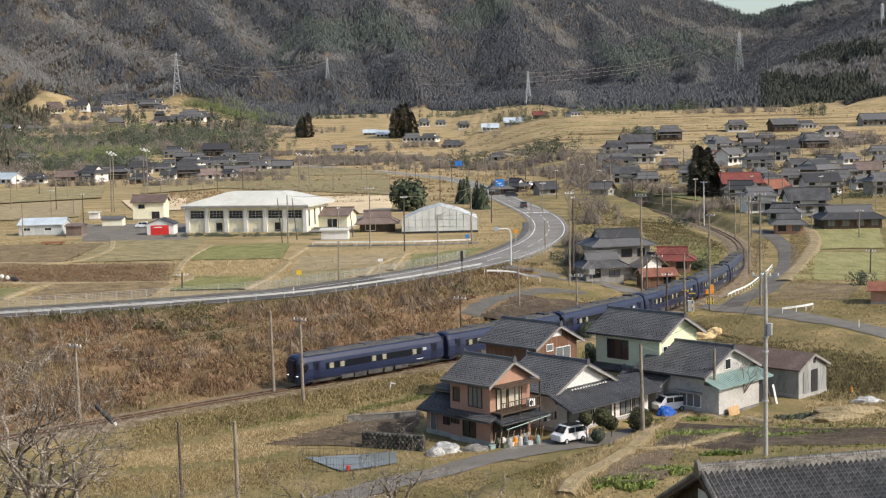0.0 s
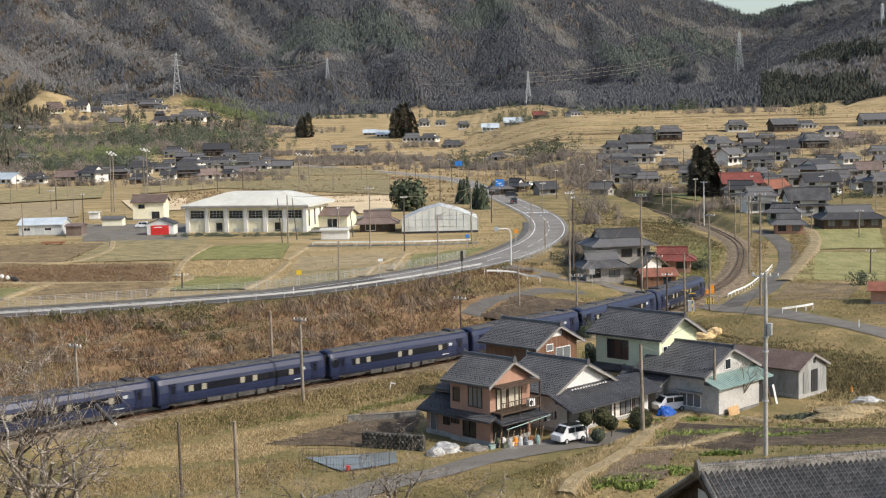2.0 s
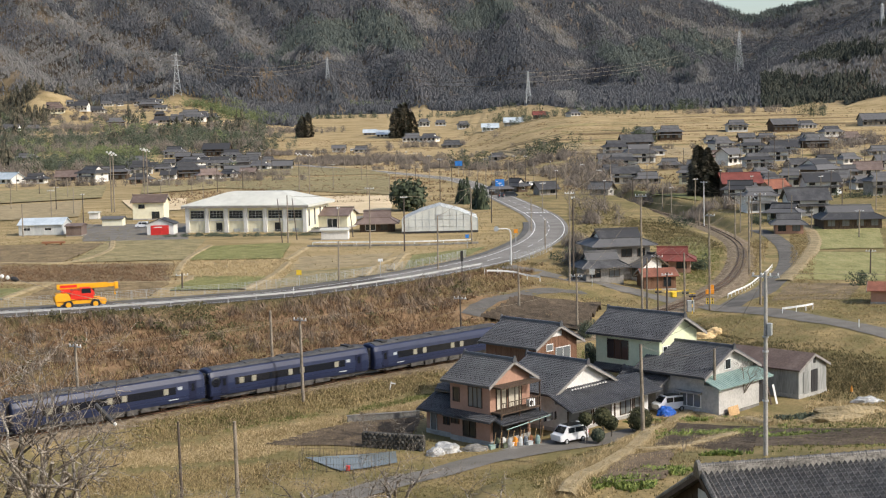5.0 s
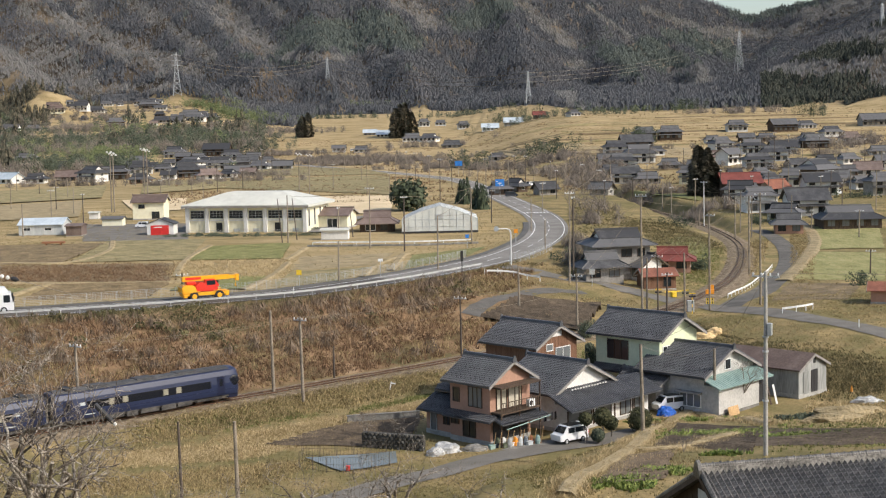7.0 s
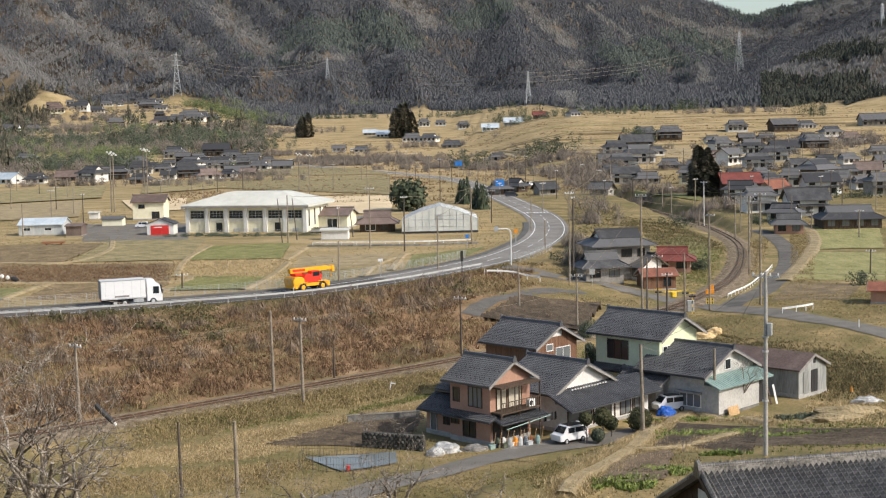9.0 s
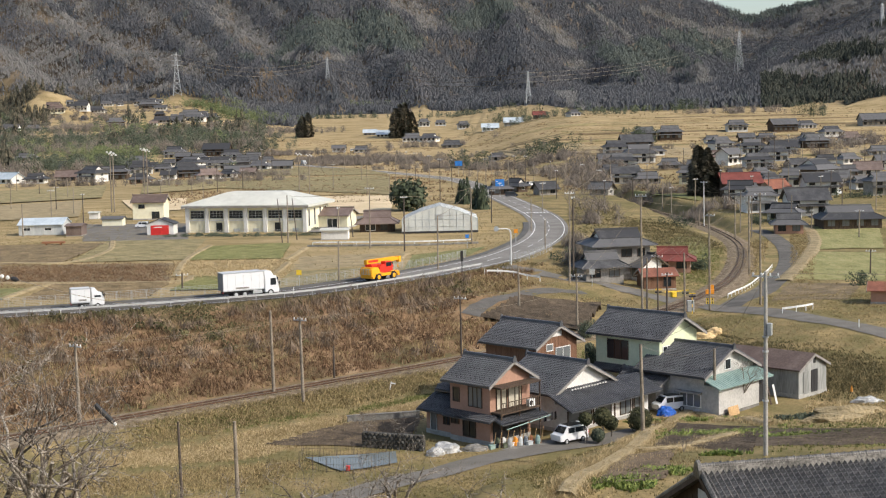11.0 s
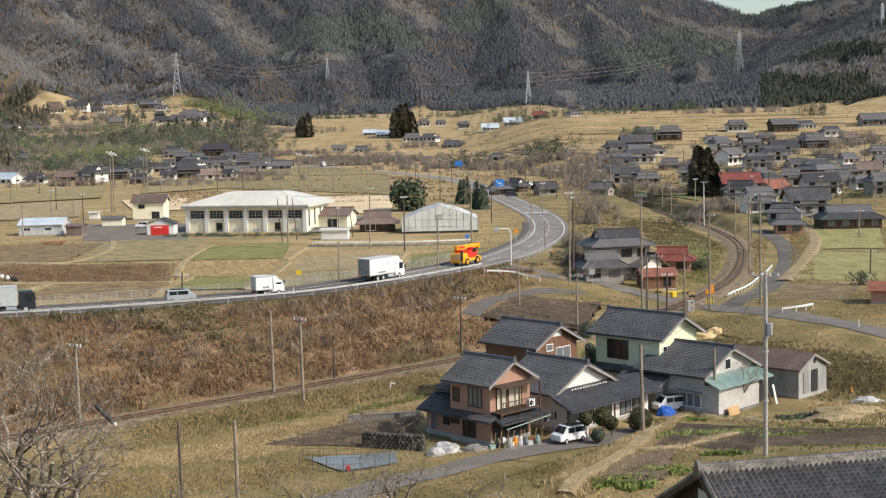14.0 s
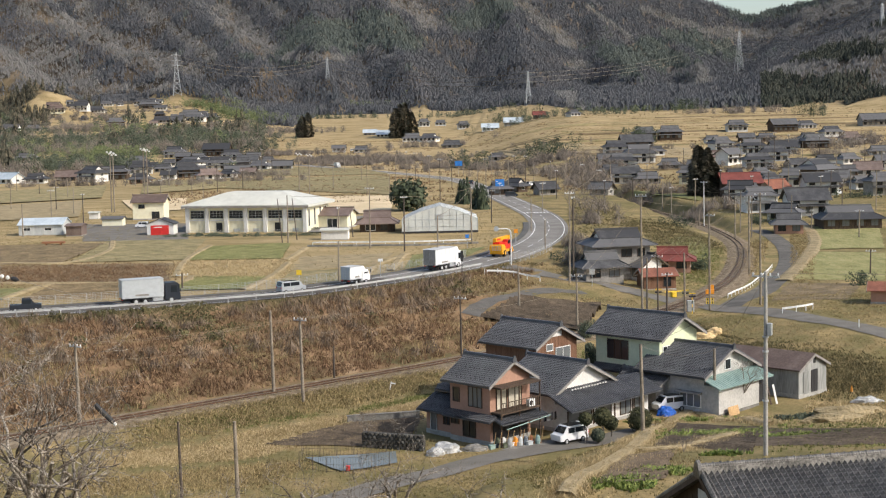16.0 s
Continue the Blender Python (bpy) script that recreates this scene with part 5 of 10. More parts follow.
def pole(x, y, hh, key="", arms=1, mat="pole_grey", lean=0.0, r=0.15, lamp="", turn=0.0, box_at=0.0):
    t = thing("utility_pole" if not lamp else "floodlight_mast", pose(x, y, ground_z(x, y) - 0.1, 0, lean, turn), {"pole_grey": "weathered grey-brown concrete utility pole with wires", "pole_light": "tall pale concrete utility pole with a transformer", "pole_dark": "dark weathered wooden utility pole", "galvanised": "slim grey steel pole", "white_paint": "slim white painted post"}[mat], "utility pole" if not lamp else "floodlight mast", "poles of the valley")
    bm = bmesh.new()
    tube(bm, [(0, 0, -0.3), (0, 0, hh * 0.5), (0, 0, hh)], [r, r * 0.85, r * 0.68], 10)
    part("shaft", bm, mat, t)
    for i in range(arms):
        z = hh - 0.35 - i * 0.75
        a = part("crossarm", block(-0.95, -0.05, z - 0.05, 0.95, 0.05, z + 0.05), "galvanised", t)
        for xx in (-0.85, -0.3, 0.3, 0.85):
            bm = bmesh.new()
            tube(bm, [(xx, 0, z + 0.05), (xx, 0, z + 0.15), (xx, 0, z + 0.25)], [0.03, 0.075, 0.05], 8)
            part("insulator", bm, "white_paint", a)
    if box_at:
        part("transformer", block(0.16, -0.3, box_at, 0.46, 0.1, box_at + 0.85, bevel=0.05), "galvanised", t)
        for z in (box_at - 0.2, box_at - 1.2, hh * 0.3):
            bm = bmesh.new()
            tube(bm, [(0, 0, z), (0, 0, z + 0.12)], r * 1.25, 10)
            part("band", bm, "galvanised", t)
    if lamp:
        for i in range(4):
            part("lamp_head", block(-1.1 + i * 0.6, -0.25, hh - 0.1 - (i % 2) * 0.5, -0.65 + i * 0.6, 0.15, hh + 0.35 - (i % 2) * 0.5, bevel=0.04), "white_paint", t)
    if key:
        POLE_TOPS[key] = (t.matrix_world @ Vector((0, 0, hh - 0.1)))
    return t


NEAR_POLES = [((-35.63, 129.75, 8.11), "a", 1, "pole_grey", 2.5), ((-18.42, 143.10, 9.06), "b", 0, "pole_grey", 1.6), ((-14.95, 139.81, 9.09), "c", 1, "pole_grey", 1.5), ((1.97, 162.67, 7.73), "d", 1, "pole_dark", 0.6), ((17.89, 181.04, 8.00), "e", 1, "pole_grey", 0.8), ((10.78, 193.47, 6.85), "f", 0, "pole_grey", 0.8), ((31.25, 196.43, 8.84), "g", 1, "pole_dark", 1.5), ((16.05, 109.15, 7.50), "h", 0, "pole_grey", 2.2), ((26.31, 130.95, 6.71), "i", 0, "pole_grey", 0.5), ((-20.30, 101.19, 7.04), "j", 0, "pole_dark", 1.5)]
NEAR_POLES += [((-16.04, 101.17, 7.04), "k", 0, "pole_grey", 1.0), ((28.65, 194.49, 17.83), "l", 1, "pole_grey", 0.8), ((39.57, 200.44, 14.62), "m", 1, "pole_grey", 0.4), ((35.35, 197.63, 8.89), "n", 0, "pole_grey", 0.8), ((55.16, 243.14, 14.39), "o", 2, "pole_grey", 0.5), ((47.05, 200.01, 16.83), "p", 2, "pole_grey", 0.5), ((68.00, 314.18, 10.47), "q", 1, "pole_grey", 0.4), ((68.50, 354.09, 12.10), "r", 1, "white_paint", 0.2), ((67.24, 354.46, 5.32), "", 0, "pole_grey", 0.3), ((-12.52, 150.47, 3.89), "", 0, "pole_dark", 0.5)]
for (x, y, hh), key, arms, mt, lean in NEAR_POLES:
    pole(x, y, hh, key, arms, mt, lean * -0.6, 0.18 if mt == "pole_grey" else 0.13, turn=-40)
big_x, big_y, big_h = (22.17, 92.77, 12.99)
pole(big_x, big_y, big_h, "z", 1, "pole_light", 0.0, 0.17, turn=-25, box_at=big_h * 0.66)
FAR_POLES = []
FAR_POLES += [(-99.07, 319.32, 7.98), (-101.54, 351.86, 9.82), (-96.04, 362.28, 8.15), (-109.64, 403.27, 9.24), (-81.90, 619.66, 17.30), (-76.93, 617.08, 16.46), (-47.83, 490.68, 14.31), (-17.36, 452.29, 8.67), (-0.56, 432.65, 13.70), (-32.90, 287.41, 10.18), (-14.62, 271.02, 12.42), (-7.51, 263.57, 10.98), (5.92, 276.54, 11.75), (20.58, 220.26, 15.14), (21.61, 224.23, 14.01), (-0.94, 227.76, 9.30), (66.66, 393.86, 8.86), (64.79, 459.67, 8.81), (68.08, 418.68, 9.07), (-13.89, 541.59, 13.99), (-11.70, 607.07, 12.14), (22.78, 462.64, 11.57), (17.28, 528.75, 11.02), (30.75, 497.33, 12.43), (39.83, 438.07, 10.95), (52.12, 449.43, 8.43)]
FAR_POLES += [(46.69, 389.06, 8.75), (85.70, 332.33, 7.62), (88.10, 322.79, 5.11), (110.56, 618.89, 9.80), (120.43, 630.04, 12.08), (139.60, 633.69, 11.09), (155.69, 634.74, 17.19), (160.55, 603.30, 12.57), (169.13, 580.96, 13.31), (185.78, 595.52, 13.65), (178.25, 549.31, 10.99), (27.48, 370.99, 8.19), (36.62, 432.56, 9.37), (-26.48, 481.62, 12.04), (-42.41, 531.08, 9.96), (-87.41, 528.73, 11.02), (-93.96, 510.25, 7.02), (-135.36, 600.17, 7.50), (-122.11, 428.97, 7.51), (-138.20, 434.59, 7.61), (-51.62, 725.30, 10.58), (-66.87, 761.82, 10.79), (71.87, 314.43, 9.83), (72.18, 327.79, 10.11), (72.41, 478.11, 8.96), (10.26, 634.19, 13.21)]
FAR_POLES += [(108.08, 386.63, 8.05), (106.87, 361.72, 7.99), (116.58, 363.73, 10.91), (112.60, 440.32, 11.01), (78.12, 246.70, 4.63), (-16.52, 212.59, 6.64), (-22.55, 293.70, 7.22), (-40.46, 208.55, 2.61), (62.76, 504.62, 9.46), (86.52, 627.73, 9.94), (101.00, 657.15, 9.58), (73.14, 457.76, 8.58), (73.99, 395.96, 7.42), (85.81, 417.25, 8.69), (79.59, 375.59, 7.82), (89.51, 391.56, 8.16), (99.38, 412.16, 8.59), (95.72, 380.48, 8.40), (111.70, 422.98, 7.93), (116.59, 406.19, 8.46), (121.99, 404.41, 8.43), (94.90, 308.01, 6.42), (115.75, 580.33, 9.67), (155.46, 661.88, 11.03), (177.14, 692.80, 10.68), (180.17, 646.69, 12.13)]
FAR_POLES += [(-19.91, 587.42, 11.50), (-5.26, 591.45, 11.09), (4.09, 532.92, 10.66), (12.27, 466.19, 10.68), (23.70, 640.43, 10.67), (30.68, 572.39, 10.73), (35.27, 517.88, 9.71), (41.50, 514.88, 9.65), (48.50, 468.65, 9.76), (-35.77, 607.64, 10.13), (-178.13, 568.83, 7.11), (-159.61, 538.11, 7.40), (-140.57, 509.54, 7.43), (-118.77, 592.17, 7.40), (-80.37, 548.59, 8.00), (-84.30, 479.17, 6.39), (-100.64, 485.74, 6.88), (12.13, 333.64, 8.34), (19.93, 304.30, 7.61), (19.88, 262.49, 6.02), (32.08, 193.96, 6.47), (29.73, 197.26, 8.22)]
for i, (x, y, hh) in enumerate(FAR_POLES):
    pole(x, y, min(hh, 15), "far%d" % i, 1 if i % 3 else 0, ("pole_grey", "pole_grey", "pole_dark")[i % 3], 0.8, 0.16, turn=(i * 37) % 90)
for x, y, hh in ((-100.09, 410.42, 18.13), (-99.16, 410.11, 17.77), (-107.07, 488.32, 17.91), (-105.73, 487.78, 17.48), (-53.01, 505.06, 14.73), (-49.05, 503.34, 14.26)):
    pole(x, y, hh, "", 0, "pole_grey", 0.5, 0.22, lamp="x")
for x, y, hh in ((-19.82, 299.02, 5.98), (-34.13, 287.68, 9.59), (-31.69, 294.16, 9.19)):
    pole(x, y, hh, "", 0, "pole_dark", -5.0, 0.12)


def cable(a, b, sag=0.6, r=0.013, n=14):
    a, b = Vector(a), Vector(b)
    bm = bmesh.new()
    pts = []
    for i in range(n + 1):
        t = i / n
        p = a.lerp(b, t)
        p.z -= sag * 4 * t * (1 - t)
        pts.append(p)
    tube(bm, pts, r, 4, caps=False)
    return tagged(part("cable", bm, "pole_grey"), "thin grey overhead cable strung between poles", "cable", "overhead cables")


T = POLE_TOPS
for p, q in (("a", "c"), ("c", "d"), ("d", "e"), ("e", "g"), ("g", "m"), ("m", "q"), ("q", "r")):
    for off in (-0.6, 0.6):
        cable(T[p] + Vector((off * 0.7, off * -0.7, 0.05)), T[q] + Vector((off * 0.7, off * -0.7, 0.05)), 0.5)
    cable(T[p] - Vector((0, 0, 1.6)), T[q] - Vector((0, 0, 1.6)), 0.7)
cable(T["a"], T["a"] + Vector((-40, -22, 1)), 0.6)
cable(T["a"] - Vector((0, 0, 1.4)), T["a"] + Vector((-40, -22, -0.5)), 0.6)
for p, q in (("j", "k"), ("h", "i"), ("i", "z"), ("l", "g"), ("o", "p"), ("p", "m"), ("p", "z"), ("z", "h"), ("f", "d")):
    cable(T[p], T[q], 0.7, 0.011)
for p, q in (("l", "n"), ("n", "m"), ("e", "l"), ("l", "o"), ("o", "q"), ("p", "o"), ("m", "p"), ("n", "p"), ("f", "l"), ("q", "far48"), ("r", "far16")):
    cable(T[p] - Vector((0, 0, 0.9)), T[q] - Vector((0, 0, 0.9)), 0.8, 0.016)
cable(T["z"] + Vector((0.5, 0, 0)), T["z"] + Vector((30, -12, 2)), 0.6)
cable(T["j"] - Vector((0, 0, 0.2)), T["j"] + Vector((-30, 6, 0)), 0.5, 0.011)
for p, q in ((9, 10), (10, 11), (11, 12), (12, 15), (15, 13), (13, 25), (16, 18), (18, 17), (19, 20), (22, 21), (23, 24), (0, 1), (1, 2), (4, 5), (34, 35), (31, 32), (47, 48)):
    cable(T["far%d" % p], T["far%d" % q], 0.8, 0.03)


def cable_joint(x, y, z):
    t = thing("cable_joint", pose(x, y, z, 0, 14, 0), "black cable clamp with white insulators on an overhead cable", "cable clamp")
    bm = bmesh.new()
    tube(bm, [(-0.05, 0, 0), (0.1, 0, 0), (0.3, 0, 0), (0.42, 0, 0)], [0.03, 0.13, 0.12, 0.02], 10)
    part("clamp", bm, "black", t)
    for xx in (-0.18, -0.48, -0.78):
        bm = bmesh.new()
        tube(bm, [(xx - 0.1, 0, 0), (xx - 0.04, 0, 0), (xx + 0.04, 0, 0), (xx + 0.1, 0, 0)], [0.04, 0.11, 0.11, 0.04], 10)
        part("insulator", bm, "white_paint", t)


cable_joint(-22.45, 70.0, 20.52)
cable((-22.1, 70.0, 20.44), (-25.54, 150.0, 9.5), 1.2, 0.02)
cable((-23.2, 70.0, 20.72), (-31.0, 66.0, 22.6), 0.1, 0.02)


def pylon(x, y, hh):
    t = thing("pylon", pose(x, y, ground_z(x, y) - 1, 0, 0, 12), "grey steel lattice power pylon on a wooded slope", "pylon", "power pylons")
    bm = bmesh.new()
    b, top = hh * 0.095, hh * 0.022
    for sx in (1, -1):
        for sy in (1, -1):
            tube(bm, [(sx * b, sy * b, 0), (sx * top * 1.6, sy * top * 1.6, hh * 0.6), (sx * top * 0.6, sy * top * 0.6, hh)], 0.28, 4)
    part("tower_leg", bm, "galvanised", t)
    bm = bmesh.new()
    n = 9
    for i in range(n):
        f0, f1 = i / n, (i + 1) / n
        w0, w1 = b + (top - b) * min(1, f0 * 1.25), b + (top - b) * min(1, f1 * 1.25)
        for s in (1, -1):
            tube(bm, [(-w0 * s, -w0, hh * f0), (w1 * s, -w1, hh * f1)], 0.17, 4)
            tube(bm, [(w0, -w0 * s, hh * f0), (w1, w1 * s, hh * f1)], 0.17, 4)
            tube(bm, [(-w0 * s, w0, hh * f0), (w1 * s, w1, hh * f1)], 0.17, 4)
    part("bracing", bm, "galvanised", t)
    for f in (0.68, 0.8, 0.92):
        bm = bmesh.new()
        tube(bm, [(-hh * 0.1, 0, hh * f), (0, 0, hh * (f + 0.025)), (hh * 0.1, 0, hh * f)], 0.25, 4)
        part("cross_arm", bm, "galvanised", t)
    return Vector((x, y, ground_z(x, y) + hh * 0.8))


tops = [pylon(*p) for p in ((-300.35, 1563.83, 49.52), (-145.52, 1782.11, 29.70), (94.76, 1459.97, 36.50), (596.00, 2714.09, 87.08), (459.27, 1417.23, 25.39))]
tops.insert(0, tops[0] + Vector((-420, 120, 130)))
for a, b in zip(tops, tops[1:]):
    for dz in (-5, 0, 5):
        for s in (-4, 4):
            cable(a + Vector((0, s, dz)), b + Vector((0, s, dz)), 14, 0.07, 24)


# ---------------------------------------------------------------- road furniture
# slightly raised dark strip along the far side of the road
tagged(ribbon("road_edge_strip", ROAD, (4.62, 4.7, 6.0, 6.1), (0.0, 0.1, 0.1, -0.1), "asphalt_dark", 3.60, 0, 150), "dark narrow asphalt strip beside the road", "footway", kind="structure")

def guard_rail(curve, s0, s1, off, z_base=None, white=False, step=4.0, h=0.85, label="grey steel guard rail along the road"):
    ls = np.concatenate([[0], np.cumsum(np.linalg.norm(np.diff(curve, axis=0), axis=1))])
    t = thing("guard_rail", Matrix(), label, "guard rail")
    pts = []
    s = s0
    post = None
    while s < s1:
        m = place_on(curve, s, off)
        p = m.translation
        z = z_base if z_base is not None else ground_z(p.x, p.y)
        pts.append((p.x, p.y, z))
        if post is None:
            bm = bmesh.new()
            tube(bm, [(0, 0, -0.3), (0, 0, h)], 0.06, 6)
            post = part("post", bm, "white_paint" if white else "rail_pale", t)
            post.location = (p.x, p.y, z)
        else:
            o = new("post", post.data)
            o.parent = t
            o.location = (p.x, p.y, z)
        s += step
    verts, faces = [], []
    for p in pts:
        for dz in (h - 0.28, h - 0.2, h - 0.15, h - 0.05, h):
            verts.append((p[0], p[1], p[2] + dz))
    for i in range(len(pts) - 1):
        for j in range(4):
            a = i * 5 + j
            faces.append((a, a + 5, a + 6, a + 1))
    beam = quick("beam", verts, faces, "white_paint" if white else "rail_pale", t)
    md = beam.modifiers.new("thickness", "SOLIDIFY")
    md.thickness = 0.05
    return t


def s_of(curve, x, y):
    return s_near(curve, x, y)


guard_rail(ROAD, s_of(ROAD, -170, 157), s_of(ROAD, *(9.27, 232.00)), -4.3, 3.6)
guard_rail(LANE_UP, 10, 62, 2.6, None, True, 2.5, 0.8, "white painted guard rail beside the line")
wall_c = spline([(-27.70, 277.15), (-16.64, 276.39), (-5.05, 275.32), (7.22, 277.54)], 2.0)
guard_rail(wall_c, 1, length_of(wall_c) - 1, 0.0, None, True, 3.0, 1.0, "white pipe railing on a low wall")
tagged(ribbon("retaining_wall", wall_c, (-0.5, -0.45, 0.3, 0.35), (-0.8, 0.35, 0.35, -0.8), "old_concrete"), "low dark concrete retaining wall", "retaining wall", kind="structure")
rc = spline([(47.52, 189.79), (50.20, 189.94), (54.04, 193.70)], 1.0)
guard_rail(rc, 0.2, length_of(rc), 0.0, None, True, 2.0, 0.9, "short white guard rail by a ditch")
rc2 = spline([(6.90, 219.44), (12.43, 219.82), (17.32, 217.73)], 1.0)
guard_rail(rc2, 0.2, length_of(rc2), 0.0, None, True, 2.2, 0.9, "white guard rail at the junction")


def wire_fence(curve, s0, s1, off, h=1.3, step=2.2, label="thin grey wire-mesh fence beside the road", z_base=None, mat="galvanised", wires=7):
    t = thing("fence", Matrix(), label, "fence")
    bm = bmesh.new()
    tube(bm, [(0, 0, -0.4), (0, 0, h)], 0.03, 5)
    proto = None
    pts = []
    s = s0
    while s <= s1:
        p = place_on(curve, s, off).translation
        z = z_base if z_base is not None else ground_z(p.x, p.y)
        pts.append(Vector((p.x, p.y, z)))
        s += step
    post = part("post", bm, mat, t)
    post.location = pts[0]
    for p in pts[1:]:
        o = new("post", post.data)
        o.parent = t
        o.location = p
    verts, faces = [], []

    def bar(a, b, w):
        i = len(verts)
        d = (b - a).normalized()
        up = Vector((0, 0, w)) if abs(d.z) < 0.8 else (pts[1] - pts[0]).normalized() * w
        verts.extend([tuple(a - up), tuple(b - up), tuple(b + up), tuple(a + up)])
        faces.append((i, i + 1, i + 2, i + 3))
    for a, b in zip(pts, pts[1:]):
        for k in range(wires):
            dz = Vector((0, 0, 0.1 + k * (h - 0.1) / (wires - 1)))
            bar(a + dz, b + dz, 0.012)
        for k in range(6):
            q = a.lerp(b, (k + 0.5) / 6)
            bar(q + Vector((0, 0, 0.05)), q + Vector((0, 0, h)), 0.010)
    mesh_ = quick("wire_mesh", verts, faces, mat, t)
    tagged(mesh_, kind="stuff")
    return t


wire_fence(ROAD, s_of(ROAD, -80, 178), s_of(ROAD, *(5.78, 247.75)), 6.3, 1.5)
wire_fence(ROAD, s_of(ROAD, *(13.59, 231.08)), s_of(ROAD, *(22.48, 260.77)), -6.0, 1.6)
pool_c = spline([(-12.64, 113.38), (-8.88, 111.35), (-4.24, 114.30)], 1.0)
wire_fence(pool_c, 0, length_of(pool_c), 0.0, 1.3, 1.5, "dark wire fence round a garden pond", None, "pole_dark", 3)
pool_d = spline([(-12.82, 117.57), (-7.59, 117.71), (-4.38, 118.77)], 1.0)
wire_fence(pool_d, 0, length_of(pool_d), 0.0, 1.3, 1.5, "dark wire fence round a garden pond", None, "pole_dark", 3)
patch("pond", ((-12.49, 116.69), (-4.61, 118.20), (-4.30, 114.49), (-8.86, 111.74)), "water", "shallow grey garden pond with concrete rim", 0.12, wob=0.02)


def street_sign(x, y, hh, mat, w, h, label, z=None, arm=False, turn=0.0):
    t = thing("road_sign", pose(x, y, (ground_z(x, y) if z is None else z), 0, 0, turn), label, "road sign")
    bm = bmesh.new()
    if arm:
        tube(bm, [(2.6, 0, 0), (2.6, 0, hh - 0.8), (2.2, 0, hh - 0.2), (-w / 2, 0, hh - 0.2)], 0.11, 8)
    else:
        tube(bm, [(0, 0, 0), (0, 0, hh)], 0.05, 6)
    part("post", bm, "galvanised", t)
    part("board", block(-w / 2, -0.12, hh - h * 0.75, w / 2, -0.06, hh + h * 0.25, bevel=0.02), mat, t)
    return t


sx, sy, sh = (26.42, 452.34, 5.09)
bs = street_sign((18.18, 423.67)[0], (18.18, 423.67)[1], 6.4, "sign_blue", 2.8, 2.2, "blue direction board on a curved grey gantry")
for a, b, c, d in ((-0.1, 0.1, 5.2, 6.4), (-0.7, 0.7, 5.9, 6.1), (-1.1, -0.5, 6.5, 6.7), (0.4, 1.1, 5.2, 5.4)):
    part("marking_bar", block(a, -0.14, c - 0.3, b, -0.122, d - 0.3), "white_paint", bs, "white bar on the direction board")
street_sign(*(8.16, 635.40), 6.5, "sign_blue", 3.4, 2.4, "blue direction board far along the road")
street_sign(*(-22.10, 206.22), 2.6, "yellow", 0.8, 0.8, "yellow diamond warning sign on a post", turn=0)
street_sign(*(-10.14, 217.71), 3.0, "white_paint", 0.8, 0.45, "small white sign board on a post")
street_sign(*(24.00, 217.89), 2.6, "galvanised", 0.9, 0.9, "grey diamond sign seen from behind")
street_sign(*(4.80, 266.67), 2.6, "sign_blue", 0.7, 0.7, "small blue sign by the road")
street_sign(*(14.80, 273.76), 2.8, "signal_orange", 0.8, 0.8, "orange warning sign by the bend")
tl = thing("street_lamp", pose(*(11.75, 233.11), 3.5, 0, 0, 0), "white curved street lamp mast with round mirror", "street lamp")
bm = bmesh.new()
tube(bm, [(0, 0, 0), (0, 0, 5.6), (-0.25, 0, 6.1), (-0.7, 0, 6.3), (-2.2, 0, 6.3)], 0.1, 8)
part("mast", bm, "white_paint", tl)
bm = bmesh.new()
bmesh.ops.create_cone(bm, cap_ends=True, segments=16, radius1=0.45, radius2=0.45, depth=0.1, matrix=Matrix.Translation((-2.5, 0, 6.3)) @ Matrix.Rotation(math.pi / 2, 4, "X"))
part("mirror", bm, "galvanised", tl)
ts = thing("signal_pole", pose(*(2.99, 216.71), 3.4), "slim black pole with a dark signal head", "signal pole")
bm = bmesh.new()
tube(bm, [(0, 0, 0), (0, 0, 4.2)], 0.07, 8)
part("mast", bm, "black", ts)
part("signal_head", block(-0.22, -0.25, 2.6, 0.22, 0.1, 4.3, bevel=0.05), "black", ts)
# zebra crossing
zc = s_near(ROAD, *(23.59, 366.01))
for i in range(8):
    m = place_on(ROAD, zc, -3.2 + i * 0.9, 3.62)
    ob = part("crossing_stripe", block(-1.6, -0.25, 0, 1.6, 0.25, 0.01), "white_paint")
    ob.matrix_world = m
    tagged(ob, "white painted zebra crossing stripe", "road marking", kind="structure")


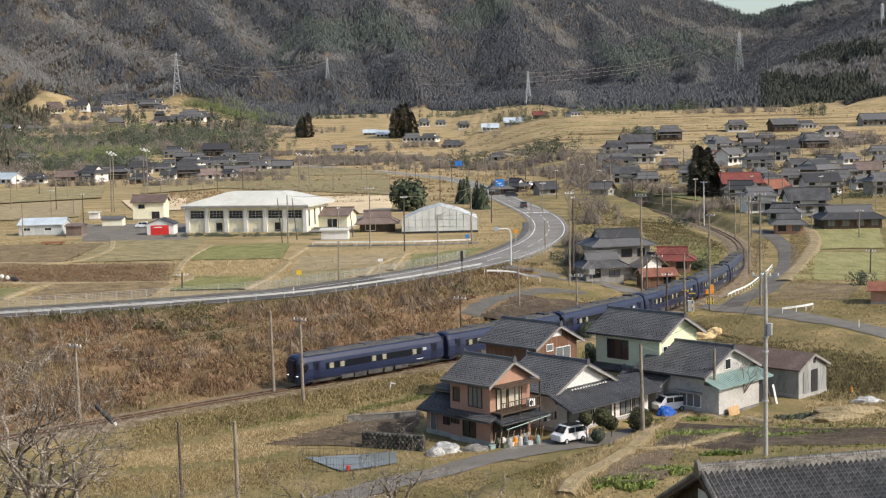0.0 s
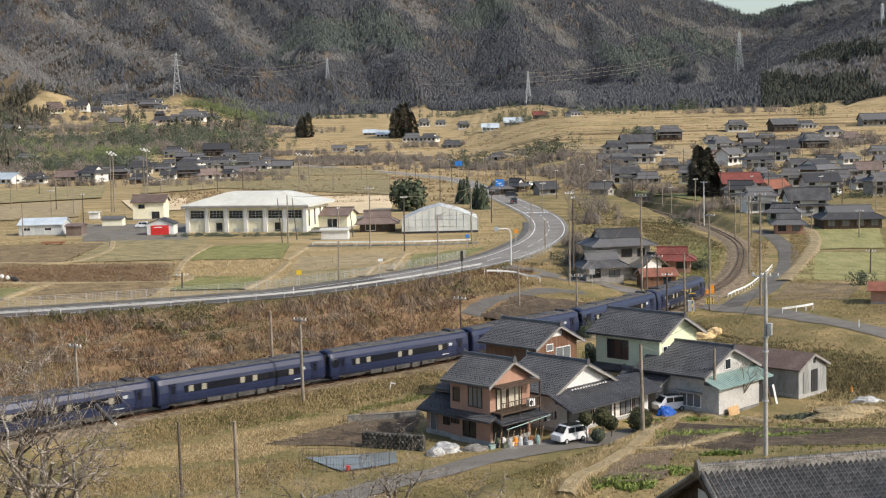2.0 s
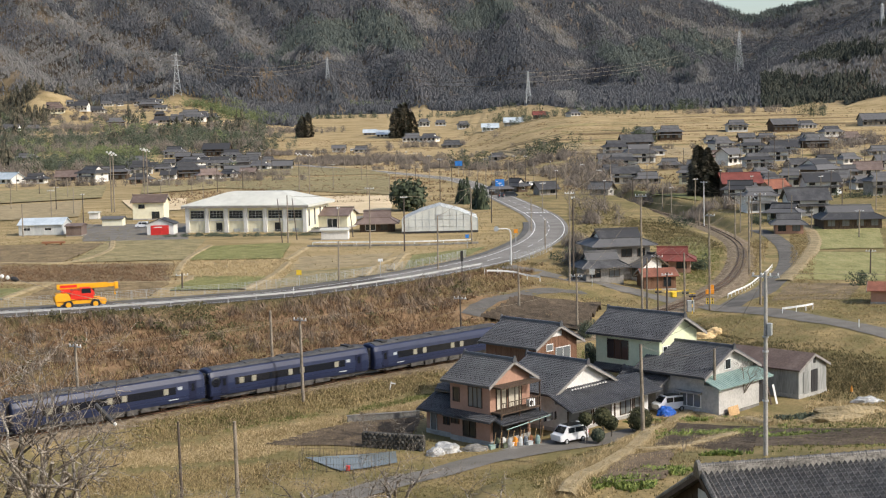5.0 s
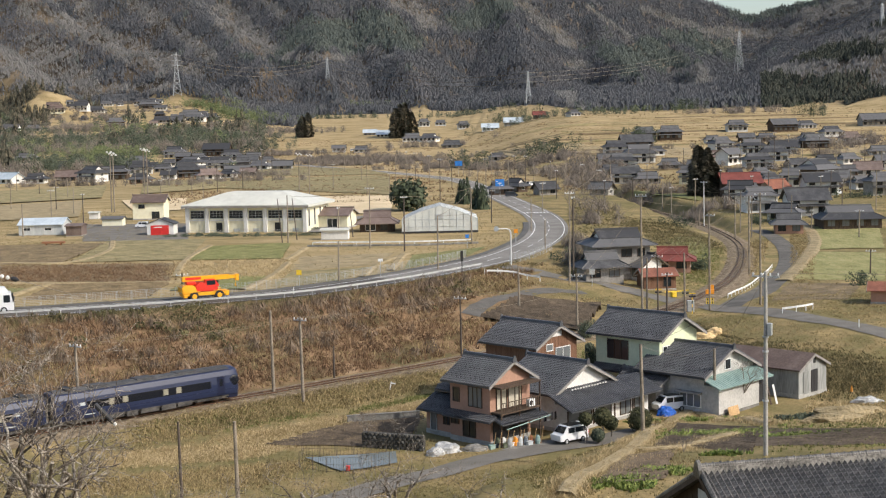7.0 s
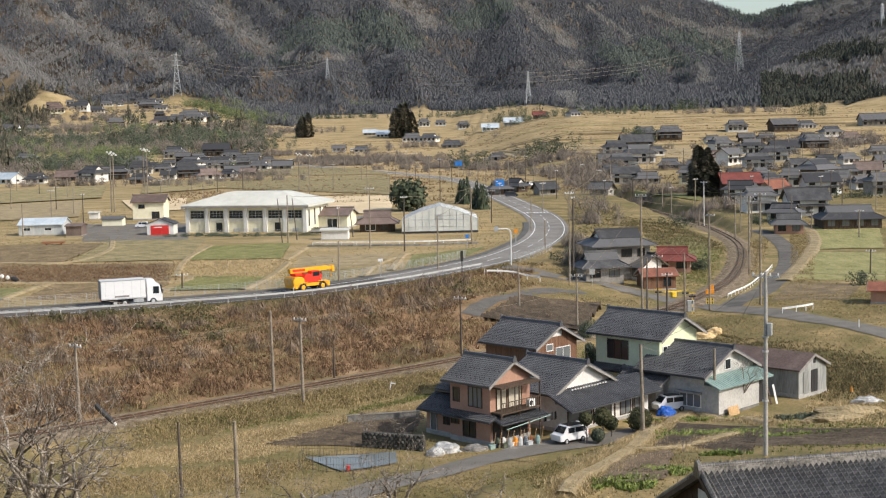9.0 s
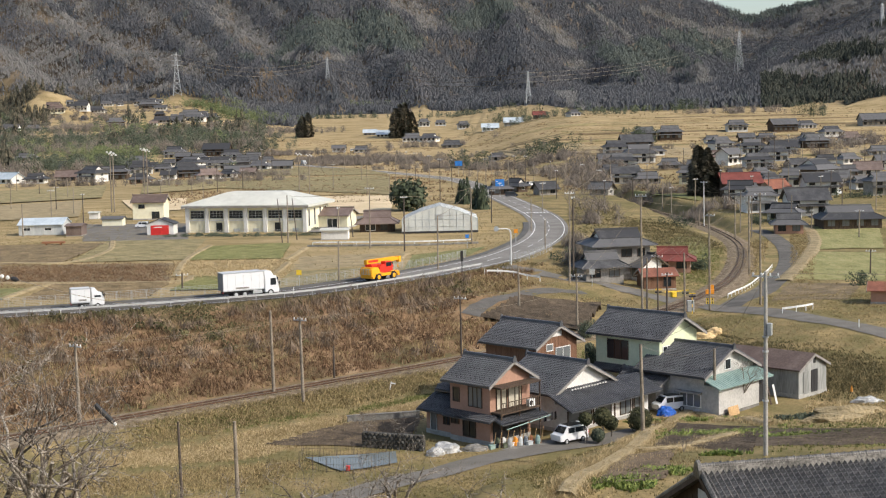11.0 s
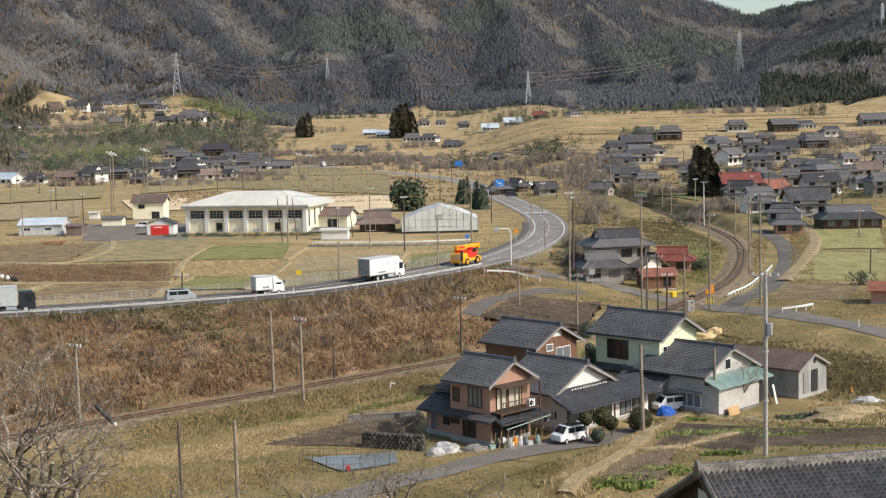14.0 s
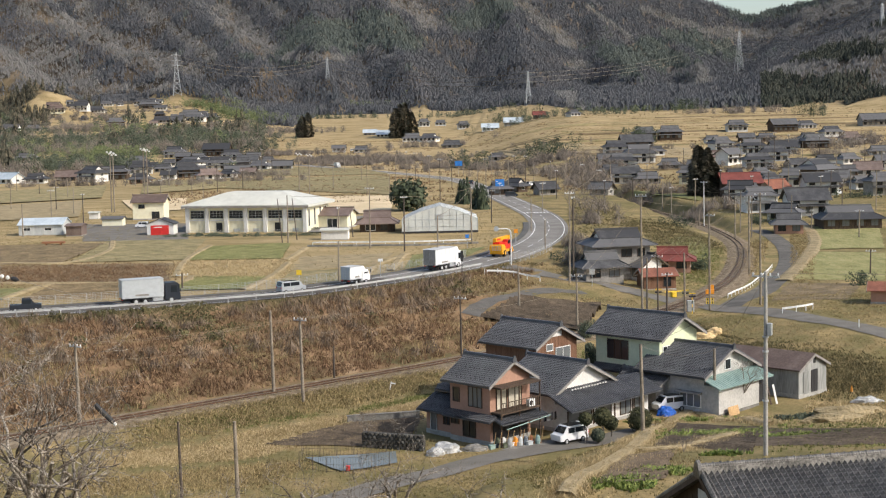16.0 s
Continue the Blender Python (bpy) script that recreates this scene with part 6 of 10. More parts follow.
# level crossing
def crossing_gear():
    for k, (x, y) in enumerate(((40.05, 202.87), (32.01, 201.16), (35.74, 199.33), (36.34, 197.14))):
        t = thing("crossing_signal", pose(x, y, ground_z(x, y)), "level crossing warning post with black and yellow stripes", "crossing signal", "level crossing gear")
        for i in range(6):
            bm = bmesh.new()
            tube(bm, [(0, 0, i * 0.5), (0, 0, i * 0.5 + 0.5)], 0.07, 8)
            part("stripe", bm, ("yellow", "black")[i % 2], t)
        if k == 0:
            for zz in (0.6, 1.1):
                part("striped_board", block(-0.55, -0.1, zz, 0.55, -0.04, zz + 0.4), "yellow", t)
                for i in range(3):
                    part("board_bar", block(-0.45 + i * 0.36, -0.11, zz + 0.03, -0.28 + i * 0.36, -0.102, zz + 0.37), "black", t)
            part("signal_head", block(-0.65, -0.2, 2.1, 0.65, 0.0, 2.8, bevel=0.04), "signal_orange", t)
            part("signal_head", block(-0.2, -0.2, 2.85, 0.6, 0.0, 3.5, bevel=0.04), "signal_orange", t)
        else:
            part("lamp_board", block(-0.5, -0.12, 2.5, 0.5, -0.05, 2.75), "black", t)
            part("cross_bar", block(-0.5, -0.1, 3.0, 0.5, -0.06, 3.12), "yellow", t)
    x, y = (36.33, 198.44)
    c = thing("control_cabinet", pose(x, y, ground_z(x, y)), "grey steel control cabinet of the level crossing", "cabinet")
    part("body", block(-0.5, -0.4, 0, 0.5, 0.4, 1.7, bevel=0.04), "galvanised", c)
    part("door", block(-0.44, -0.43, 0.1, 0.44, -0.405, 1.6), "galvanised", c)
    x, y = (36.42, 213.54)
    c = thing("crossing_barrier_machine", pose(x, y, ground_z(x, y), 0, 0, 20), "yellow level crossing barrier machine", "barrier")
    part("body", block(-0.4, -0.35, 0.1, 0.4, 0.35, 0.9, bevel=0.08), "yellow", c)
    part("arm", block(-1.6, -0.06, 0.9, 1.4, 0.06, 1.05), "yellow", c)
    x, y = (-6.16, 146.55)
    c = thing("track_switch_marker", pose(x, y, ground_z(x, y), 0, 12, 0), "white leaning trackside marker post", "marker")
    part("post", block(-0.06, -0.06, 0, 0.06, 0.06, 0.9), "white_paint", c)
    part("board", block(-0.06, -0.08, 0.7, 0.5, -0.061, 0.85), "white_paint", c)


crossing_gear()

# sleepers near the camera
base_s = s_near(TRACK, -45, 119)
sleeper_me = bpy.data.meshes.new("sleeper")
bm = block(-0.12, -1.05, 0, 0.12, 1.05, 0.14)
bm.to_mesh(sleeper_me)
bm.free()
sleeper_me.materials.append(M["sleeper"])
for i in range(280):
    o = new("sleeper", sleeper_me)
    o.parent = bed
    o.matrix_basis = place_on(TRACK, base_s + i * 0.75, 0, -0.19)


# ---------------------------------------------------------------- woods
def tree_stuff(name, pts, hs, rs, mat, shape, label, category, seed=1, tris=11):
    """Many trees in one mesh, each a loose crown of small sprays: spires, domes or bare upright twigs."""
    rng = np.random.default_rng(seed)
    n = len(pts)
    m = n * tris
    P, H, Rr = np.repeat(pts, tris, 0), np.repeat(hs, tris), np.repeat(rs, tris)
    tilt = np.repeat(rng.normal(0, 0.05, (n, 2)), tris, 0)
    a = rng.uniform(0, math.tau, m)
    if shape == "spire":
        f = 0.03 + 0.95 * ((np.tile(np.arange(tris), n) + rng.random(m)) / tris) ** 1.15
        r = Rr * (1.03 - f) ** 0.75 * (rng.uniform(0.25, 0.85, m) if tris < 30 else rng.uniform(0.2, 1.1, m))
        s = Rr * (0.45 + 0.75 * (1 - f)) * rng.uniform(0.7, 1.3, m) * (11 / tris) ** 0.30
        drop, rise_, half = 0.5, 1.3, 0.42
    elif shape == "dome":
        f = 0.12 + 0.86 * rng.random(m)
        r = Rr * np.sqrt(np.clip(1 - ((f - 0.5) / 0.56) ** 2, 0.03, 1)) * rng.uniform(0.35, 1.05, m)
        s = Rr * rng.uniform(0.25, 0.6, m) * (11 / tris) ** 0.4
        drop, rise_, half = 0.35, 0.75, 0.6
    else:
        f = 0.05 + 0.7 * rng.random(m)
        r = Rr * np.sqrt(np.clip(1 - ((f - 0.55) / 0.62) ** 2, 0.03, 1)) * rng.uniform(0.1, 1.0, m)
        s = Rr * rng.uniform(0.5, 1.1, m) * (16 / tris) ** 0.28
        drop, rise_, half = 0.2, 1.15, (0.17 if tris < 30 else 0.08)
    ox, oy = np.cos(a), np.sin(a)
    C = np.stack([P[:, 0] + ox * r + tilt[:, 0] * H * f, P[:, 1] + oy * r + tilt[:, 1] * H * f, P[:, 2] + H * f], -1)
    j = rng.normal(0, 0.16 if shape == "spire" else 0.35, (m, 3))
    out = np.stack([ox + j[:, 0], oy + j[:, 1], j[:, 2]], -1)
    tan = np.stack([-oy + j[:, 1], ox + j[:, 2], j[:, 0] * 0.8], -1)
    up = np.array([0, 0, 1.0])
    S = s[:, None]
    V = np.stack([C + out * S * 0.55 - up * S * drop - tan * S * half, C + out * S * 0.55 - up * S * drop * 0.7 + tan * S * half, C - out * S * 0.15 + up * S * rise_], 1)
    me = bpy.data.meshes.new(name)
    me.vertices.add(m * 3)
    me.vertices.foreach_set("co", V.ravel())
    me.loops.add(m * 3)
    me.loops.foreach_set("vertex_index", np.arange(m * 3))
    me.polygons.add(m)
    me.polygons.foreach_set("loop_start", np.arange(0, m * 3, 3))
    me.update(calc_edges=True)
    me.materials.append(M[mat])
    return tagged(new(name, me), label, category, kind="stuff")


# pale leafless woods and green stands on the slopes: ends as (across, altitude), and half a width
BARE_WOODS = (((-620, 250), (-585, 205), 20), ((-591, 201), (-337, 102), 15), ((-560, 140), (-432, 79), 26), ((-420, 78), (-306, 74), 8), ((-515, 239), (-440, 196), 16), ((-440, 196), (-321, 123), 12),
              ((-388, 243), (-263, 145), 21), ((-330, 272), (-264, 215), 11), ((-231, 130), (-140, 121), 9), ((-81, 250), (-15, 195), 24), ((-106, 144), (-67, 124), 8), ((150, 240), (237, 159), 20), ((216, 117), (245, 119), 12),
              ((248, 72), (275, 67), 13), ((358, 70), (424, 74), 12), ((145, 57), (126, 45), 8), ((291, 245), (368, 182), 8), ((361, 72), (382, 78), 11), ((396, 55), (413, 66), 9), ((444, 84), (440, 110), 18), ((434, 255), (585, 212), 14), ((585, 212), (836, 223), 20), ((860, 260), (1100, 290), 26))
GREEN_WOODS = (((-230, 150), (-120, 190), 34), ((-120, 190), (-60, 150), 30), ((40, 200), (120, 230), 26), ((300, 130), (440, 150), 34), ((480, 190), (640, 170), 26), ((700, 280), (880, 280), 26), ((-520, 300), (-300, 300), 30))


def stand(x, z, zones, wander):
    """How deep a place lies in the nearest of the stands, above 0 inside."""
    best = np.full(x.shape, -1e9)
    for (ax, az), (bx, bz), half in zones:
        ux, uz = bx - ax, bz - az
        t = np.clip(((x - ax) * ux + (z - az) * uz) / (ux * ux + uz * uz), 0, 1)
        best = np.maximum(best, 1 - np.hypot(x - ax - t * ux, z - az - t * uz) / half)
    return best + wander


def make_forest():
    rng = np.random.default_rng(11)
    n = 620000
    y = 1120 + 2430 * rng.random(n) ** 0.8
    x = (rng.random(n) * 2 - 1) * 0.40 * y
    keep = rng.random(n) < np.clip(1.5 - (y - 1300) / 2300, 0.5, 1.0) * (y / 3500)
    x, y = x[keep], y[keep]
    keep = y > wood_edge(x) + 14 * rough(x, y, 25.0)
    x, y = x[keep], y[keep]
    z = height(x, y)
    # drop trees on slopes turned away from the camera
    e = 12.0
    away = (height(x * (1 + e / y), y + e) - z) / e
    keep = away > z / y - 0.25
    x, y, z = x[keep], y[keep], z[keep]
    jitter = 0.10 * rng.normal(size=len(x))
    bare = stand(x, z, BARE_WOODS, 0.40 * rough(x + 0.6 * z, z * 2.2, 26.0) + jitter) > 0.22
    fleck = rough(x + 400, y * 0.5, 42.0) + 0.35 * rough(x, y, 14.0) + jitter
    bare |= fleck > 1.22
    green = ~bare & ((stand(x, z, GREEN_WOODS, 0.7 * rough(x, z * 2.0, 40.0) + 1.4 * jitter) > 0) | (fleck < -0.95))
    hill = (x / y > 0.235) & (y < 1700)
    near = hill & ~bare
    green &= ~near
    cedar_wood = ~bare & ~green & ~near
    P = np.stack([x, y, z - 1], -1)
    big = 0.72 + 0.2 * y / 2000
    h = big * rng.uniform(10, 17, len(x)) * (0.9 + 0.15 * rough(x, y, 60.0))
    tree_stuff("forest", P[cedar_wood], h[cedar_wood], 2.2 * big[cedar_wood], "cedar", "spire", "blue-grey cedar plantation on steep slopes, haze in its colour", "forest", 1, 7)
    tree_stuff("forest", P[green], h[green] * 0.85, 2.6 * big[green], "pine_green", "spire", "grey-green conifer forest on steep slopes, haze in its colour", "forest", 2, 7)
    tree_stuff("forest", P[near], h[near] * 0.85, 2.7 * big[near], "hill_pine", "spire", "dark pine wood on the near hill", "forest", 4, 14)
    tree_stuff("forest", P[bare], h[bare] * 0.62, 2.9 * big[bare], "bare_wood", "twigs", "leafless grey-brown winter woodland on slopes, haze in its colour", "forest", 3, 9)


make_forest()


def grove(spots, mat, shape, label, h=(6, 11), r=2.6, seed=5):
    """Clumps of trees round centres (x, y, width, depth, how many)."""
    rng = np.random.default_rng(seed)
    P = []
    for (x, y), w, d, n in spots:
        q = rng.normal(size=(n, 2)) * 0.42
        P.append(np.stack([x + q[:, 0] * w, y + q[:, 1] * d], -1))
    P = np.vstack(P)
    P = np.column_stack([P, height(P[:, 0], P[:, 1]) - 0.4])
    tree_stuff("grove", P, rng.uniform(*h, len(P)), r * rng.uniform(0.7, 1.25, len(P)), mat, shape, label, "grove", seed, 150)


grove([((-231.84, 869.66), 45, 30, 70), ((-209.16, 850.81), 40, 20, 50), ((-217.61, 1027.03), 60, 20, 60), ((-187.39, 1101.25), 70, 30, 80), ((-221.41, 1111.83), 50, 25, 50), ((-321.93, 1047.42), 80, 20, 70), ((-202.47, 1060.03), 40, 20, 40)], "leaf_mid", "dome", "evergreen and bamboo thicket below the hamlet", (6, 11), 3.4, 21)
grove([((-233.28, 911.25), 45, 12, 60), ((-221.87, 919.01), 30, 10, 40), ((-245.50, 1127.57), 60, 15, 50), ((-196.25, 1395.78), 60, 30, 90), ((-236.75, 1509.10), 60, 20, 60), ((-83.12, 1691.10), 45, 40, 60)], "bamboo", "dome", "yellow-green bamboo grove", (8, 13), 2.6, 22)
grove([((-412, 1315), 40, 20, 70), ((-440, 1390), 50, 24, 60), ((-377, 1250), 22, 10, 12), ((-362, 1420), 10, 8, 7), ((-216, 1065), 10, 8, 8)], "cedar_near", "spire", "dark cedar stand by the hamlet", (10, 17), 3.0, 23)
grove([((-196, 1440), 16, 40, 60), ((-214, 1465), 16, 24, 50), ((-236, 1490), 22, 18, 50), ((-262, 1510), 24, 14, 50), ((-182, 1400), 14, 30, 40)], "bamboo", "dome", "bright bamboo fringe at the foot of the woods", (7, 11), 2.6, 38)
grove([((-215.35, 717.32), 50, 12, 30), ((-282.35, 1115.65), 60, 30, 50), ((-358.69, 1313.21), 60, 30, 60), ((-155.28, 1249.29), 60, 30, 60), ((-172.29, 1187.29), 40, 30, 40), ((-37.81, 904.06), 50, 14, 50), ((-12.90, 1032.69), 60, 14, 30), ((57.74, 695.97), 60, 20, 40), ((56.81, 527.44), 16, 26, 30), ((73.19, 629.97), 16, 20, 24), ((56.64, 594.36), 14, 20, 20), ((205.71, 738.49), 30, 30, 30), ((234.64, 762.64), 40, 30, 30), ((245.31, 1113.17), 60, 30, 40)], "brush", "twigs", "leafless winter scrub and orchard trees", (4, 8), 2.6, 24)
def cedar(x, y, hh, rr, label, seed=1, n=2600):
    """A full dark conifer: a straight trunk inside whorls of drooping sprays."""
    rng = random.Random(seed)
    t = thing("cedar_tree", pose(x, y, ground_z(x, y) - 0.2), label, "tree", "tall cedars")
    bm = bmesh.new()
    tube(bm, [(0, 0, -0.2), (0.1, 0, hh * 0.5), (0, 0, hh * 0.97)], [0.5, 0.32, 0.06], 8)
    part("trunk", bm, "bark", t)
    verts, faces = [], []
    bulge = [rng.uniform(0.78, 1.12) for _ in range(40)]
    for i in range(n):
        f = 0.06 + 0.94 * rng.random() ** 1.25
        a = rng.uniform(0, math.tau)
        wide = rr * min(1.0, (1.02 - f) * 1.9) ** 0.75 * bulge[int(f * 9) * 4 % 40 + int(a / math.tau * 4) % 4]
        r = wide * rng.uniform(0.55, 1.04)
        p = Vector((math.cos(a) * r, math.sin(a) * r, hh * f - 0.12 * r))
        d = Vector((math.cos(a), math.sin(a), rng.uniform(-0.5, 0.15))).normalized()
        side = Vector((-math.sin(a), math.cos(a), rng.uniform(-0.3, 0.3)))
        w = rr * rng.uniform(0.06, 0.14)
        k = len(verts)
        verts.extend([tuple(p - d * w * 1.6), tuple(p + side * w), tuple(p + d * w * 1.8), tuple(p - side * w + Vector((0, 0, w * 0.6)))])
        faces.append((k, k + 1, k + 2, k + 3))
    tagged(quick("crown", verts, faces, "cedar_near", t), kind="stuff")
    return t


CEDAR = "tall full dark green cedar with rust-tinged crown by the village"
for k, (x, y, hh, rr) in enumerate(((80.2, 425.0, 16.2, 3.3), (83.2, 424.0, 15.4, 3.4), (86.0, 427.0, 10.5, 3.2), (81.8, 428.5, 15.8, 3.0))):
    cedar(x, y, hh, rr, CEDAR, 60 + k)
SHRINE = "tall dark shrine cedar in the valley"
for k, (x, y, hh, rr) in enumerate(((-37.5, 1150, 26, 6.5), (-29.5, 1152, 30, 6.5), (-24.5, 1156, 22, 6.0), (-34, 1158, 28, 6.5), (-119.5, 1182, 20, 4.5), (-115.0, 1184, 22, 5.0), (-122.5, 1186, 15, 4.0))):
    cedar(x, y, hh, rr, SHRINE, 70 + k, 1500)
grove([((289.29, 1054.53), 16, 12, 16), ((112.92, 787.45), 14, 10, 14), ((16.34, 725.75), 12, 8, 12), ((61.63, 1228.08), 40, 15, 24), ((58.12, 737.09), 22, 10, 20), ((217.58, 1175.39), 20, 14, 16)], "leaf_dark", "dome", "dark evergreen garden trees", (6, 12), 2.8, 27)
grove([((160, 1186), 110, 6, 60), ((212, 1196), 16, 6, 14)], "bamboo", "dome", "pale bamboo and brush at the forest edge", (3, 6), 1.6, 28)
grove([((36.02, 329.04), 5, 8, 14), ((45.27, 387.98), 4, 8, 10), ((24.95, 263.78), 3, 4, 10), ((24.22, 237.57), 2.5, 4, 10)], "brush", "twigs", "leafless brown thicket beside the line", (2.5, 5), 1.5, 29)
grove([((47.20, 250.14), 3, 3, 12), ((79.81, 339.84), 3, 5, 10), ((86.31, 370.79), 5, 6, 14), ((143.66, 557.26), 8, 5, 14), ((22.65, 239.84), 3, 3, 12), ((127.35, 402.67), 14, 6, 14), ((59.30, 348.72), 8, 5, 8), ((71.74, 229.56), 1.5, 1.5, 6), ((130.24, 509.32), 6, 5, 8)], "leaf_dark", "dome", "dark clipped evergreen shrubs", (1.6, 3.2), 1.1, 30)
grove([((6.59, 417.85), 4, 3, 3), ((4.96, 427.44), 3, 3, 2), ((7.85, 411.62), 3, 3, 2), ((10.97, 389.04), 4, 4, 5)], "leaf_dark", "spire", "row of conical garden conifers", (6, 8.5), 1.7, 31)


grove([((-62.57, 309.64), 2, 1, 4), ((-49.57, 309.31), 13, 0.6, 40), ((-38.87, 306.45), 13, 0.6, 40), ((-56.36, 311.13), 6, 0.6, 18), ((-30.58, 320.60), 3, 2, 10), ((-28.76, 330.76), 2, 2, 6)], "leaf_mid", "dome", "clipped green hedge before the gymnasium", (0.7, 1.2), 0.7, 32)
grove([((-388, 1420), 30, 20, 22), ((-350, 1545), 40, 20, 30), ((-300, 1470), 40, 20, 30), ((-265, 1400), 40, 16, 24), ((-330, 1400), 50, 20, 30), ((-45, 1620), 20, 40, 30), ((35.35, 713.10), 70, 10, 50), ((46.45, 623.66), 40, 10, 40), ((26.73, 810.00), 60, 10, 30), ((-51.27, 876.22), 60, 10, 40), ((-91.47, 999.02), 60, 10, 40), ((69.52, 440.88), 22, 6, 26), ((72.91, 373.56), 14, 5, 20), ((63.09, 475.68), 14, 5, 18), ((159.05, 750.21), 40, 12, 30), ((155.88, 604.66), 30, 10, 26), ((202.34, 675.81), 40, 10, 30), ((136.57, 469.03), 14, 6, 16), ((110.56, 618.89), 20, 8, 20), ((-91.39, 624.60), 30, 8, 24), ((-124.25, 594.81), 22, 8, 20), ((-86.50, 690.00), 26, 6, 20), ((-172.90, 618.28), 30, 8, 20)], "brush", "twigs", "leafless hedges and garden trees among the houses", (2.5, 5.5), 1.9, 33)
grove([((109.19, 1138.75), 120, 14, 60), ((25.18, 1473.96), 90, 20, 70), ((-111.11, 1497.51), 70, 20, 50), ((-168.15, 1453.08), 40, 20, 40), ((-183.76, 1028.58), 60, 12, 60), ((-213.11, 966.87), 60, 10, 60), ((-263.10, 877.49), 60, 12, 60), ((-361.16, 1161.11), 50, 14, 50), ((-243.54, 1028.52), 40, 12, 50), ((-143.68, 1047.80), 30, 12, 40)], "leaf_mid", "dome", "dull evergreen scrub along the valley side", (4, 8), 2.4, 34)
grove([((-293.05, 1007.34), 70, 16, 60), ((-317.57, 1178.47), 60, 16, 60), ((-221.82, 1163.34), 50, 14, 50), ((-165.15, 1045.96), 40, 12, 40), ((-233.61, 968.61), 50, 10, 50)], "brush", "twigs", "leafless woodland strip below the hamlet", (6, 10), 2.8, 35)


def thicket():
    """The mixed wood below the hamlet: clumps of bamboo, evergreens, bare trees and a few cedars, with clearings and
    with gaps that keep the houses in the camera's view.
    """
    rng = np.random.default_rng(77)
    n = 2300
    y = rng.uniform(740, 1330, n)
    x = rng.uniform(-0.37, -0.13, n) * y
    g = rough(x, y * 0.6, 38.0) + 0.2 * rng.normal(size=n)
    keep = (rough(x + 77, y * 0.5, 55.0) > -0.30) & (np.abs(x + 0.285 * y + 4 * np.sin(y / 40)) > 6)
    for (hx_, hy_, hw_), *rest in VILLAGE:
        along_, across_ = y - hy_, x - hx_ * y / hy_
        keep &= ~((np.abs(across_) < 15) & (along_ > -75) & (along_ < 10))
    x, y, g = x[keep], y[keep], g[keep]
    P = np.column_stack([x, y, height(x, y) - 0.4])
    bands = ((-9, -0.62, "bamboo", "dome", "yellow-green bamboo below the hamlet", (7, 11)), (-0.62, -0.18, "leaf_mid", "dome", "dull evergreen wood below the hamlet", (6, 12)), (-0.18, 0.38, "brush", "twigs", "leafless wood below the hamlet", (6, 11)), (0.38, 0.62, "leaf_dark", "dome", "dark evergreens below the hamlet", (7, 13)), (0.62, 9, "cedar_near", "spire", "dark cedars below the hamlet", (10, 17)))
    for k, (lo, hi, mt, sh, lab, hs) in enumerate(bands):
        q = (g >= lo) & (g < hi)
        tree_stuff("thicket", P[q], rng.uniform(*hs, q.sum()), rng.uniform(2.2, 4.6, q.sum()), mt, sh, lab, "grove", 80 + k, 90)


grove([((-84.42, 920.32), 60, 8, 80), ((-59.75, 894.25), 60, 8, 80), ((-35.40, 844.90), 50, 8, 60), ((-125.93, 975.68), 60, 10, 60), ((-15.13, 896.51), 60, 8, 50), ((5.99, 751.49), 40, 8, 40)], "brush", "twigs", "brown brush along the far embankment", (2.5, 5), 2.2, 37)


def leaf_tree(x, y, hh, rr, mat, label, name="tree", seed=1, trunk=0.3, n=900, flat=0.9, lift=0.3, leaf=0.35, ball=False):
    rng = random.Random(seed)
    z = ground_z(x, y)
    t = thing(name, pose(x, y, z - 0.1), label, "tree")
    bm = bmesh.new()
    tube(bm, [(0, 0, -0.2), (0.1, 0, hh * lift), (0.05, 0.1, hh * 0.75)], [trunk, trunk * 0.8, trunk * 0.25], 8)
    for i in range(5):
        a = i * 1.3
        tube(bm, [(0.05, 0, hh * (lift + 0.05 * i)), (math.cos(a) * rr * 0.6, math.sin(a) * rr * 0.6, hh * (lift + 0.25 + 0.05 * i))], [trunk * 0.4, trunk * 0.1], 5)
    part("trunk", bm, "bark", t)
    verts, faces = [], []
    lobes = [(rng.uniform(-0.5, 0.5) * rr, rng.uniform(-0.5, 0.5) * rr, hh * (lift + (1 - lift) * rng.uniform(0.25, 0.75)), rr * rng.uniform(0.45, 0.7)) for _ in range(11)]
    if ball:
        lobes = [(0, 0, hh - rr, rr), (0.1 * rr, 0, hh - rr * 0.95, rr * 0.9)]
    for i in range(n):
        lx, ly, lz, lr = lobes[i % len(lobes)]
        d = Vector((rng.gauss(0, 1), rng.gauss(0, 1), rng.gauss(0, flat))).normalized() * lr * rng.uniform(0.75, 1.05)
        p = Vector((lx, ly, lz)) + d
        s = leaf * rng.uniform(0.6, 1.4)
        u = Vector((rng.gauss(0, 1), rng.gauss(0, 1), rng.gauss(0, 1))).normalized() * s
        v = u.cross(d).normalized() * s
        k = len(verts)
        verts.extend([tuple(p - u), tuple(p + v), tuple(p + u), tuple(p - v)])
        faces.append((k, k + 1, k + 2, k + 3))
    quick("crown", verts, faces, mat, t)
    return t


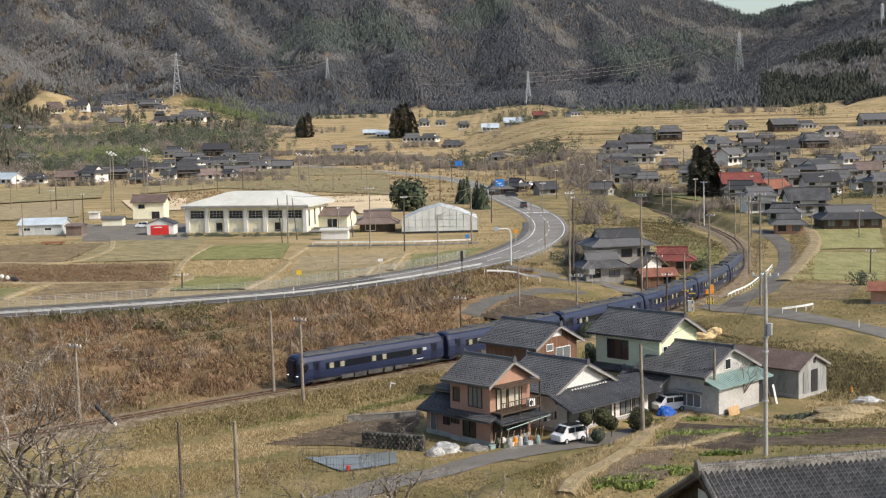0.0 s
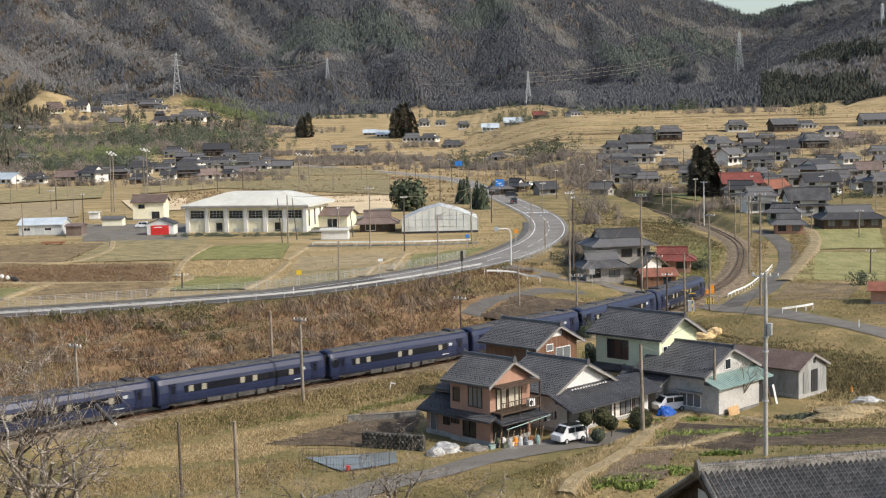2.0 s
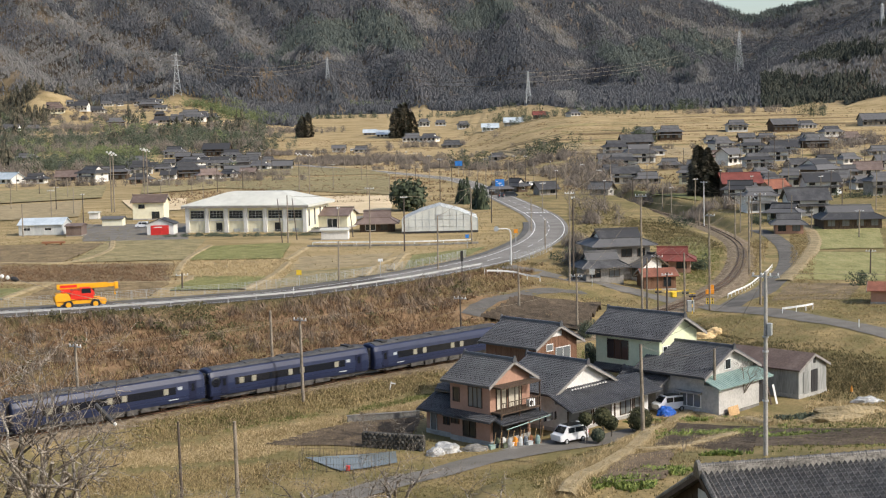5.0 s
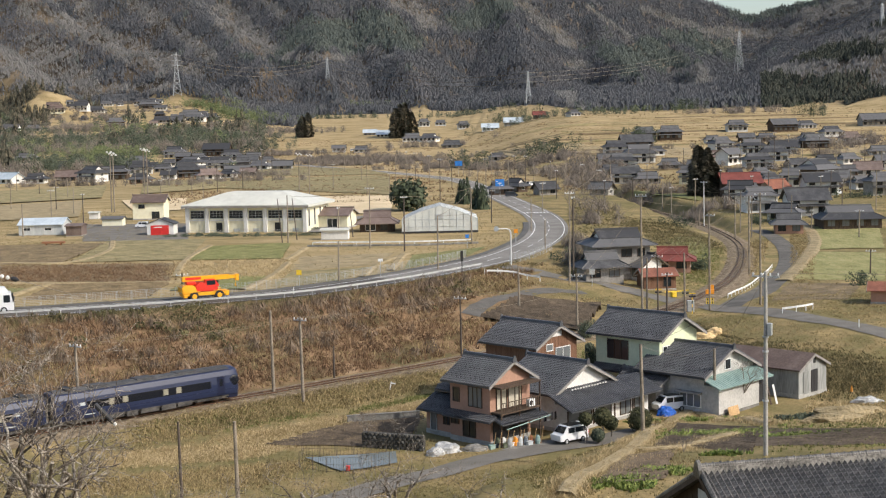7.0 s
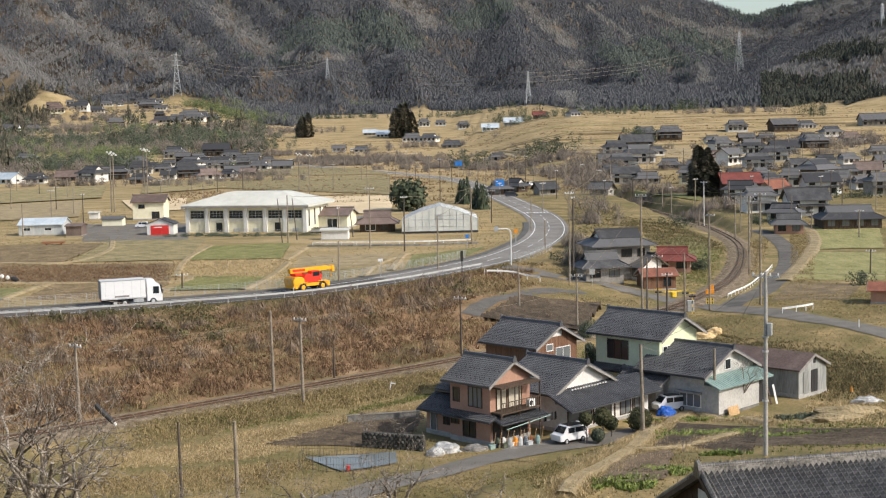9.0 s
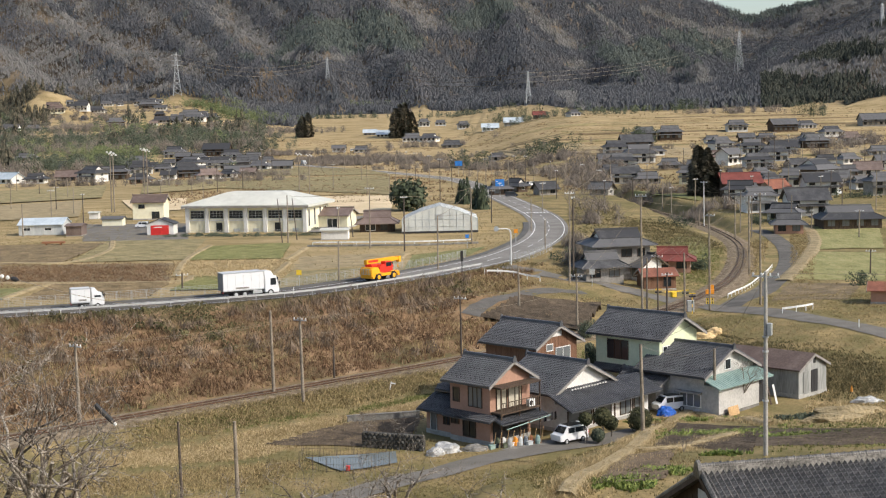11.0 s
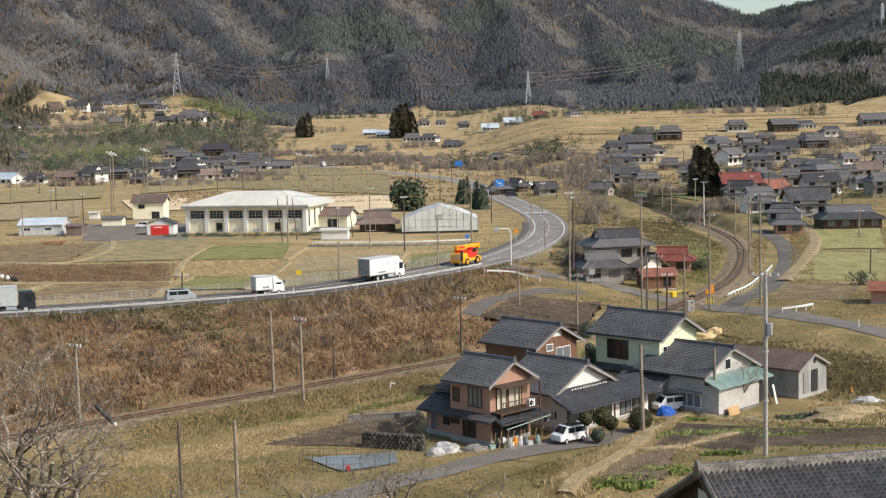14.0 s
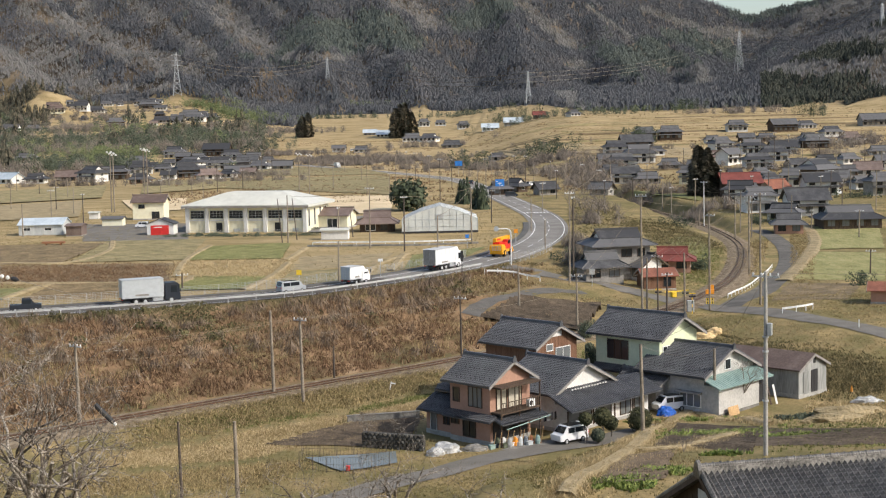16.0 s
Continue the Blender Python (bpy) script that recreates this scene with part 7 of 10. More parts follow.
tx, ty, tw = (-9.80, 388.22, 11.97)
leaf_tree(tx, ty, 8.0, tw / 2, "leaf_dark", "broad rounded dark evergreen tree by the school", seed=3, n=1600, leaf=0.5, lift=0.1)
for (x, y), hh, rr, mt, s in (((14.24, 122.28), 2.9, 0.85, "leaf_topiary", 4), ((15.03, 122.40), 2.1, 0.65, "leaf_topiary", 5), ((17.92, 124.06), 2.5, 1.15, "leaf_topiary", 6), ((12.49, 120.02), 3.0, 0.6, "leaf_topiary", 7), ((13.56, 119.99), 1.5, 0.6, "leaf_mid", 8), ((16.68, 150.21), 5.0, 1.1, "leaf_mid", 9), ((16.72, 151.73), 3.5, 1.4, "leaf_light", 10), ((18.62, 175.14), 2.2, 1.6, "leaf_mid", 11)):
    leaf_tree(x, y, hh, rr, mt, "clipped round garden shrub on a short trunk", "garden_shrub", s, 0.08, 2400, leaf=0.075, lift=0.2, ball=s < 9)


def bare_tree(x, y, z, hh, label, mat="bark_pale", seed=1, stems=1, lean=(0.0, 0.0), spread=0.8, depth=4, r0=0.12, name="bare_tree", twist=0.35, thick=0.69, kids=(3, 4, 5)):
    rng = random.Random(seed)
    t = thing(name, pose(x, y, z), label, "tree")
    groups = {"trunk": bmesh.new(), "branchwork": bmesh.new(), "twigwork": bmesh.new()}

    def grow(p, d, ln, r, lev):
        pts, rad = [p], [r]
        n = 4
        for i in range(n):
            d = (d + Vector((rng.uniform(-1, 1), rng.uniform(-1, 1), rng.uniform(-0.7, 0.9))) * twist * 0.5).normalized()
            p = p + d * ln / n
            pts.append(p)
            rad.append(r * (1 - 0.45 * (i + 1) / n))
        bm = groups["trunk" if lev == 0 else "branchwork" if lev < 3 else "twigwork"]
        tube(bm, pts, rad, 7 if lev < 2 else 4, caps=lev == 0)
        if lev >= depth:
            return
        many = kids[0] if lev < 2 else (kids[1] if lev < depth - 1 else kids[2])
        for i in range(many):
            j = rng.randint(2, n)
            a = rng.uniform(0, math.tau)
            side = d.orthogonal().normalized()
            side = Matrix.Rotation(a, 3, d) @ side
            nd = (d * rng.uniform(0.4, 0.9) + side * spread * rng.uniform(0.7, 1.2) + Vector((0, 0, 0.12))).normalized()
            grow(pts[j], nd, ln * rng.uniform(0.52, 0.8), max(0.010, rad[j] * thick * rng.uniform(0.85, 1.15)), lev + 1)
    for s in range(stems):
        d = Vector((lean[0] + rng.uniform(-0.25, 0.25) * (stems > 1), lean[1] + rng.uniform(-0.2, 0.2), 1)).normalized()
        grow(Vector((rng.uniform(-0.3, 0.3) * (stems > 1), 0, 0)), d, hh * 0.42, r0, 0)
    for k, bm in groups.items():
        ob = part(k, bm, mat, t)
        if k != "trunk":
            tagged(ob, kind="stuff")
    return t


OLD = "old gnarled leafless fruit tree with pale lichened branches"
bare_tree(*(-14.47, 47.00, 13.12), 9.6, OLD, seed=8, stems=2, lean=(0.2, 0), depth=4, r0=0.13, spread=0.95, twist=0.85, thick=0.76, kids=(3, 3, 4))
bare_tree(*(-15.33, 44.00, 14.11), 10.4, OLD, seed=14, stems=2, lean=(0.02, 0), depth=4, r0=0.13, spread=0.95, twist=0.85, thick=0.76, kids=(3, 3, 4))
bare_tree(*(-14.01, 50.00, 11.92), 9.2, OLD, seed=17, stems=1, lean=(0.05, 0), depth=4, r0=0.10, spread=1.0, twist=0.85, thick=0.76, kids=(3, 3, 4))
bare_tree(-13.2, 42.0, 14.6, 8.6, OLD, seed=52, stems=2, lean=(-0.15, 0), depth=4, r0=0.11, spread=1.0, twist=0.85, thick=0.76, kids=(3, 3, 4))
YOUNG = "leafless young fruit tree with pale twigs"
for k, (p, hh) in enumerate((((-2.24, 58.00, 9.67), 7.2), ((-3.55, 57.00, 9.77), 6.0), ((-5.83, 58.00, 9.75), 6.4), ((-8.57, 58.00, 9.31), 4.8), ((1.59, 58.00, 9.08), 4.6), ((-12.10, 56.00, 10.04), 4.6))):
    bare_tree(*p, hh, YOUNG, seed=21 + 3 * k, stems=3, depth=4, r0=0.085, spread=1.05, twist=0.8, thick=0.74, kids=(2, 3, 3))
bare_tree((29.42, 133.21)[0], (29.42, 133.21)[1], -0.6, 6.0, "leafless dark garden tree before the white wall", "bark", 31, 1, depth=4, r0=0.13, spread=0.6)
bare_tree((-7.92, 123.33)[0], (-7.92, 123.33)[1], -1.0, 3.2, "small leafless bush by the garden plot", "bark_pale", 33, 2, depth=4, r0=0.05, spread=0.9)
bare_tree((-3.22, 123.92)[0], (-3.22, 123.92)[1], -1.0, 3.0, "small leafless bush by the garden plot", "bark_pale", 34, 2, depth=4, r0=0.05, spread=0.9)
bare_tree((16.93, 95.85)[0], (16.93, 95.85)[1], (16.93, 95.85, 0.00)[2] + ground_z(*(16.93, 95.85)), 1.6, "thin leafless bush on the raised plot", "bark", 35, 2, depth=3, r0=0.03, spread=0.9)
for k, (x, y) in enumerate(((36.79, 336.02), (41.20, 355.84), (45.19, 373.99), (46.49, 408.47), (39.45, 381.83), (34.35, 358.68))):
    bare_tree(x, y, ground_z(x, y), 9.5, "leafless grey tree beside the line", "bark_pale", 41 + k, 2, depth=4, r0=0.16, spread=0.7)
sl_x, sl_y, sl_z = (-12.09, 46.00, 18.66)
sleeve = thing("bird_scarer", pose(sl_x, sl_y, sl_z), "dark hanging tube with a white tip on a branch", "bird scarer")
bm = bmesh.new()
tube(bm, [(0, 0, 0), (0.3, 0, -0.32), (0.62, 0, -0.66)], [0.09, 0.1, 0.08], 10)
part("tube", bm, "black", sleeve)
bm = bmesh.new()
bmesh.ops.create_uvsphere(bm, u_segments=10, v_segments=6, radius=0.07, matrix=Matrix.Translation((0.66, 0, -0.7)))
part("tip", bm, "white_paint", sleeve)


# ---------------------------------------------------------------- grass and scrub
def tufts(name, xs, ys, hs, mat, label, blades=6, spread=0.5, seed=1, width=0.06):
    rng = np.random.default_rng(seed)
    n = len(xs)
    zs = height(xs, ys)
    m = n * blades
    bx = np.repeat(xs, blades) + rng.normal(0, 0.12, m)
    by = np.repeat(ys, blades) + rng.normal(0, 0.12, m)
    bz = np.repeat(zs, blades) - 0.05
    hh = np.repeat(hs, blades) * rng.uniform(0.5, 1.2, m)
    a = rng.uniform(0, math.tau, m)
    lean = rng.uniform(0.1, spread, m) * hh
    tx, ty = bx + np.cos(a) * lean, by + np.sin(a) * lean
    w = width * (0.6 + 0.8 * rng.random(m)) * np.maximum(0.5, np.repeat(hs, blades))
    px, py = -np.sin(a + 0.9) * w, np.cos(a + 0.9) * w
    V = np.stack([np.stack([bx - px, by - py, bz], -1), np.stack([bx + px, by + py, bz], -1), np.stack([tx, ty, bz + hh], -1)], 1)
    me = bpy.data.meshes.new(name)
    me.vertices.add(m * 3)
    me.vertices.foreach_set("co", V.ravel())
    me.loops.add(m * 3)
    me.loops.foreach_set("vertex_index", np.arange(m * 3))
    me.polygons.add(m)
    me.polygons.foreach_set("loop_start", np.arange(0, m * 3, 3))
    me.update(calc_edges=True)
    me.materials.append(M[mat])
    return tagged(new(name, me), label, "grass", kind="stuff")


M["blade_rust"] = material("blade_rust", ((0.12, 0.075, 0.045), (0.20, 0.125, 0.075), (0.30, 0.20, 0.12)), 0.25, 0.95, 0.0, island=-0.5, spec=0.1)
M["blade_straw"] = material("blade_straw", ((0.20, 0.155, 0.08), (0.44, 0.34, 0.18)), 0.25, 0.95, 0.0, island=-0.5, spec=0.1)
M["blade_fresh"] = material("blade_fresh", ((0.11, 0.125, 0.042), (0.25, 0.25, 0.10)), 0.25, 0.95, 0.0, island=-0.5, spec=0.1)
M["blade_bleach"] = material("blade_bleach", ((0.33, 0.25, 0.13), (0.58, 0.46, 0.27)), 0.25, 0.95, 0.0, island=-0.5, spec=0.1)
M["blade_olive"] = material("blade_olive", ((0.095, 0.085, 0.045), (0.23, 0.19, 0.10)), 0.25, 0.95, 0.0, island=-0.5, spec=0.1)
M["blade_green"] = material("blade_green", ((0.13, 0.115, 0.05), (0.30, 0.245, 0.11)), 0.25, 0.95, 0.0, island=-0.5, spec=0.1)


def make_grass():
    rng = np.random.default_rng(7)
    n = 90000
    x, y = rng.uniform(-85, 55, n), rng.uniform(108, 262, n)
    dt, dr = near_curve(x, y, TRACK), near_curve(x, y, ROAD)
    bank = (dt > 3.3) & (dr < -5.2) & (x < 14 + 6 * rough(x, y, 6.0)) & (np.abs(near_curve(x, y, LANE_LOW)) > 2.4)
    g = rough(x, y, 8.0) + 0.4 * rng.normal(size=n)
    up = np.abs(dt) / (np.abs(dt) + np.abs(dr))
    olive = bank & (up + 0.35 * rough(x + 30, y, 13.0) + 0.1 * rng.normal(size=n) > 0.72)
    a = bank & (g < 0.35) & ~olive
    b = bank & (g >= 0.35) & ~olive
    tufts("grass", x[olive], y[olive], rng.uniform(0.3, 0.75, olive.sum()), "blade_olive", "olive-brown rank grass on the upper bank", 6, 0.9, 11)
    tufts("dry_scrub", x[a], y[a], rng.uniform(0.35, 1.0, a.sum()), "blade_rust", "rust-brown dry scrub and bracken on the bank", 6, 0.9, 1)
    tufts("dry_grass", x[b], y[b], rng.uniform(0.3, 0.8, b.sum()), "blade_straw", "bleached dry grass on the bank", 6, 0.9, 2)
    c = (dt > 4.2) & (dr < -5.5) & (x > 10) & (g > 0.0) & (np.abs(near_curve(x, y, LANE)) > 3.2) & (np.abs(near_curve(x, y, LANE_LOW)) > 2.4) & ~((x > 6) & (x < 27) & (y > 176) & (y < 204))
    tufts("dry_grass", x[c], y[c], rng.uniform(0.2, 0.5, c.sum()), "blade_straw", "dry grass by the lane", 5, 0.8, 3)
    rim = spline([(6.89, 78.39), (9.09, 84.80), (12.92, 95.74), (21.73, 128.50), (25.75, 129.56), (27.42, 113.71)], 1.0)
    rim = np.vstack([rim, spline([(23.08, 106.99), (16.95, 97.86), (12.55, 95.96)], 1.0)])
    q = rng.integers(0, len(rim), 11000)
    rx, ry = rim[q, 0] + rng.normal(0, 0.75, 11000), rim[q, 1] + rng.normal(0, 0.75, 11000)
    tufts("dry_grass", rx, ry, rng.uniform(0.15, 0.45, 11000), "blade_bleach", "bleached grass on the rim of the raised plot", 6, 0.9, 13)
    n = 120000
    x, y = rng.uniform(-60, 75, n), rng.uniform(70, 215, n)
    dt = near_curve(x, y, TRACK)
    ok = (dt < -3.6) & (np.abs(near_curve(x, y, YARD_PATH)) > 2.0) & (np.abs(near_curve(x, y, LANE)) > 3.4) & (np.abs(near_curve(x, y, LANE_UP)) > 3.0)
    inside = ((x + y > 122) & (x - y > -140) & (x + y < 176) & (x - y < -92)) & (x > -6)
    ok &= ~inside & ~((x > 17) & (x < 48) & (y > 86) & (y < 124) & (rng.random(n) < 0.8))
    g = rough(x, y, 9.0) + 0.3 * rng.normal(size=n)
    a, b = ok & (g > 0.05), ok & (g <= 0.05)
    tufts("dry_grass", x[a], y[a], rng.uniform(0.12, 0.38, a.sum()), "blade_straw", "bleached winter grass in the meadow", 4, 0.9, 4)
    tufts("grass", x[b], y[b], rng.uniform(0.08, 0.26, b.sum()), "blade_green", "short olive winter grass in the meadow", 4, 0.9, 5)


make_grass()


def bank_bushes():
    """Low shrubs and bramble domes over the bank, olive towards the road and rust-brown below."""
    rng = np.random.default_rng(23)
    n = 3400
    x, y = rng.uniform(-85, 20, n), rng.uniform(112, 225, n)
    dt, dr = near_curve(x, y, TRACK), near_curve(x, y, ROAD)
    ok = (dt > 4.5) & (dr < -6.5) & (np.abs(near_curve(x, y, LANE_LOW)) > 3.2) & ~((x > 4) & (y > 176)) & (rough(x, y, 7.0) > -0.15)
    x, y, up = x[ok], y[ok], (np.abs(dt) / (np.abs(dt) + np.abs(dr)))[ok]
    P = np.column_stack([x, y, height(x, y) - 0.25])
    k = up + 0.4 * rough(x + 30, y, 13.0) + 0.15 * rng.normal(size=len(x))
    for lo, hi, mt, sh, lab, hs in ((0.72, 9, "bank_olive", "dome", "olive bramble clumps on the upper bank", (0.7, 1.5)), (0.35, 0.72, "bank_grey", "twigs", "leafless grey-brown shrubs on the bank", (1.0, 2.2)), (-9, 0.35, "blade_rust", "dome", "rust-brown bracken clumps on the lower bank", (0.5, 1.1))):
        q = (k >= lo) & (k < hi)
        tree_stuff("bank_shrubs", P[q], rng.uniform(*hs, q.sum()), rng.uniform(0.5, 1.2, q.sum()), mt, sh, lab, "shrubs", 90, 60)


M["bank_olive"] = material("bank_olive", ((0.062, 0.060, 0.030), (0.155, 0.14, 0.07)), 0.25, 0.95, 0.0, island=-0.5, spec=0.1)
M["bank_grey"] = material("bank_grey", ((0.12, 0.09, 0.065), (0.27, 0.205, 0.15)), 0.25, 0.95, 0.0, island=-0.5, spec=0.1)
bank_bushes()


def strip(corners, n, mat, label, h=(0.12, 0.3), seed=1):
    """Grass of one kind strewn between four corners."""
    rng = np.random.default_rng(seed)
    a, b, c, d = [np.array(p) for p in corners]
    u, v = rng.random(n)[:, None], rng.random(n)[:, None]
    u = np.clip(u + rng.normal(0, 0.05, (n, 1)), -0.1, 1.1)
    v = np.clip(v + rng.normal(0, 0.12, (n, 1)), -0.3, 1.3)
    p = a * (1 - u) * (1 - v) + b * u * (1 - v) + c * u * v + d * (1 - u) * v
    tufts("grass", p[:, 0], p[:, 1], rng.uniform(*h, n), mat, label, 5, 1.1, seed, 0.11)


strip(((-29.96, 130.94), (-15.64, 136.81), (-13.07, 133.99), (-24.95, 127.69)), 1200, "blade_fresh", "fresh green grass verge by the line", seed=51)
strip(((-21.27, 125.03), (0.62, 143.17), (0.59, 139.83), (-18.83, 119.39)), 7000, "blade_bleach", "straw-coloured verge below the line", seed=52)
strip(((-28.77, 120.75), (-14.01, 121.61), (-17.49, 117.07), (-30.87, 114.94)), 4500, "blade_bleach", "dry straw meadow strip", seed=53)
strip(((-30.28, 110.85), (-11.44, 116.02), (-14.38, 108.00), (-28.95, 105.73)), 3500, "blade_straw", "dull straw meadow", seed=54)
strip(((-8.58, 104.16), (2.71, 111.17), (7.71, 87.47), (6.54, 78.28)), 9000, "blade_green", "short olive lawn beside the path", (0.06, 0.16), seed=55)
strip(((28.66, 116.80), (37.60, 114.18), (32.29, 98.02), (23.25, 94.76)), 900, "blade_fresh", "green weedy vegetable bed", seed=56)
strip(((34.49, 177.05), (51.42, 156.33), (45.98, 139.70), (36.61, 141.86)), 7000, "blade_olive", "rough brown grass on the slope behind the sheds", (0.15, 0.4), seed=57)
strip(((-8.79, 138.45), (0.65, 145.98), (0.02, 143.18), (-10.77, 133.57)), 900, "blade_fresh", "fresh green grass verge by the line", seed=58)
strip(((46.46, 362.10), (61.11, 350.74), (61.65, 293.98), (45.73, 283.03)), 5000, "blade_olive", "rough grass inside the rail curve", (0.2, 0.6), seed=60)
strip(((45.73, 283.03), (61.65, 293.98), (44.00, 225.68), (40.29, 243.25)), 3500, "blade_fresh", "garden grass inside the rail curve", (0.15, 0.35), seed=61)
strip(((39.09, 411.31), (50.58, 394.01), (44.27, 288.94), (28.43, 287.50)), 2600, "blade_olive", "brown scrub between the road and the line", (0.2, 0.5), seed=62)
strip(((55.04, 259.88), (69.79, 305.33), (72.69, 301.45), (55.04, 240.83)), 2500, "blade_straw", "dry grass between the line and the lane", (0.2, 0.5), seed=63)
strip(((84.23, 326.66), (89.51, 325.98), (65.80, 239.51), (62.87, 243.77)), 2500, "blade_straw", "straw bank beside the green field", (0.2, 0.5), seed=64)
strip(((-5.77, 210.59), (10.56, 219.20), (8.08, 204.30), (-5.41, 195.23)), 4000, "blade_straw", "bleached grass on the road shoulder", (0.2, 0.5), seed=65)
strip(((23.33, 202.81), (33.75, 194.17), (37.80, 175.10), (35.85, 192.29)), 3500, "blade_olive", "rough grass below the crossing", seed=59)


strip(((27.5, 110.1), (33.0, 100.2), (31.0, 94.2), (25.3, 98.2)), 2200, "blade_fresh", "green weeds at the edge of the beds", (0.08, 0.2), seed=66)
strip(((36.0, 133.9), (44.7, 135.9), (35.6, 108.2), (31.9, 116.1)), 2600, "blade_bleach", "bleached grass mound beside the beds", (0.15, 0.4), seed=67)


strip(((-81.7, 248.8), (-49.7, 244.8), (-45.4, 218.7), (-72.6, 220.7)), 5200, "blade_rust", "rank brown grass on the field slope", (0.2, 0.5), seed=68)
strip(((-49.4, 248.8), (-28.1, 248.8), (-27.1, 222.7), (-45.7, 224.7)), 4200, "blade_bleach", "pale reed grass on the field slope", (0.2, 0.5), seed=69)
strip(((-98.6, 301.0), (-73.8, 295.0), (-70.9, 258.8), (-83.7, 254.8)), 2600, "blade_olive", "weeds in the fallow field", (0.12, 0.3), seed=70)


strip(((-30.2, 131.9), (-1.8, 158.0), (-1.1, 147.9), (-27.6, 123.9)), 2500, "blade_green", "rank olive grass below the line", (0.15, 0.4), seed=71)
strip(((-30.2, 131.9), (-1.8, 158.0), (-1.1, 147.9), (-27.6, 123.9)), 9000, "blade_straw", "dry grass below the line", (0.15, 0.45), seed=72)
strip(((-30.2, 131.9), (-1.8, 158.0), (-1.1, 147.9), (-27.6, 123.9)), 1800, "blade_fresh", "thin green grass below the line", (0.08, 0.22), seed=73)


def field_tufts():
    rng = np.random.default_rng(17)
    n = 42000
    y = rng.uniform(185, 430, n)
    x = rng.uniform(-0.36, 0.34, n) * y
    dt, dr = near_curve(x, y, TRACK), near_curve(x, y, ROAD)
    ok = (np.abs(dr) > 6.5) & (np.abs(dt) > 4.5) & (np.abs(near_curve(x, y, LANE)) > 3.6) & (np.abs(near_curve(x, y, LANE_UP)) > 3.4) & ((dr > 0) | (dt < 0))
    ok &= ~((x > -64) & (x < -2) & (y > 285) & (y < 400)) & ~((x > -90) & (x < -6) & (y < 302) & (rng.random(n) < 0.62)) & ~((x > 60) & (x < 125) & (y > 238) & (y < 345) & (rng.random(n) < 0.9))
    x, y = x[ok], y[ok]
    g = rough(x, y, 14.0) + 0.4 * rng.normal(size=len(x))
    a = g > -0.1
    tufts("dry_grass", x[a], y[a], rng.uniform(0.15, 0.42, a.sum()), "blade_straw", "bleached stubble in the fields", 4, 1.0, 6, 0.10)
    tufts("grass", x[~a], y[~a], rng.uniform(0.12, 0.32, (~a).sum()), "blade_green", "olive winter grass in the fields", 4, 1.0, 7, 0.10)
    n = 45000
    y = rng.uniform(430, 1150, n)
    x = rng.uniform(-0.2, 0.36, n) * y
    dr = near_curve(x, y, ROAD)
    ok = (np.abs(dr) > 8) & (np.abs(near_curve(x, y, TRACK)) > 5) & (rough(x, y, 30.0) + 0.5 * rough(x, y * 4, 55.0) > -0.1)
    x, y = x[ok], y[ok]
    tufts("dry_grass", x, y, rng.uniform(0.4, 1.1, len(x)), "blade_rust", "rough dry grass on the far terraces", 3, 1.3, 8, 0.16)


field_tufts()


def vegetables():
    rng = np.random.default_rng(3)
    for (cx, cy), w, d, n, mt in (((23.0, 108.5), 4.5, 2.2, 220, "leaf_light"), ((27.0, 104.0), 3.0, 1.2, 90, "leaf_light"), ((23.87, 128.30), 5, 1.2, 160, "leaf_light"), ((20.29, 106.66), 4.5, 1.5, 160, "leaf_light"), ((19.47, 93.97), 1.5, 0.7, 60, "leaf_light"), ((32.95, 117.99), 6, 2.5, 160, "leaf_mid"), ((10.69, 80.57), 2.0, 1.4, 120, "leaf_light"), ((13.83, 85.10), 2.2, 1.4, 60, "leaf_light")):
        x, y = cx + rng.normal(0, 0.45, n) * w, cy + rng.normal(0, 0.45, n) * d
        ob = tufts("vegetable_plants", x, y, rng.uniform(0.18, 0.38, n), mt, "bright green leafy vegetable plants in beds", 14, 1.5, 9, 0.30)


vegetables()


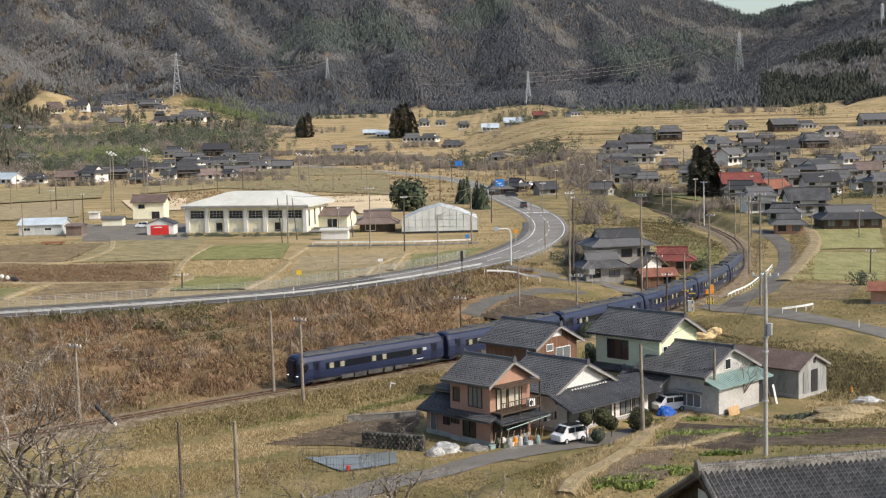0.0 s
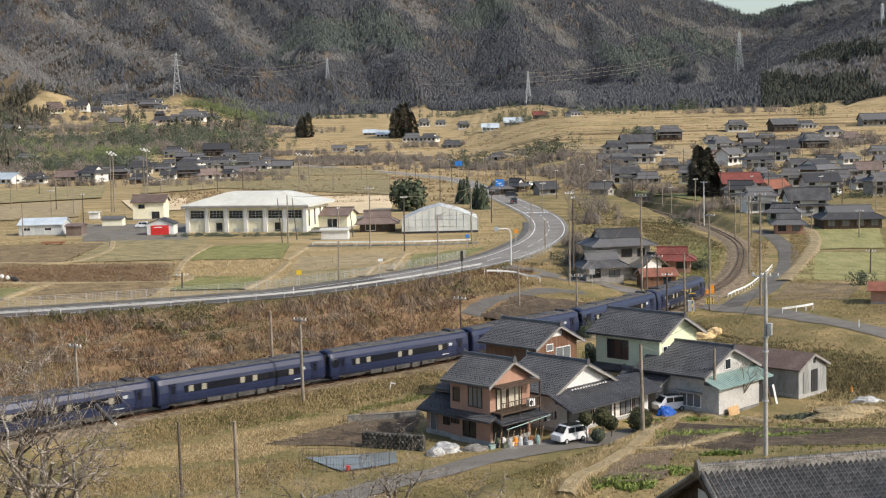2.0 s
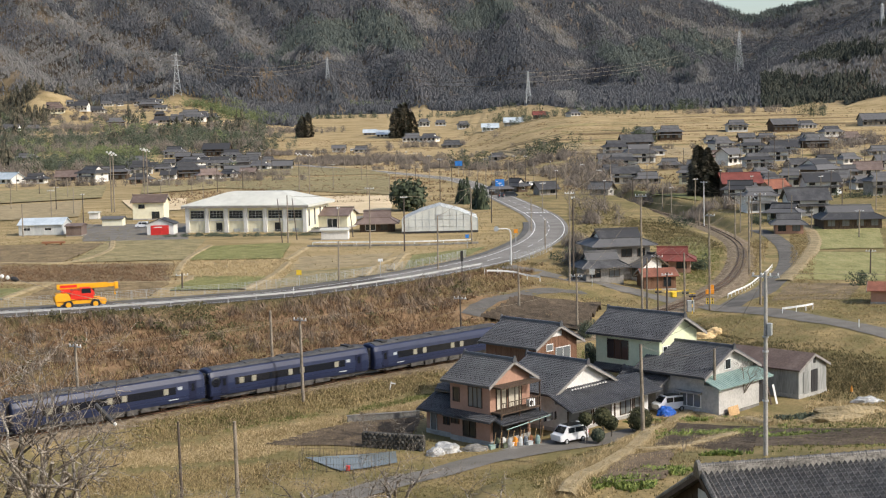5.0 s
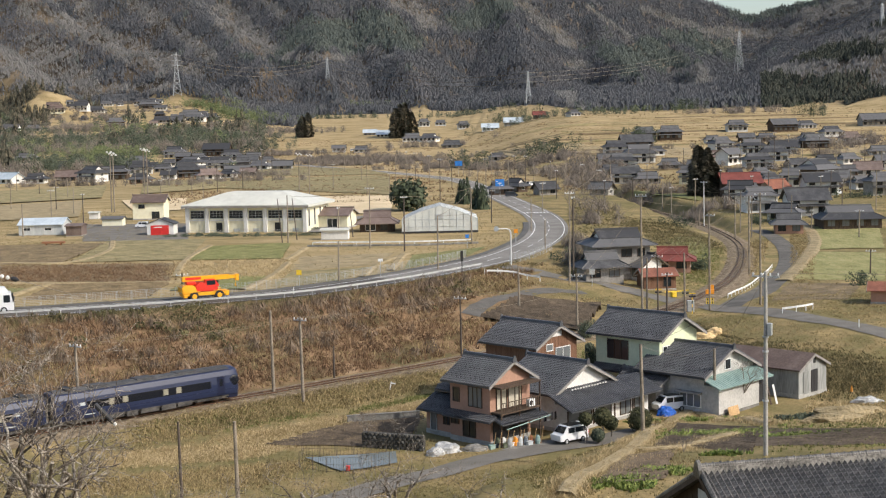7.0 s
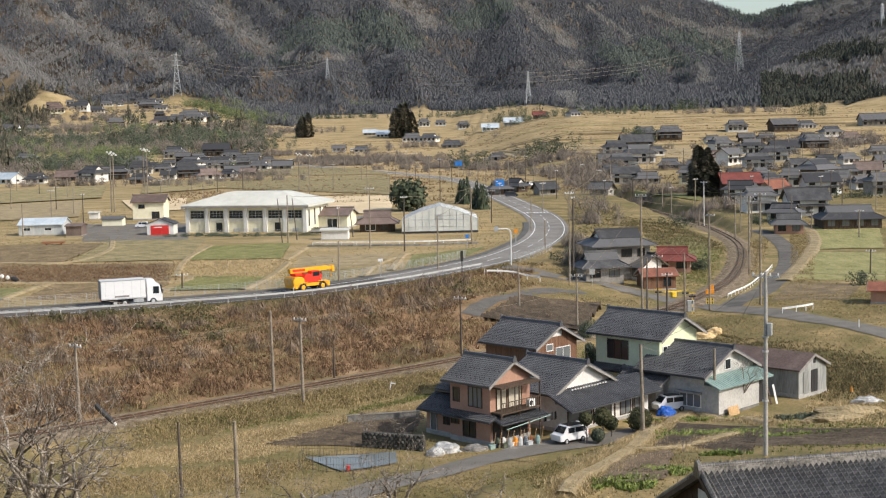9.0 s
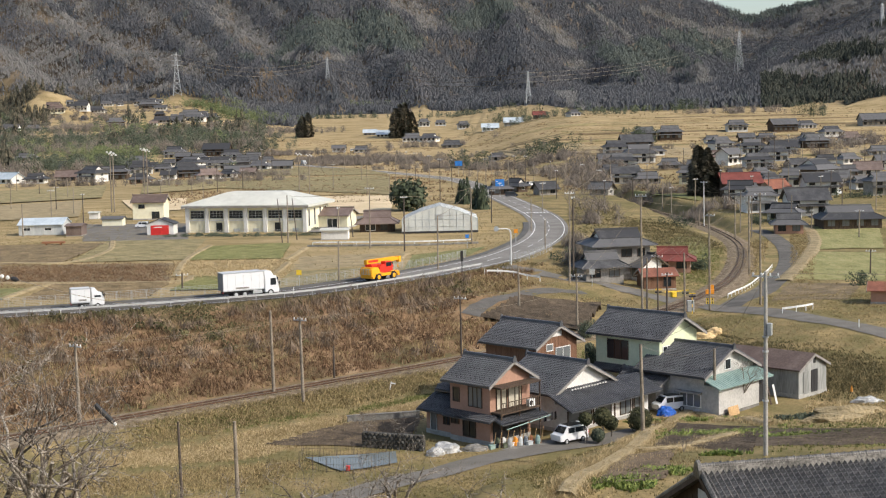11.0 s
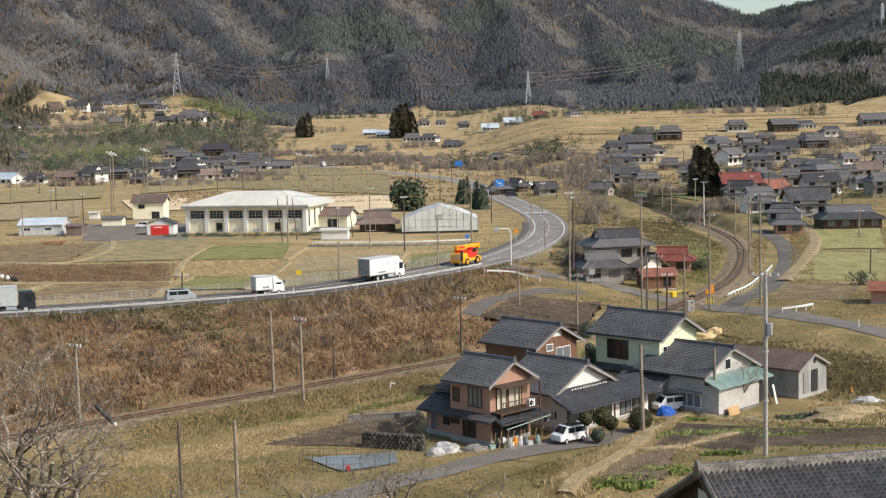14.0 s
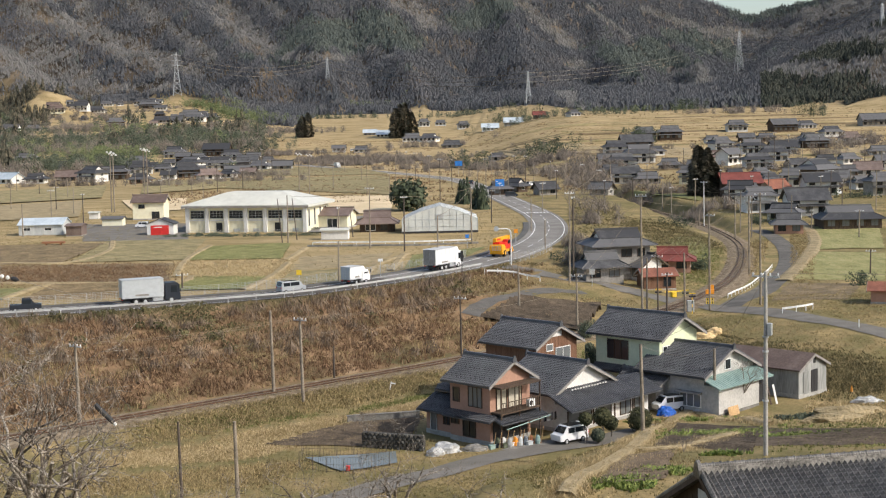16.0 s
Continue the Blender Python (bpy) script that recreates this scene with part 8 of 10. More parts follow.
# ---------------------------------------------------------------- village houses
def far_house(k, x, y, w, wall="white_wall", roof="tile_far", two=True, rz=None, ratio=0.72):
    rng = random.Random(k * 13 + 5)
    w = max(6.5, min(w * 0.86, 20))
    d = max(5.0, w * ratio * rng.uniform(0.85, 1.1))
    h = (4.7 if two else 2.7) * rng.uniform(0.92, 1.08)
    rise = d * 0.5 * rng.uniform(0.55, 0.68)
    if rz is None:
        rz = rng.choice((-38, -12, 8, 52, 15, -25))
    ws = []
    for i in range(max(2, int(w / 3))):
        u = -w / 2 + (i + 0.5) * w / max(2, int(w / 3))
        ws.append(("f", u, 0.6, 1.7, 1.6, "dark_wood", rng.choice(("glass", "glass_pale")), 1))
        if two and i % 2 == 0:
            ws.append(("f", u, 3.2, 1.7, 1.0, "dark_wood", "glass", 1))
    ws.append(("g", 0, h - 1.9, 1.4, 1.1, "white_paint", "glass", 1))
    lab = {"tile_far": "grey-tiled", "tile_brown": "brown-roofed", "roof_red": "red-roofed", "roof_rust": "rust-roofed", "roof_blue": "pale sheet-roofed", "roof_cream": "pale sheet-roofed", "roof_teal": "green-roofed", "tile_grey": "dark-tiled"}[roof]
    t = house("house", x, y, ground_z(x, y), rz, w, d, h, rise, wall, roof, ws, lab + (" two-storey" if two else " low") + " " + {"white_wall": "white-plastered", "brown_wall": "brown boarded", "dark_wood": "dark timber", "grey_wall": "grey-walled", "cream_wall": "cream-walled", "orange_wall": "ochre-walled", "sheet_wall": "sheet-clad"}[wall] + " village house", "house", "village houses", tiled=False, base=0, barge="dark_wood" if roof == "tile_far" else "", oe=1.1, og=0.8, hip=roof in ("tile_far", "roof_red", "tile_brown") and k % 4 != 1)
    if two:
        skirt(t, -w / 2 - 0.4, -d / 2, w / 2 + 0.4, -d / 2, 2.5, 3.0, roof, (0, -1.5), tiled=False)
    return t


W_, B_, D_, G_, C_, O_, S_ = "white_wall", "brown_wall", "dark_wood", "grey_wall", "cream_wall", "orange_wall", "sheet_wall"
TF, TB, RR, RU, RB, RC, RT = "tile_far", "tile_brown", "roof_red", "roof_rust", "roof_blue", "roof_cream", "roof_teal"
VILLAGE = []
VILLAGE += [
    ((26.23, 225.91, 5.65), G_, TF, False, 12), ((33.41, 232.36, 6.00), W_, TF, False, -50), ((41.99, 247.25, 5.15), O_, RR, False, -10), ((81.57, 318.92, 6.64), O_, TF, False, -10), ((98.17, 327.59, 16.11), D_, TF, False, 0), ((95.61, 356.36, 11.58), W_, TF, True, 0), ((85.25, 366.23, 9.16), W_, TF, True, 8), ((86.52, 342.18, 8.55), W_, TF, False, -30), ((86.42, 392.35, 9.81), W_, TF, True, -20), ((92.38, 421.01, 13.33), D_, RR, True, 2), ((91.87, 409.34, 8.87), W_, TF, False, 5), ((104.51, 426.03, 8.88), W_, RU, False, 30), ((117.47, 487.15, 7.31), C_, TF, False, 20), ((117.23, 420.64, 11.57), W_, TF, True, 0), ((144.51, 522.50, 16.98), D_, TF, True, 40), ((142.27, 488.61, 12.22), W_, TF, False, 5),
]
VILLAGE += [
    ((143.30, 615.57, 14.36), W_, TF, True, 0), ((135.27, 638.13, 12.23), W_, TF, True, 40), ((161.45, 658.21, 14.81), W_, TF, True, -10), ((135.78, 666.72, 12.22), W_, TB, False, 0), ((161.00, 704.15, 14.08), W_, TF, True, 0), ((174.68, 694.46, 14.47), W_, TF, True, 0), ((150.50, 731.42, 12.80), W_, TF, True, 20), ((201.75, 735.24, 15.32), D_, TF, True, 10), ((134.30, 413.74, 10.34), G_, TF, True, 10), ((173.42, 552.16, 11.50), W_, TB, False, -10), ((188.78, 630.46, 10.51), W_, TF, False, 20), ((83.46, 628.32, 14.66), W_, TF, True, 0), ((96.94, 666.85, 17.23), W_, TF, True, 0), ((70.75, 524.75, 11.37), W_, TF, True, 0), ((78.87, 520.65, 10.85), G_, TF, False, 0), ((104.51, 621.22, 10.35), G_, TF, False, -20), ((93.78, 513.12, 8.98), C_, TF, True, -10), ((108.44, 756.31, 19.54), D_, TF, True, 4),
]
VILLAGE += [
    ((123.70, 826.47, 15.84), D_, TF, True, 0), ((139.52, 828.62, 15.88), D_, TF, True, 0), ((193.31, 889.01, 14.82), W_, TF, True, 0), ((222.32, 883.93, 19.15), D_, TF, True, 8), ((243.63, 908.64, 14.39), W_, TF, False, 20), ((190.25, 795.90, 11.28), D_, TF, False, 0), ((210.69, 779.67, 11.69), W_, TF, False, 0), ((291.25, 915.96, 20.61), G_, TF, True, 0), ((237.46, 827.85, 13.80), W_, TF, False, 10), ((236.16, 783.49, 13.06), W_, TB, False, 10), ((91.58, 711.15, 14.82), W_, TF, True, 0), ((53.02, 449.13, 7.49), G_, TF, False, -30), ((87.81, 433.12, 6.50), G_, TF, False, 0), ((216.71, 672.38, 11.21), W_, TF, False, 0), ((114.63, 580.76, 8.23), W_, TF, False, 10), ((115.88, 616.98, 7.71), D_, TF, False, -20), ((116.23, 537.81, 8.07), W_, TF, False, 0), ((128.69, 547.93, 7.76), G_, TF, False, 20),
]
VILLAGE += [
    ((122.65, 475.74, 7.93), W_, TF, True, -15), ((158.22, 603.98, 9.06), W_, TF, False, 10), ((169.83, 600.54, 9.51), W_, TF, True, 0), ((163.47, 545.83, 8.19), D_, TF, False, -10), ((138.72, 447.53, 6.71), W_, TF, False, 10), ((193.58, 592.81, 8.89), W_, TF, True, 0), ((92.58, 390.72, 5.54), W_, TF, False, 20), ((102.85, 485.29, 6.07), D_, TF, False, 40), ((157.20, 787.78, 9.85), W_, TF, False, 0), ((178.97, 797.20, 9.97), D_, TF, False, 0), ((189.88, 736.65, 9.82), W_, TF, False, 10), ((74.08, 595.17, 8.93), D_, TF, False, 0), ((111.38, 705.36, 9.40), W_, TF, False, 10), ((81.49, 665.37, 9.98), W_, TF, False, 0), ((82.49, 584.53, 7.31), W_, TF, False, 20), ((-23.03, 1113.51, 18.56), W_, TF, False, 0), ((-9.05, 1100.69, 16.51), W_, TF, False, -20), ((-48.56, 1173.73, 14.67), C_, RB, False, 0),
]
VILLAGE += [
    ((-61.97, 1198.19, 12.98), G_, RB, False, 0), ((42.0, 1150.0, 16.0), W_, RB, False, 0), ((62.0, 1155.0, 18.0), G_, RB, False, 0), ((85.28, 1167.39, 12.65), D_, RR, False, 0), ((109.82, 1124.58, 11.42), W_, TF, False, 30), ((33.76, 816.27, 10.20), G_, TF, False, 20), ((-58.28, 999.84, 12.50), W_, TF, False, 0), ((-75.40, 1006.86, 10.91), W_, TF, False, 0), ((8.49, 1024.23, 17.07), G_, TF, False, 0), ((19.94, 463.85, 7.73), D_, TF, False, 10), ((25.98, 478.61, 7.98), D_, TF, False, -40), ((34.79, 455.69, 5.70), G_, TF, False, 20), ((0.45, 1327.75, 12.17), W_, TF, False, 0), ((-16.06, 1323.93, 12.14), W_, TF, True, 10), ((21.05, 1246.75, 11.43), W_, TF, True, 10), ((-159.22, 968.92, 20.99), D_, TF, True, 0), ((-130.06, 692.44, 14.43), D_, TF, True, 30), ((-134.28, 825.66, 17.20), W_, TF, True, 0),
]
VILLAGE += [
    ((-153.82, 838.63, 16.07), W_, TF, True, -20), ((-107.92, 718.03, 14.36), G_, TF, False, 10), ((-113.37, 662.12, 12.69), W_, TB, False, 20), ((-185.25, 947.23, 15.79), W_, TF, True, 0), ((-165.57, 924.85, 13.87), W_, TF, False, 0), ((-127.47, 899.66, 14.99), W_, TF, False, 0), ((-170.66, 772.24, 14.80), W_, TF, True, 10), ((-163.97, 689.51, 11.49), D_, TF, True, 0), ((-170.89, 665.95, 13.87), W_, TF, True, -30), ((-189.77, 689.35, 11.49), D_, TB, False, 0), ((-212.22, 667.72, 12.80), W_, RB, False, -30), ((-196.85, 659.96, 11.00), W_, TF, False, 0), ((-287.52, 944.20, 15.74), D_, TF, False, 0), ((-199.97, 897.74, 11.22), W_, TF, False, 0), ((-141.50, 918.35, 15.31), W_, TF, True, 10), ((-162.30, 794.39, 11.25), G_, TF, False, 0), ((-107.90, 808.17, 13.47), W_, TF, False, -10), ((-93.33, 798.50, 13.31), G_, TF, False, 0),
]
VILLAGE += [
    ((-139.65, 631.05, 10.52), B_, TF, False, -10), ((-200.63, 859.89, 12.90), G_, TF, False, 0), ((-175.50, 877.64, 10.24), W_, TF, False, 20), ((-171.08, 902.96, 10.53), D_, TF, True, 0), ((-153.91, 890.15, 10.39), W_, TF, False, -20), ((-140.92, 889.91, 9.64), W_, TF, False, 30), ((-122.44, 838.87, 9.79), D_, TF, True, 0), ((-129.31, 941.06, 10.19), W_, TF, False, 0), ((-114.25, 898.68, 9.74), W_, TF, False, 15), ((-132.89, 749.47, 8.74), W_, TF, False, 10), ((-106.38, 679.21, 8.49), W_, TF, False, -25), ((-99.01, 697.21, 8.13), D_, TB, False, 0), ((-181.22, 852.69, 9.95), W_, TF, False, 0), ((-193.28, 785.89, 9.17), W_, TF, False, 10), ((-243.52, 872.66, 10.18), W_, TF, False, 0), ((-135.01, 673.83, 7.86), W_, TF, False, 0), ((-426.32, 1651.73, 17.89), W_, TF, False, 0), ((-365.34, 1498.96, 14.99), W_, TF, False, 0),
]
VILLAGE += [
    ((-365.87, 1626.41, 16.26), W_, TF, False, 10), ((-292.46, 1430.01, 14.30), W_, TF, False, 0), ((-248.51, 1320.31, 14.30), W_, TF, False, 0), ((-238.59, 1373.91, 14.88), W_, TF, False, 0), ((-386.06, 1640.92, 23.25), W_, TF, False, 0), ((-362.76, 1371.05, 22.85), W_, TF, True, 0), ((-353.10, 1399.87, 23.33), W_, TF, False, 0), ((-375.94, 1336.81, 18.94), C_, TB, True, 10), ((-309.44, 1454.48, 24.24), D_, TF, True, 0), ((-247.39, 1271.68, 21.19), W_, TF, False, 0), ((-236.60, 1314.58, 27.39), W_, TF, True, 0), ((-258.48, 1261.45, 18.92), G_, TF, False, 10), ((-290.47, 1219.47, 17.28), D_, TF, True, 20), ((-378.48, 1201.42, 17.02), W_, TF, False, 0), ((-358.04, 1199.68, 15.00), G_, TF, False, 0), ((-228.40, 1363.59, 17.04), D_, TF, False, 0), ((-331.30, 1513.94, 16.40), W_, TF, False, 0),
]
VILLAGE += [
    ((-381, 1346, 14.0), C_, TB, True, 0), ((-371, 1370, 9.0), W_, TF, False, 10), ((-366, 1400, 14.0), W_, TF, False, 0), ((-415, 1592, 9.0), W_, TF, False, 0), ((-394, 1575, 13.0), W_, TF, False, 8), ((-372, 1580, 17.0), W_, TF, False, 0), ((-326, 1491, 10.0), W_, TF, True, -20), ((-318, 1509, 13.0), W_, TF, True, 15), ((-321, 1555, 12.0), W_, TF, False, 0),
    ((-351, 1497, 8.0), W_, TF, False, 30), ((-275, 1339, 11.0), D_, TF, False, 0), ((-256, 1314, 9.0), W_, TF, False, 20), ((-247, 1351, 16.0), W_, TF, True, 0), ((-238, 1375, 9.0), W_, TF, False, -20), ((-340, 1302, 7.0), W_, TF, False, 0), ((-390, 1224, 7.0), W_, TF, False, 0), ((-257, 1223, 7.0), W_, TB, False, 0),
]
hx, hy = (29.92, 228.08)
house("house", hx, hy + 5.0, ground_z(hx, hy), 12, 9.6, 7.0, 6.3, 1.9, "grey_wall", "tile_far", [("f", -3.0, 3.9, 1.4, 1.3), ("f", 0.6, 3.9, 1.8, 1.3), ("f", 3.2, 3.9, 1.2, 1.3), ("f", -2, 0.8, 2.2, 1.6), ("g", 0, 3.9, 1.6, 1.2)], "dark two-storey farmhouse by the level crossing", "house", "village houses", tiled=False, oe=1.1, og=0.9, hip=True)
house("shed", 35.2, 223.0, ground_z(35.2, 223.0), 8, 5.4, 4.2, 2.3, 0.9, "brown_wall", "roof_rust", [("f", 1.2, 0.5, 1.2, 1.5)], "brown sheet-walled shed with rust-red roof by the level crossing", "shed", "village houses", tiled=False, oe=0.5, og=0.4, base=0.1, ridge=False)
for k, ((x, y, w), wl, rf, two, rz) in enumerate(VILLAGE):
    far_house(k, x, y, w, wl, rf, two, rz)


thicket()

# terrace edges across the rising fields
trng = random.Random(12)
for k in range(46):
    y0 = trng.uniform(600, 1080)
    a0 = trng.uniform(-0.02, 0.30)
    wd = trng.uniform(40, 150)
    c = spline([(a0 * y0 + q * wd, y0 + 5 * math.sin(q * 4 + k) + q * trng.uniform(-8, 8)) for q in (0, 0.33, 0.66, 1.0)], 8.0)
    tagged(ribbon("field_bank", c, (-1.3, -0.4, 0.4, 1.3), (0.0, 0.75, 0.75, 0.0), ("field_brown", "straw", "grass_dull")[k % 3]), "dry grassy terrace edge between fields", "field bank", kind="structure")


# ---------------------------------------------------------------- around the school
def low_shed(name, c, w, d, h, rise, wall, roof, rz, label, wins=(), oe=0.4, og=0.3):
    return house(name, c[0], c[1], ground_z(*c), rz, w, d, h, rise, wall, roof, wins, label, "shed", tiled=False, base=0.15, ridge=False, barge="", oe=oe, og=og)


low_shed("shed", (-96.02, 326.74), 10.5, 7.0, 2.6, 1.3, "sheet_wall", "roof_blue", 0, "pale grey sheet-metal shed with light roof", [("f", -3.2, 1.2, 1.6, 0.6, "white_paint", "glass", 1), ("f", 1.8, 1.2, 1.6, 0.6, "white_paint", "glass", 1)])
low_shed("lean_to", (-86.82, 320.92), 3.6, 5.0, 2.4, 0.4, "tile_brown", "tile_brown", 0, "brown lean-to beside a metal shed")
fs = low_shed("fire_shed", (-65.94, 318.56), 5.0, 6.2, 2.6, 1.2, "white_wall", "tile_far", -90, "small white gabled shed with bright red roller door")
part("roller_door", block(2.52, -2.2, 0.0, 2.58, 2.0, 2.3), "red_paint", fs, "bright red roller door")
part("lettering_bar", block(2.582, -1.5, 1.75, 2.60, 0.4, 1.95), "white_paint", fs, "white lettering bar")
house("house", *(-80.53, 374.75), 3.6, 0, 8.5, 7.0, 5.0, 1.5, "cream_wall", "tile_brown", [("f", -1.8, 3.2, 1.6, 1.0), ("f", 2.0, 0.4, 2.0, 1.8)], "cream two-storey school building with brown roof", "house", tiled=False)
low_shed("shed", (-85.16, 350.97), 5.2, 3.5, 1.9, 0.5, "cream_wall", "tile_far", 0, "low cream storage shed")
low_shed("shed", (-97.54, 380.12), 2.6, 2.2, 1.8, 0.2, "white_wall", "roof_cream", 0, "small white storage box")
low_shed("shed", (-23.30, 293.85), 5.8, 2.6, 2.1, 0.3, "white_wall", "roof_cream", -4, "low white storage shed with flat pale roof")
house("kiosk", -15.12, 315.5, ground_z(-15.12, 315.5), 0, 8.0, 6.5, 2.5, 2.0, "dark_wood", "tile_brown", [("f", -1.5, 0.4, 2.2, 1.6, "white_paint", "glass", 1), ("f", 1.6, 0.4, 1.6, 1.6, "dark_wood", "glass", 1)], "brown rest house with broad hipped roof", "kiosk", tiled=False, base=0.15, ridge=False, barge="", oe=1.1, og=0.9, hip=True)
low_shed("shed", (-28.19, 349.96), 4.0, 4.0, 2.4, 0.8, "cream_wall", "tile_brown", 10, "small cream outbuilding with brown roof")


def greenhouse():
    (x0, y0), (x1, y1) = (-9.13, 305.92), (7.97, 304.41)
    w, d = math.hypot(x1 - x0, y1 - y0), 13.0
    t = thing("greenhouse", pose((x0 + x1) / 2, y0 + d / 2, 3.5, 0, 0, 0), "large translucent film greenhouse with steel frame", "greenhouse")
    h, rise = 3.1, 3.0
    bm = bmesh.new()
    prism(bm, [(-w / 2, 0), (w / 2, 0), (w / 2, h), (w / 4, h + rise * 0.62), (0, h + rise), (-w / 4, h + rise * 0.62), (-w / 2, h)], -d / 2, d / 2, "y")
    part("film_cover", bm, "film", t)
    bm = bmesh.new()
    n = 11
    for i in range(n + 1):
        x = -w / 2 + w * i / n
        top = h + rise * (1 - abs(x) / (w / 2)) * 1.05
        tube(bm, [(x, -d / 2 - 0.04, 0), (x, -d / 2 - 0.04, top)], 0.05, 5)
    for z in (h, 1.5):
        tube(bm, [(-w / 2, -d / 2 - 0.05, z), (w / 2, -d / 2 - 0.05, z)], 0.05, 5)
    for j in range(6):
        y = -d / 2 + d * j / 5
        tube(bm, [(-w / 2, y, h + 0.04), (-w / 4, y, h + rise * 0.62 + 0.04), (0, y, h + rise + 0.04), (w / 4, y, h + rise * 0.62 + 0.04), (w / 2, y, h + 0.04)], 0.05, 5)
    part("steel_frame", bm, "galvanised", t)
    part("vent_window", block(-0.9, -d / 2 - 0.12, h + 0.2, 0.9, -d / 2 - 0.05, h + 1.2), "galvanised", t)
    part("skirt", block(-w / 2 - 0.05, -d / 2 - 0.1, -0.5, w / 2 + 0.05, -d / 2 - 0.06, 0.45), "black", t)


greenhouse()


# ---------------------------------------------------------------- roof in the foreground
def near_roof():
    x0, y0, z0 = (11.33, 60.00, 12.42)
    w, d, h, rise = 16.0, 9.0, 2.6, 2.3
    rz = 12.0
    c = Vector((x0, y0, 0)) + Matrix.Rotation(radians(rz), 3, "Z") @ Vector((w / 2 + 0.55, 0, 0))
    t = thing("barn", pose(c.x, c.y, z0 - h - rise - 0.45, 0, 0, rz), "old farm building with weathered grey pantile roof", "barn")
    wall_body(t, w, d, h, rise, "dark_wood", 0.3)
    roof = gable_roof(t, w, d, h, rise, "tile_old", 0.9, 0.55, False, False)
    k = rise / (d / 2)
    lo, hi, yy, og = h - 0.9 * k, h + rise, d / 2 + 0.9, 0.55
    run, up = yy, hi - lo
    ln = math.hypot(run, up)
    slope = math.atan2(up, run)
    # pantiles
    bm = bmesh.new()
    prof = [(-0.14, 0.03), (-0.115, -0.025), (-0.08, -0.03), (-0.02, 0.0), (0.05, 0.05), (0.10, 0.09), (0.14, 0.065), (0.165, 0.0)]
    f = [bm.verts.new((u, -0.17, 1.35 * v + 0.034)) for u, v in prof]
    g = [bm.verts.new((u, 0.17, 1.35 * v + 0.012)) for u, v in prof]
    e = [bm.verts.new((u, -0.17, 1.35 * v + 0.012)) for u, v in prof]
    for i in range(len(prof) - 1):
        bm.faces.new((f[i], f[i + 1], g[i + 1], g[i]))
        bm.faces.new((e[i], e[i + 1], f[i + 1], f[i]))
    me = bpy.data.meshes.new("roof_tile")
    bm.to_mesh(me)
    bm.free()
    me.materials.append(M["tile_old"])
    col, row = 0.285, 0.27
    nr, nc = int(ln / row), int((w + 2 * og) / col)
    verts, faces = [], []
    rest = 0
    base_v = [v.co.copy() for v in me.vertices]
    base_f = [tuple(p.vertices) for p in me.polygons]
    for j in range(nr):
        for i in range(nc):
            jit = math.sin(i * 12.9 + j * 78.2) * 0.008
            s = ln - (j + 0.5) * row - 0.12
            m = Matrix.Translation((-w / 2 - og + (i + 0.5) * col, -yy + s * math.cos(slope), lo + 0.15 + s * math.sin(slope) + jit)) @ Matrix.Rotation(slope, 4, "X") @ Matrix.Rotation(jit * 1.5, 4, "Z")
            if j < 10 and i < 30:
                o = new("roof_tile", me)
                o.parent = roof
                o.matrix_basis = m
            else:
                b = len(verts)
                verts.extend([tuple(m @ v) for v in base_v])
                faces.extend([tuple(b + q for q in p) for p in base_f])
    tagged(quick("roof_tiles", verts, faces, "tile_old", roof), kind="stuff")
    # ridge with half-round caps
    bm = bmesh.new()
    prism(bm, [(-0.2, -0.05), (0.2, -0.05), (0.16, 0.28), (-0.16, 0.28)], -w / 2 - og, w / 2 + og, "x")
    bmesh.ops.translate(bm, vec=(0, 0, hi + 0.1), verts=bm.verts)
    part("ridge", bm, "tile_old", roof)
    bm = bmesh.new()
    tube(bm, [(-0.17, 0, 0), (0.12, 0, 0), (0.13, 0, 0.01), (0.18, 0, 0.01)], [0.13, 0.13, 0.155, 0.155], 10)
    cap_me = bpy.data.meshes.new("ridge_cap")
    bm.to_mesh(cap_me)
    bm.free()
    cap_me.materials.append(M["tile_old"])
    for i in range(int((w + 2 * og) / 0.36)):
        o = new("ridge_cap", cap_me)
        o.parent = roof
        o.location = (-w / 2 - og + 0.18 + i * 0.36, 0, hi + 0.40)
    bm = bmesh.new()
    prism(bm, [(-0.34, -0.15), (0.34, -0.15), (0.3, 0.25), (0.16, 0.55), (0, 0.66), (-0.16, 0.55), (-0.3, 0.25)], -w / 2 - og - 0.14, -w / 2 - og + 0.02, "x")
    bmesh.ops.translate(bm, vec=(0, 0, hi + 0.05), verts=bm.verts)
    part("ridge_end", bm, "tile_old", roof)
    # roll of tiles down the verge
    for q in (-1, 1):
        bm = bmesh.new()
        tube(bm, [(-w / 2 - og + 0.05, q * yy, lo + 0.2), (-w / 2 - og + 0.05, 0, hi + 0.22)], 0.12, 8)
        part("verge_roll", bm, "tile_old", roof)
    for u in (-2.4, 2.2):
        part("timber", block(-w / 2 - 0.04, u - 0.12, 0.4, -w / 2 - 0.002, u + 0.12, 3.4), "dark_wood", t)
    part("plaster", block(-w / 2 - 0.02, -1.4, 3.0, -w / 2 - 0.003, 1.4, 3.9), "white_wall", t)


near_roof()


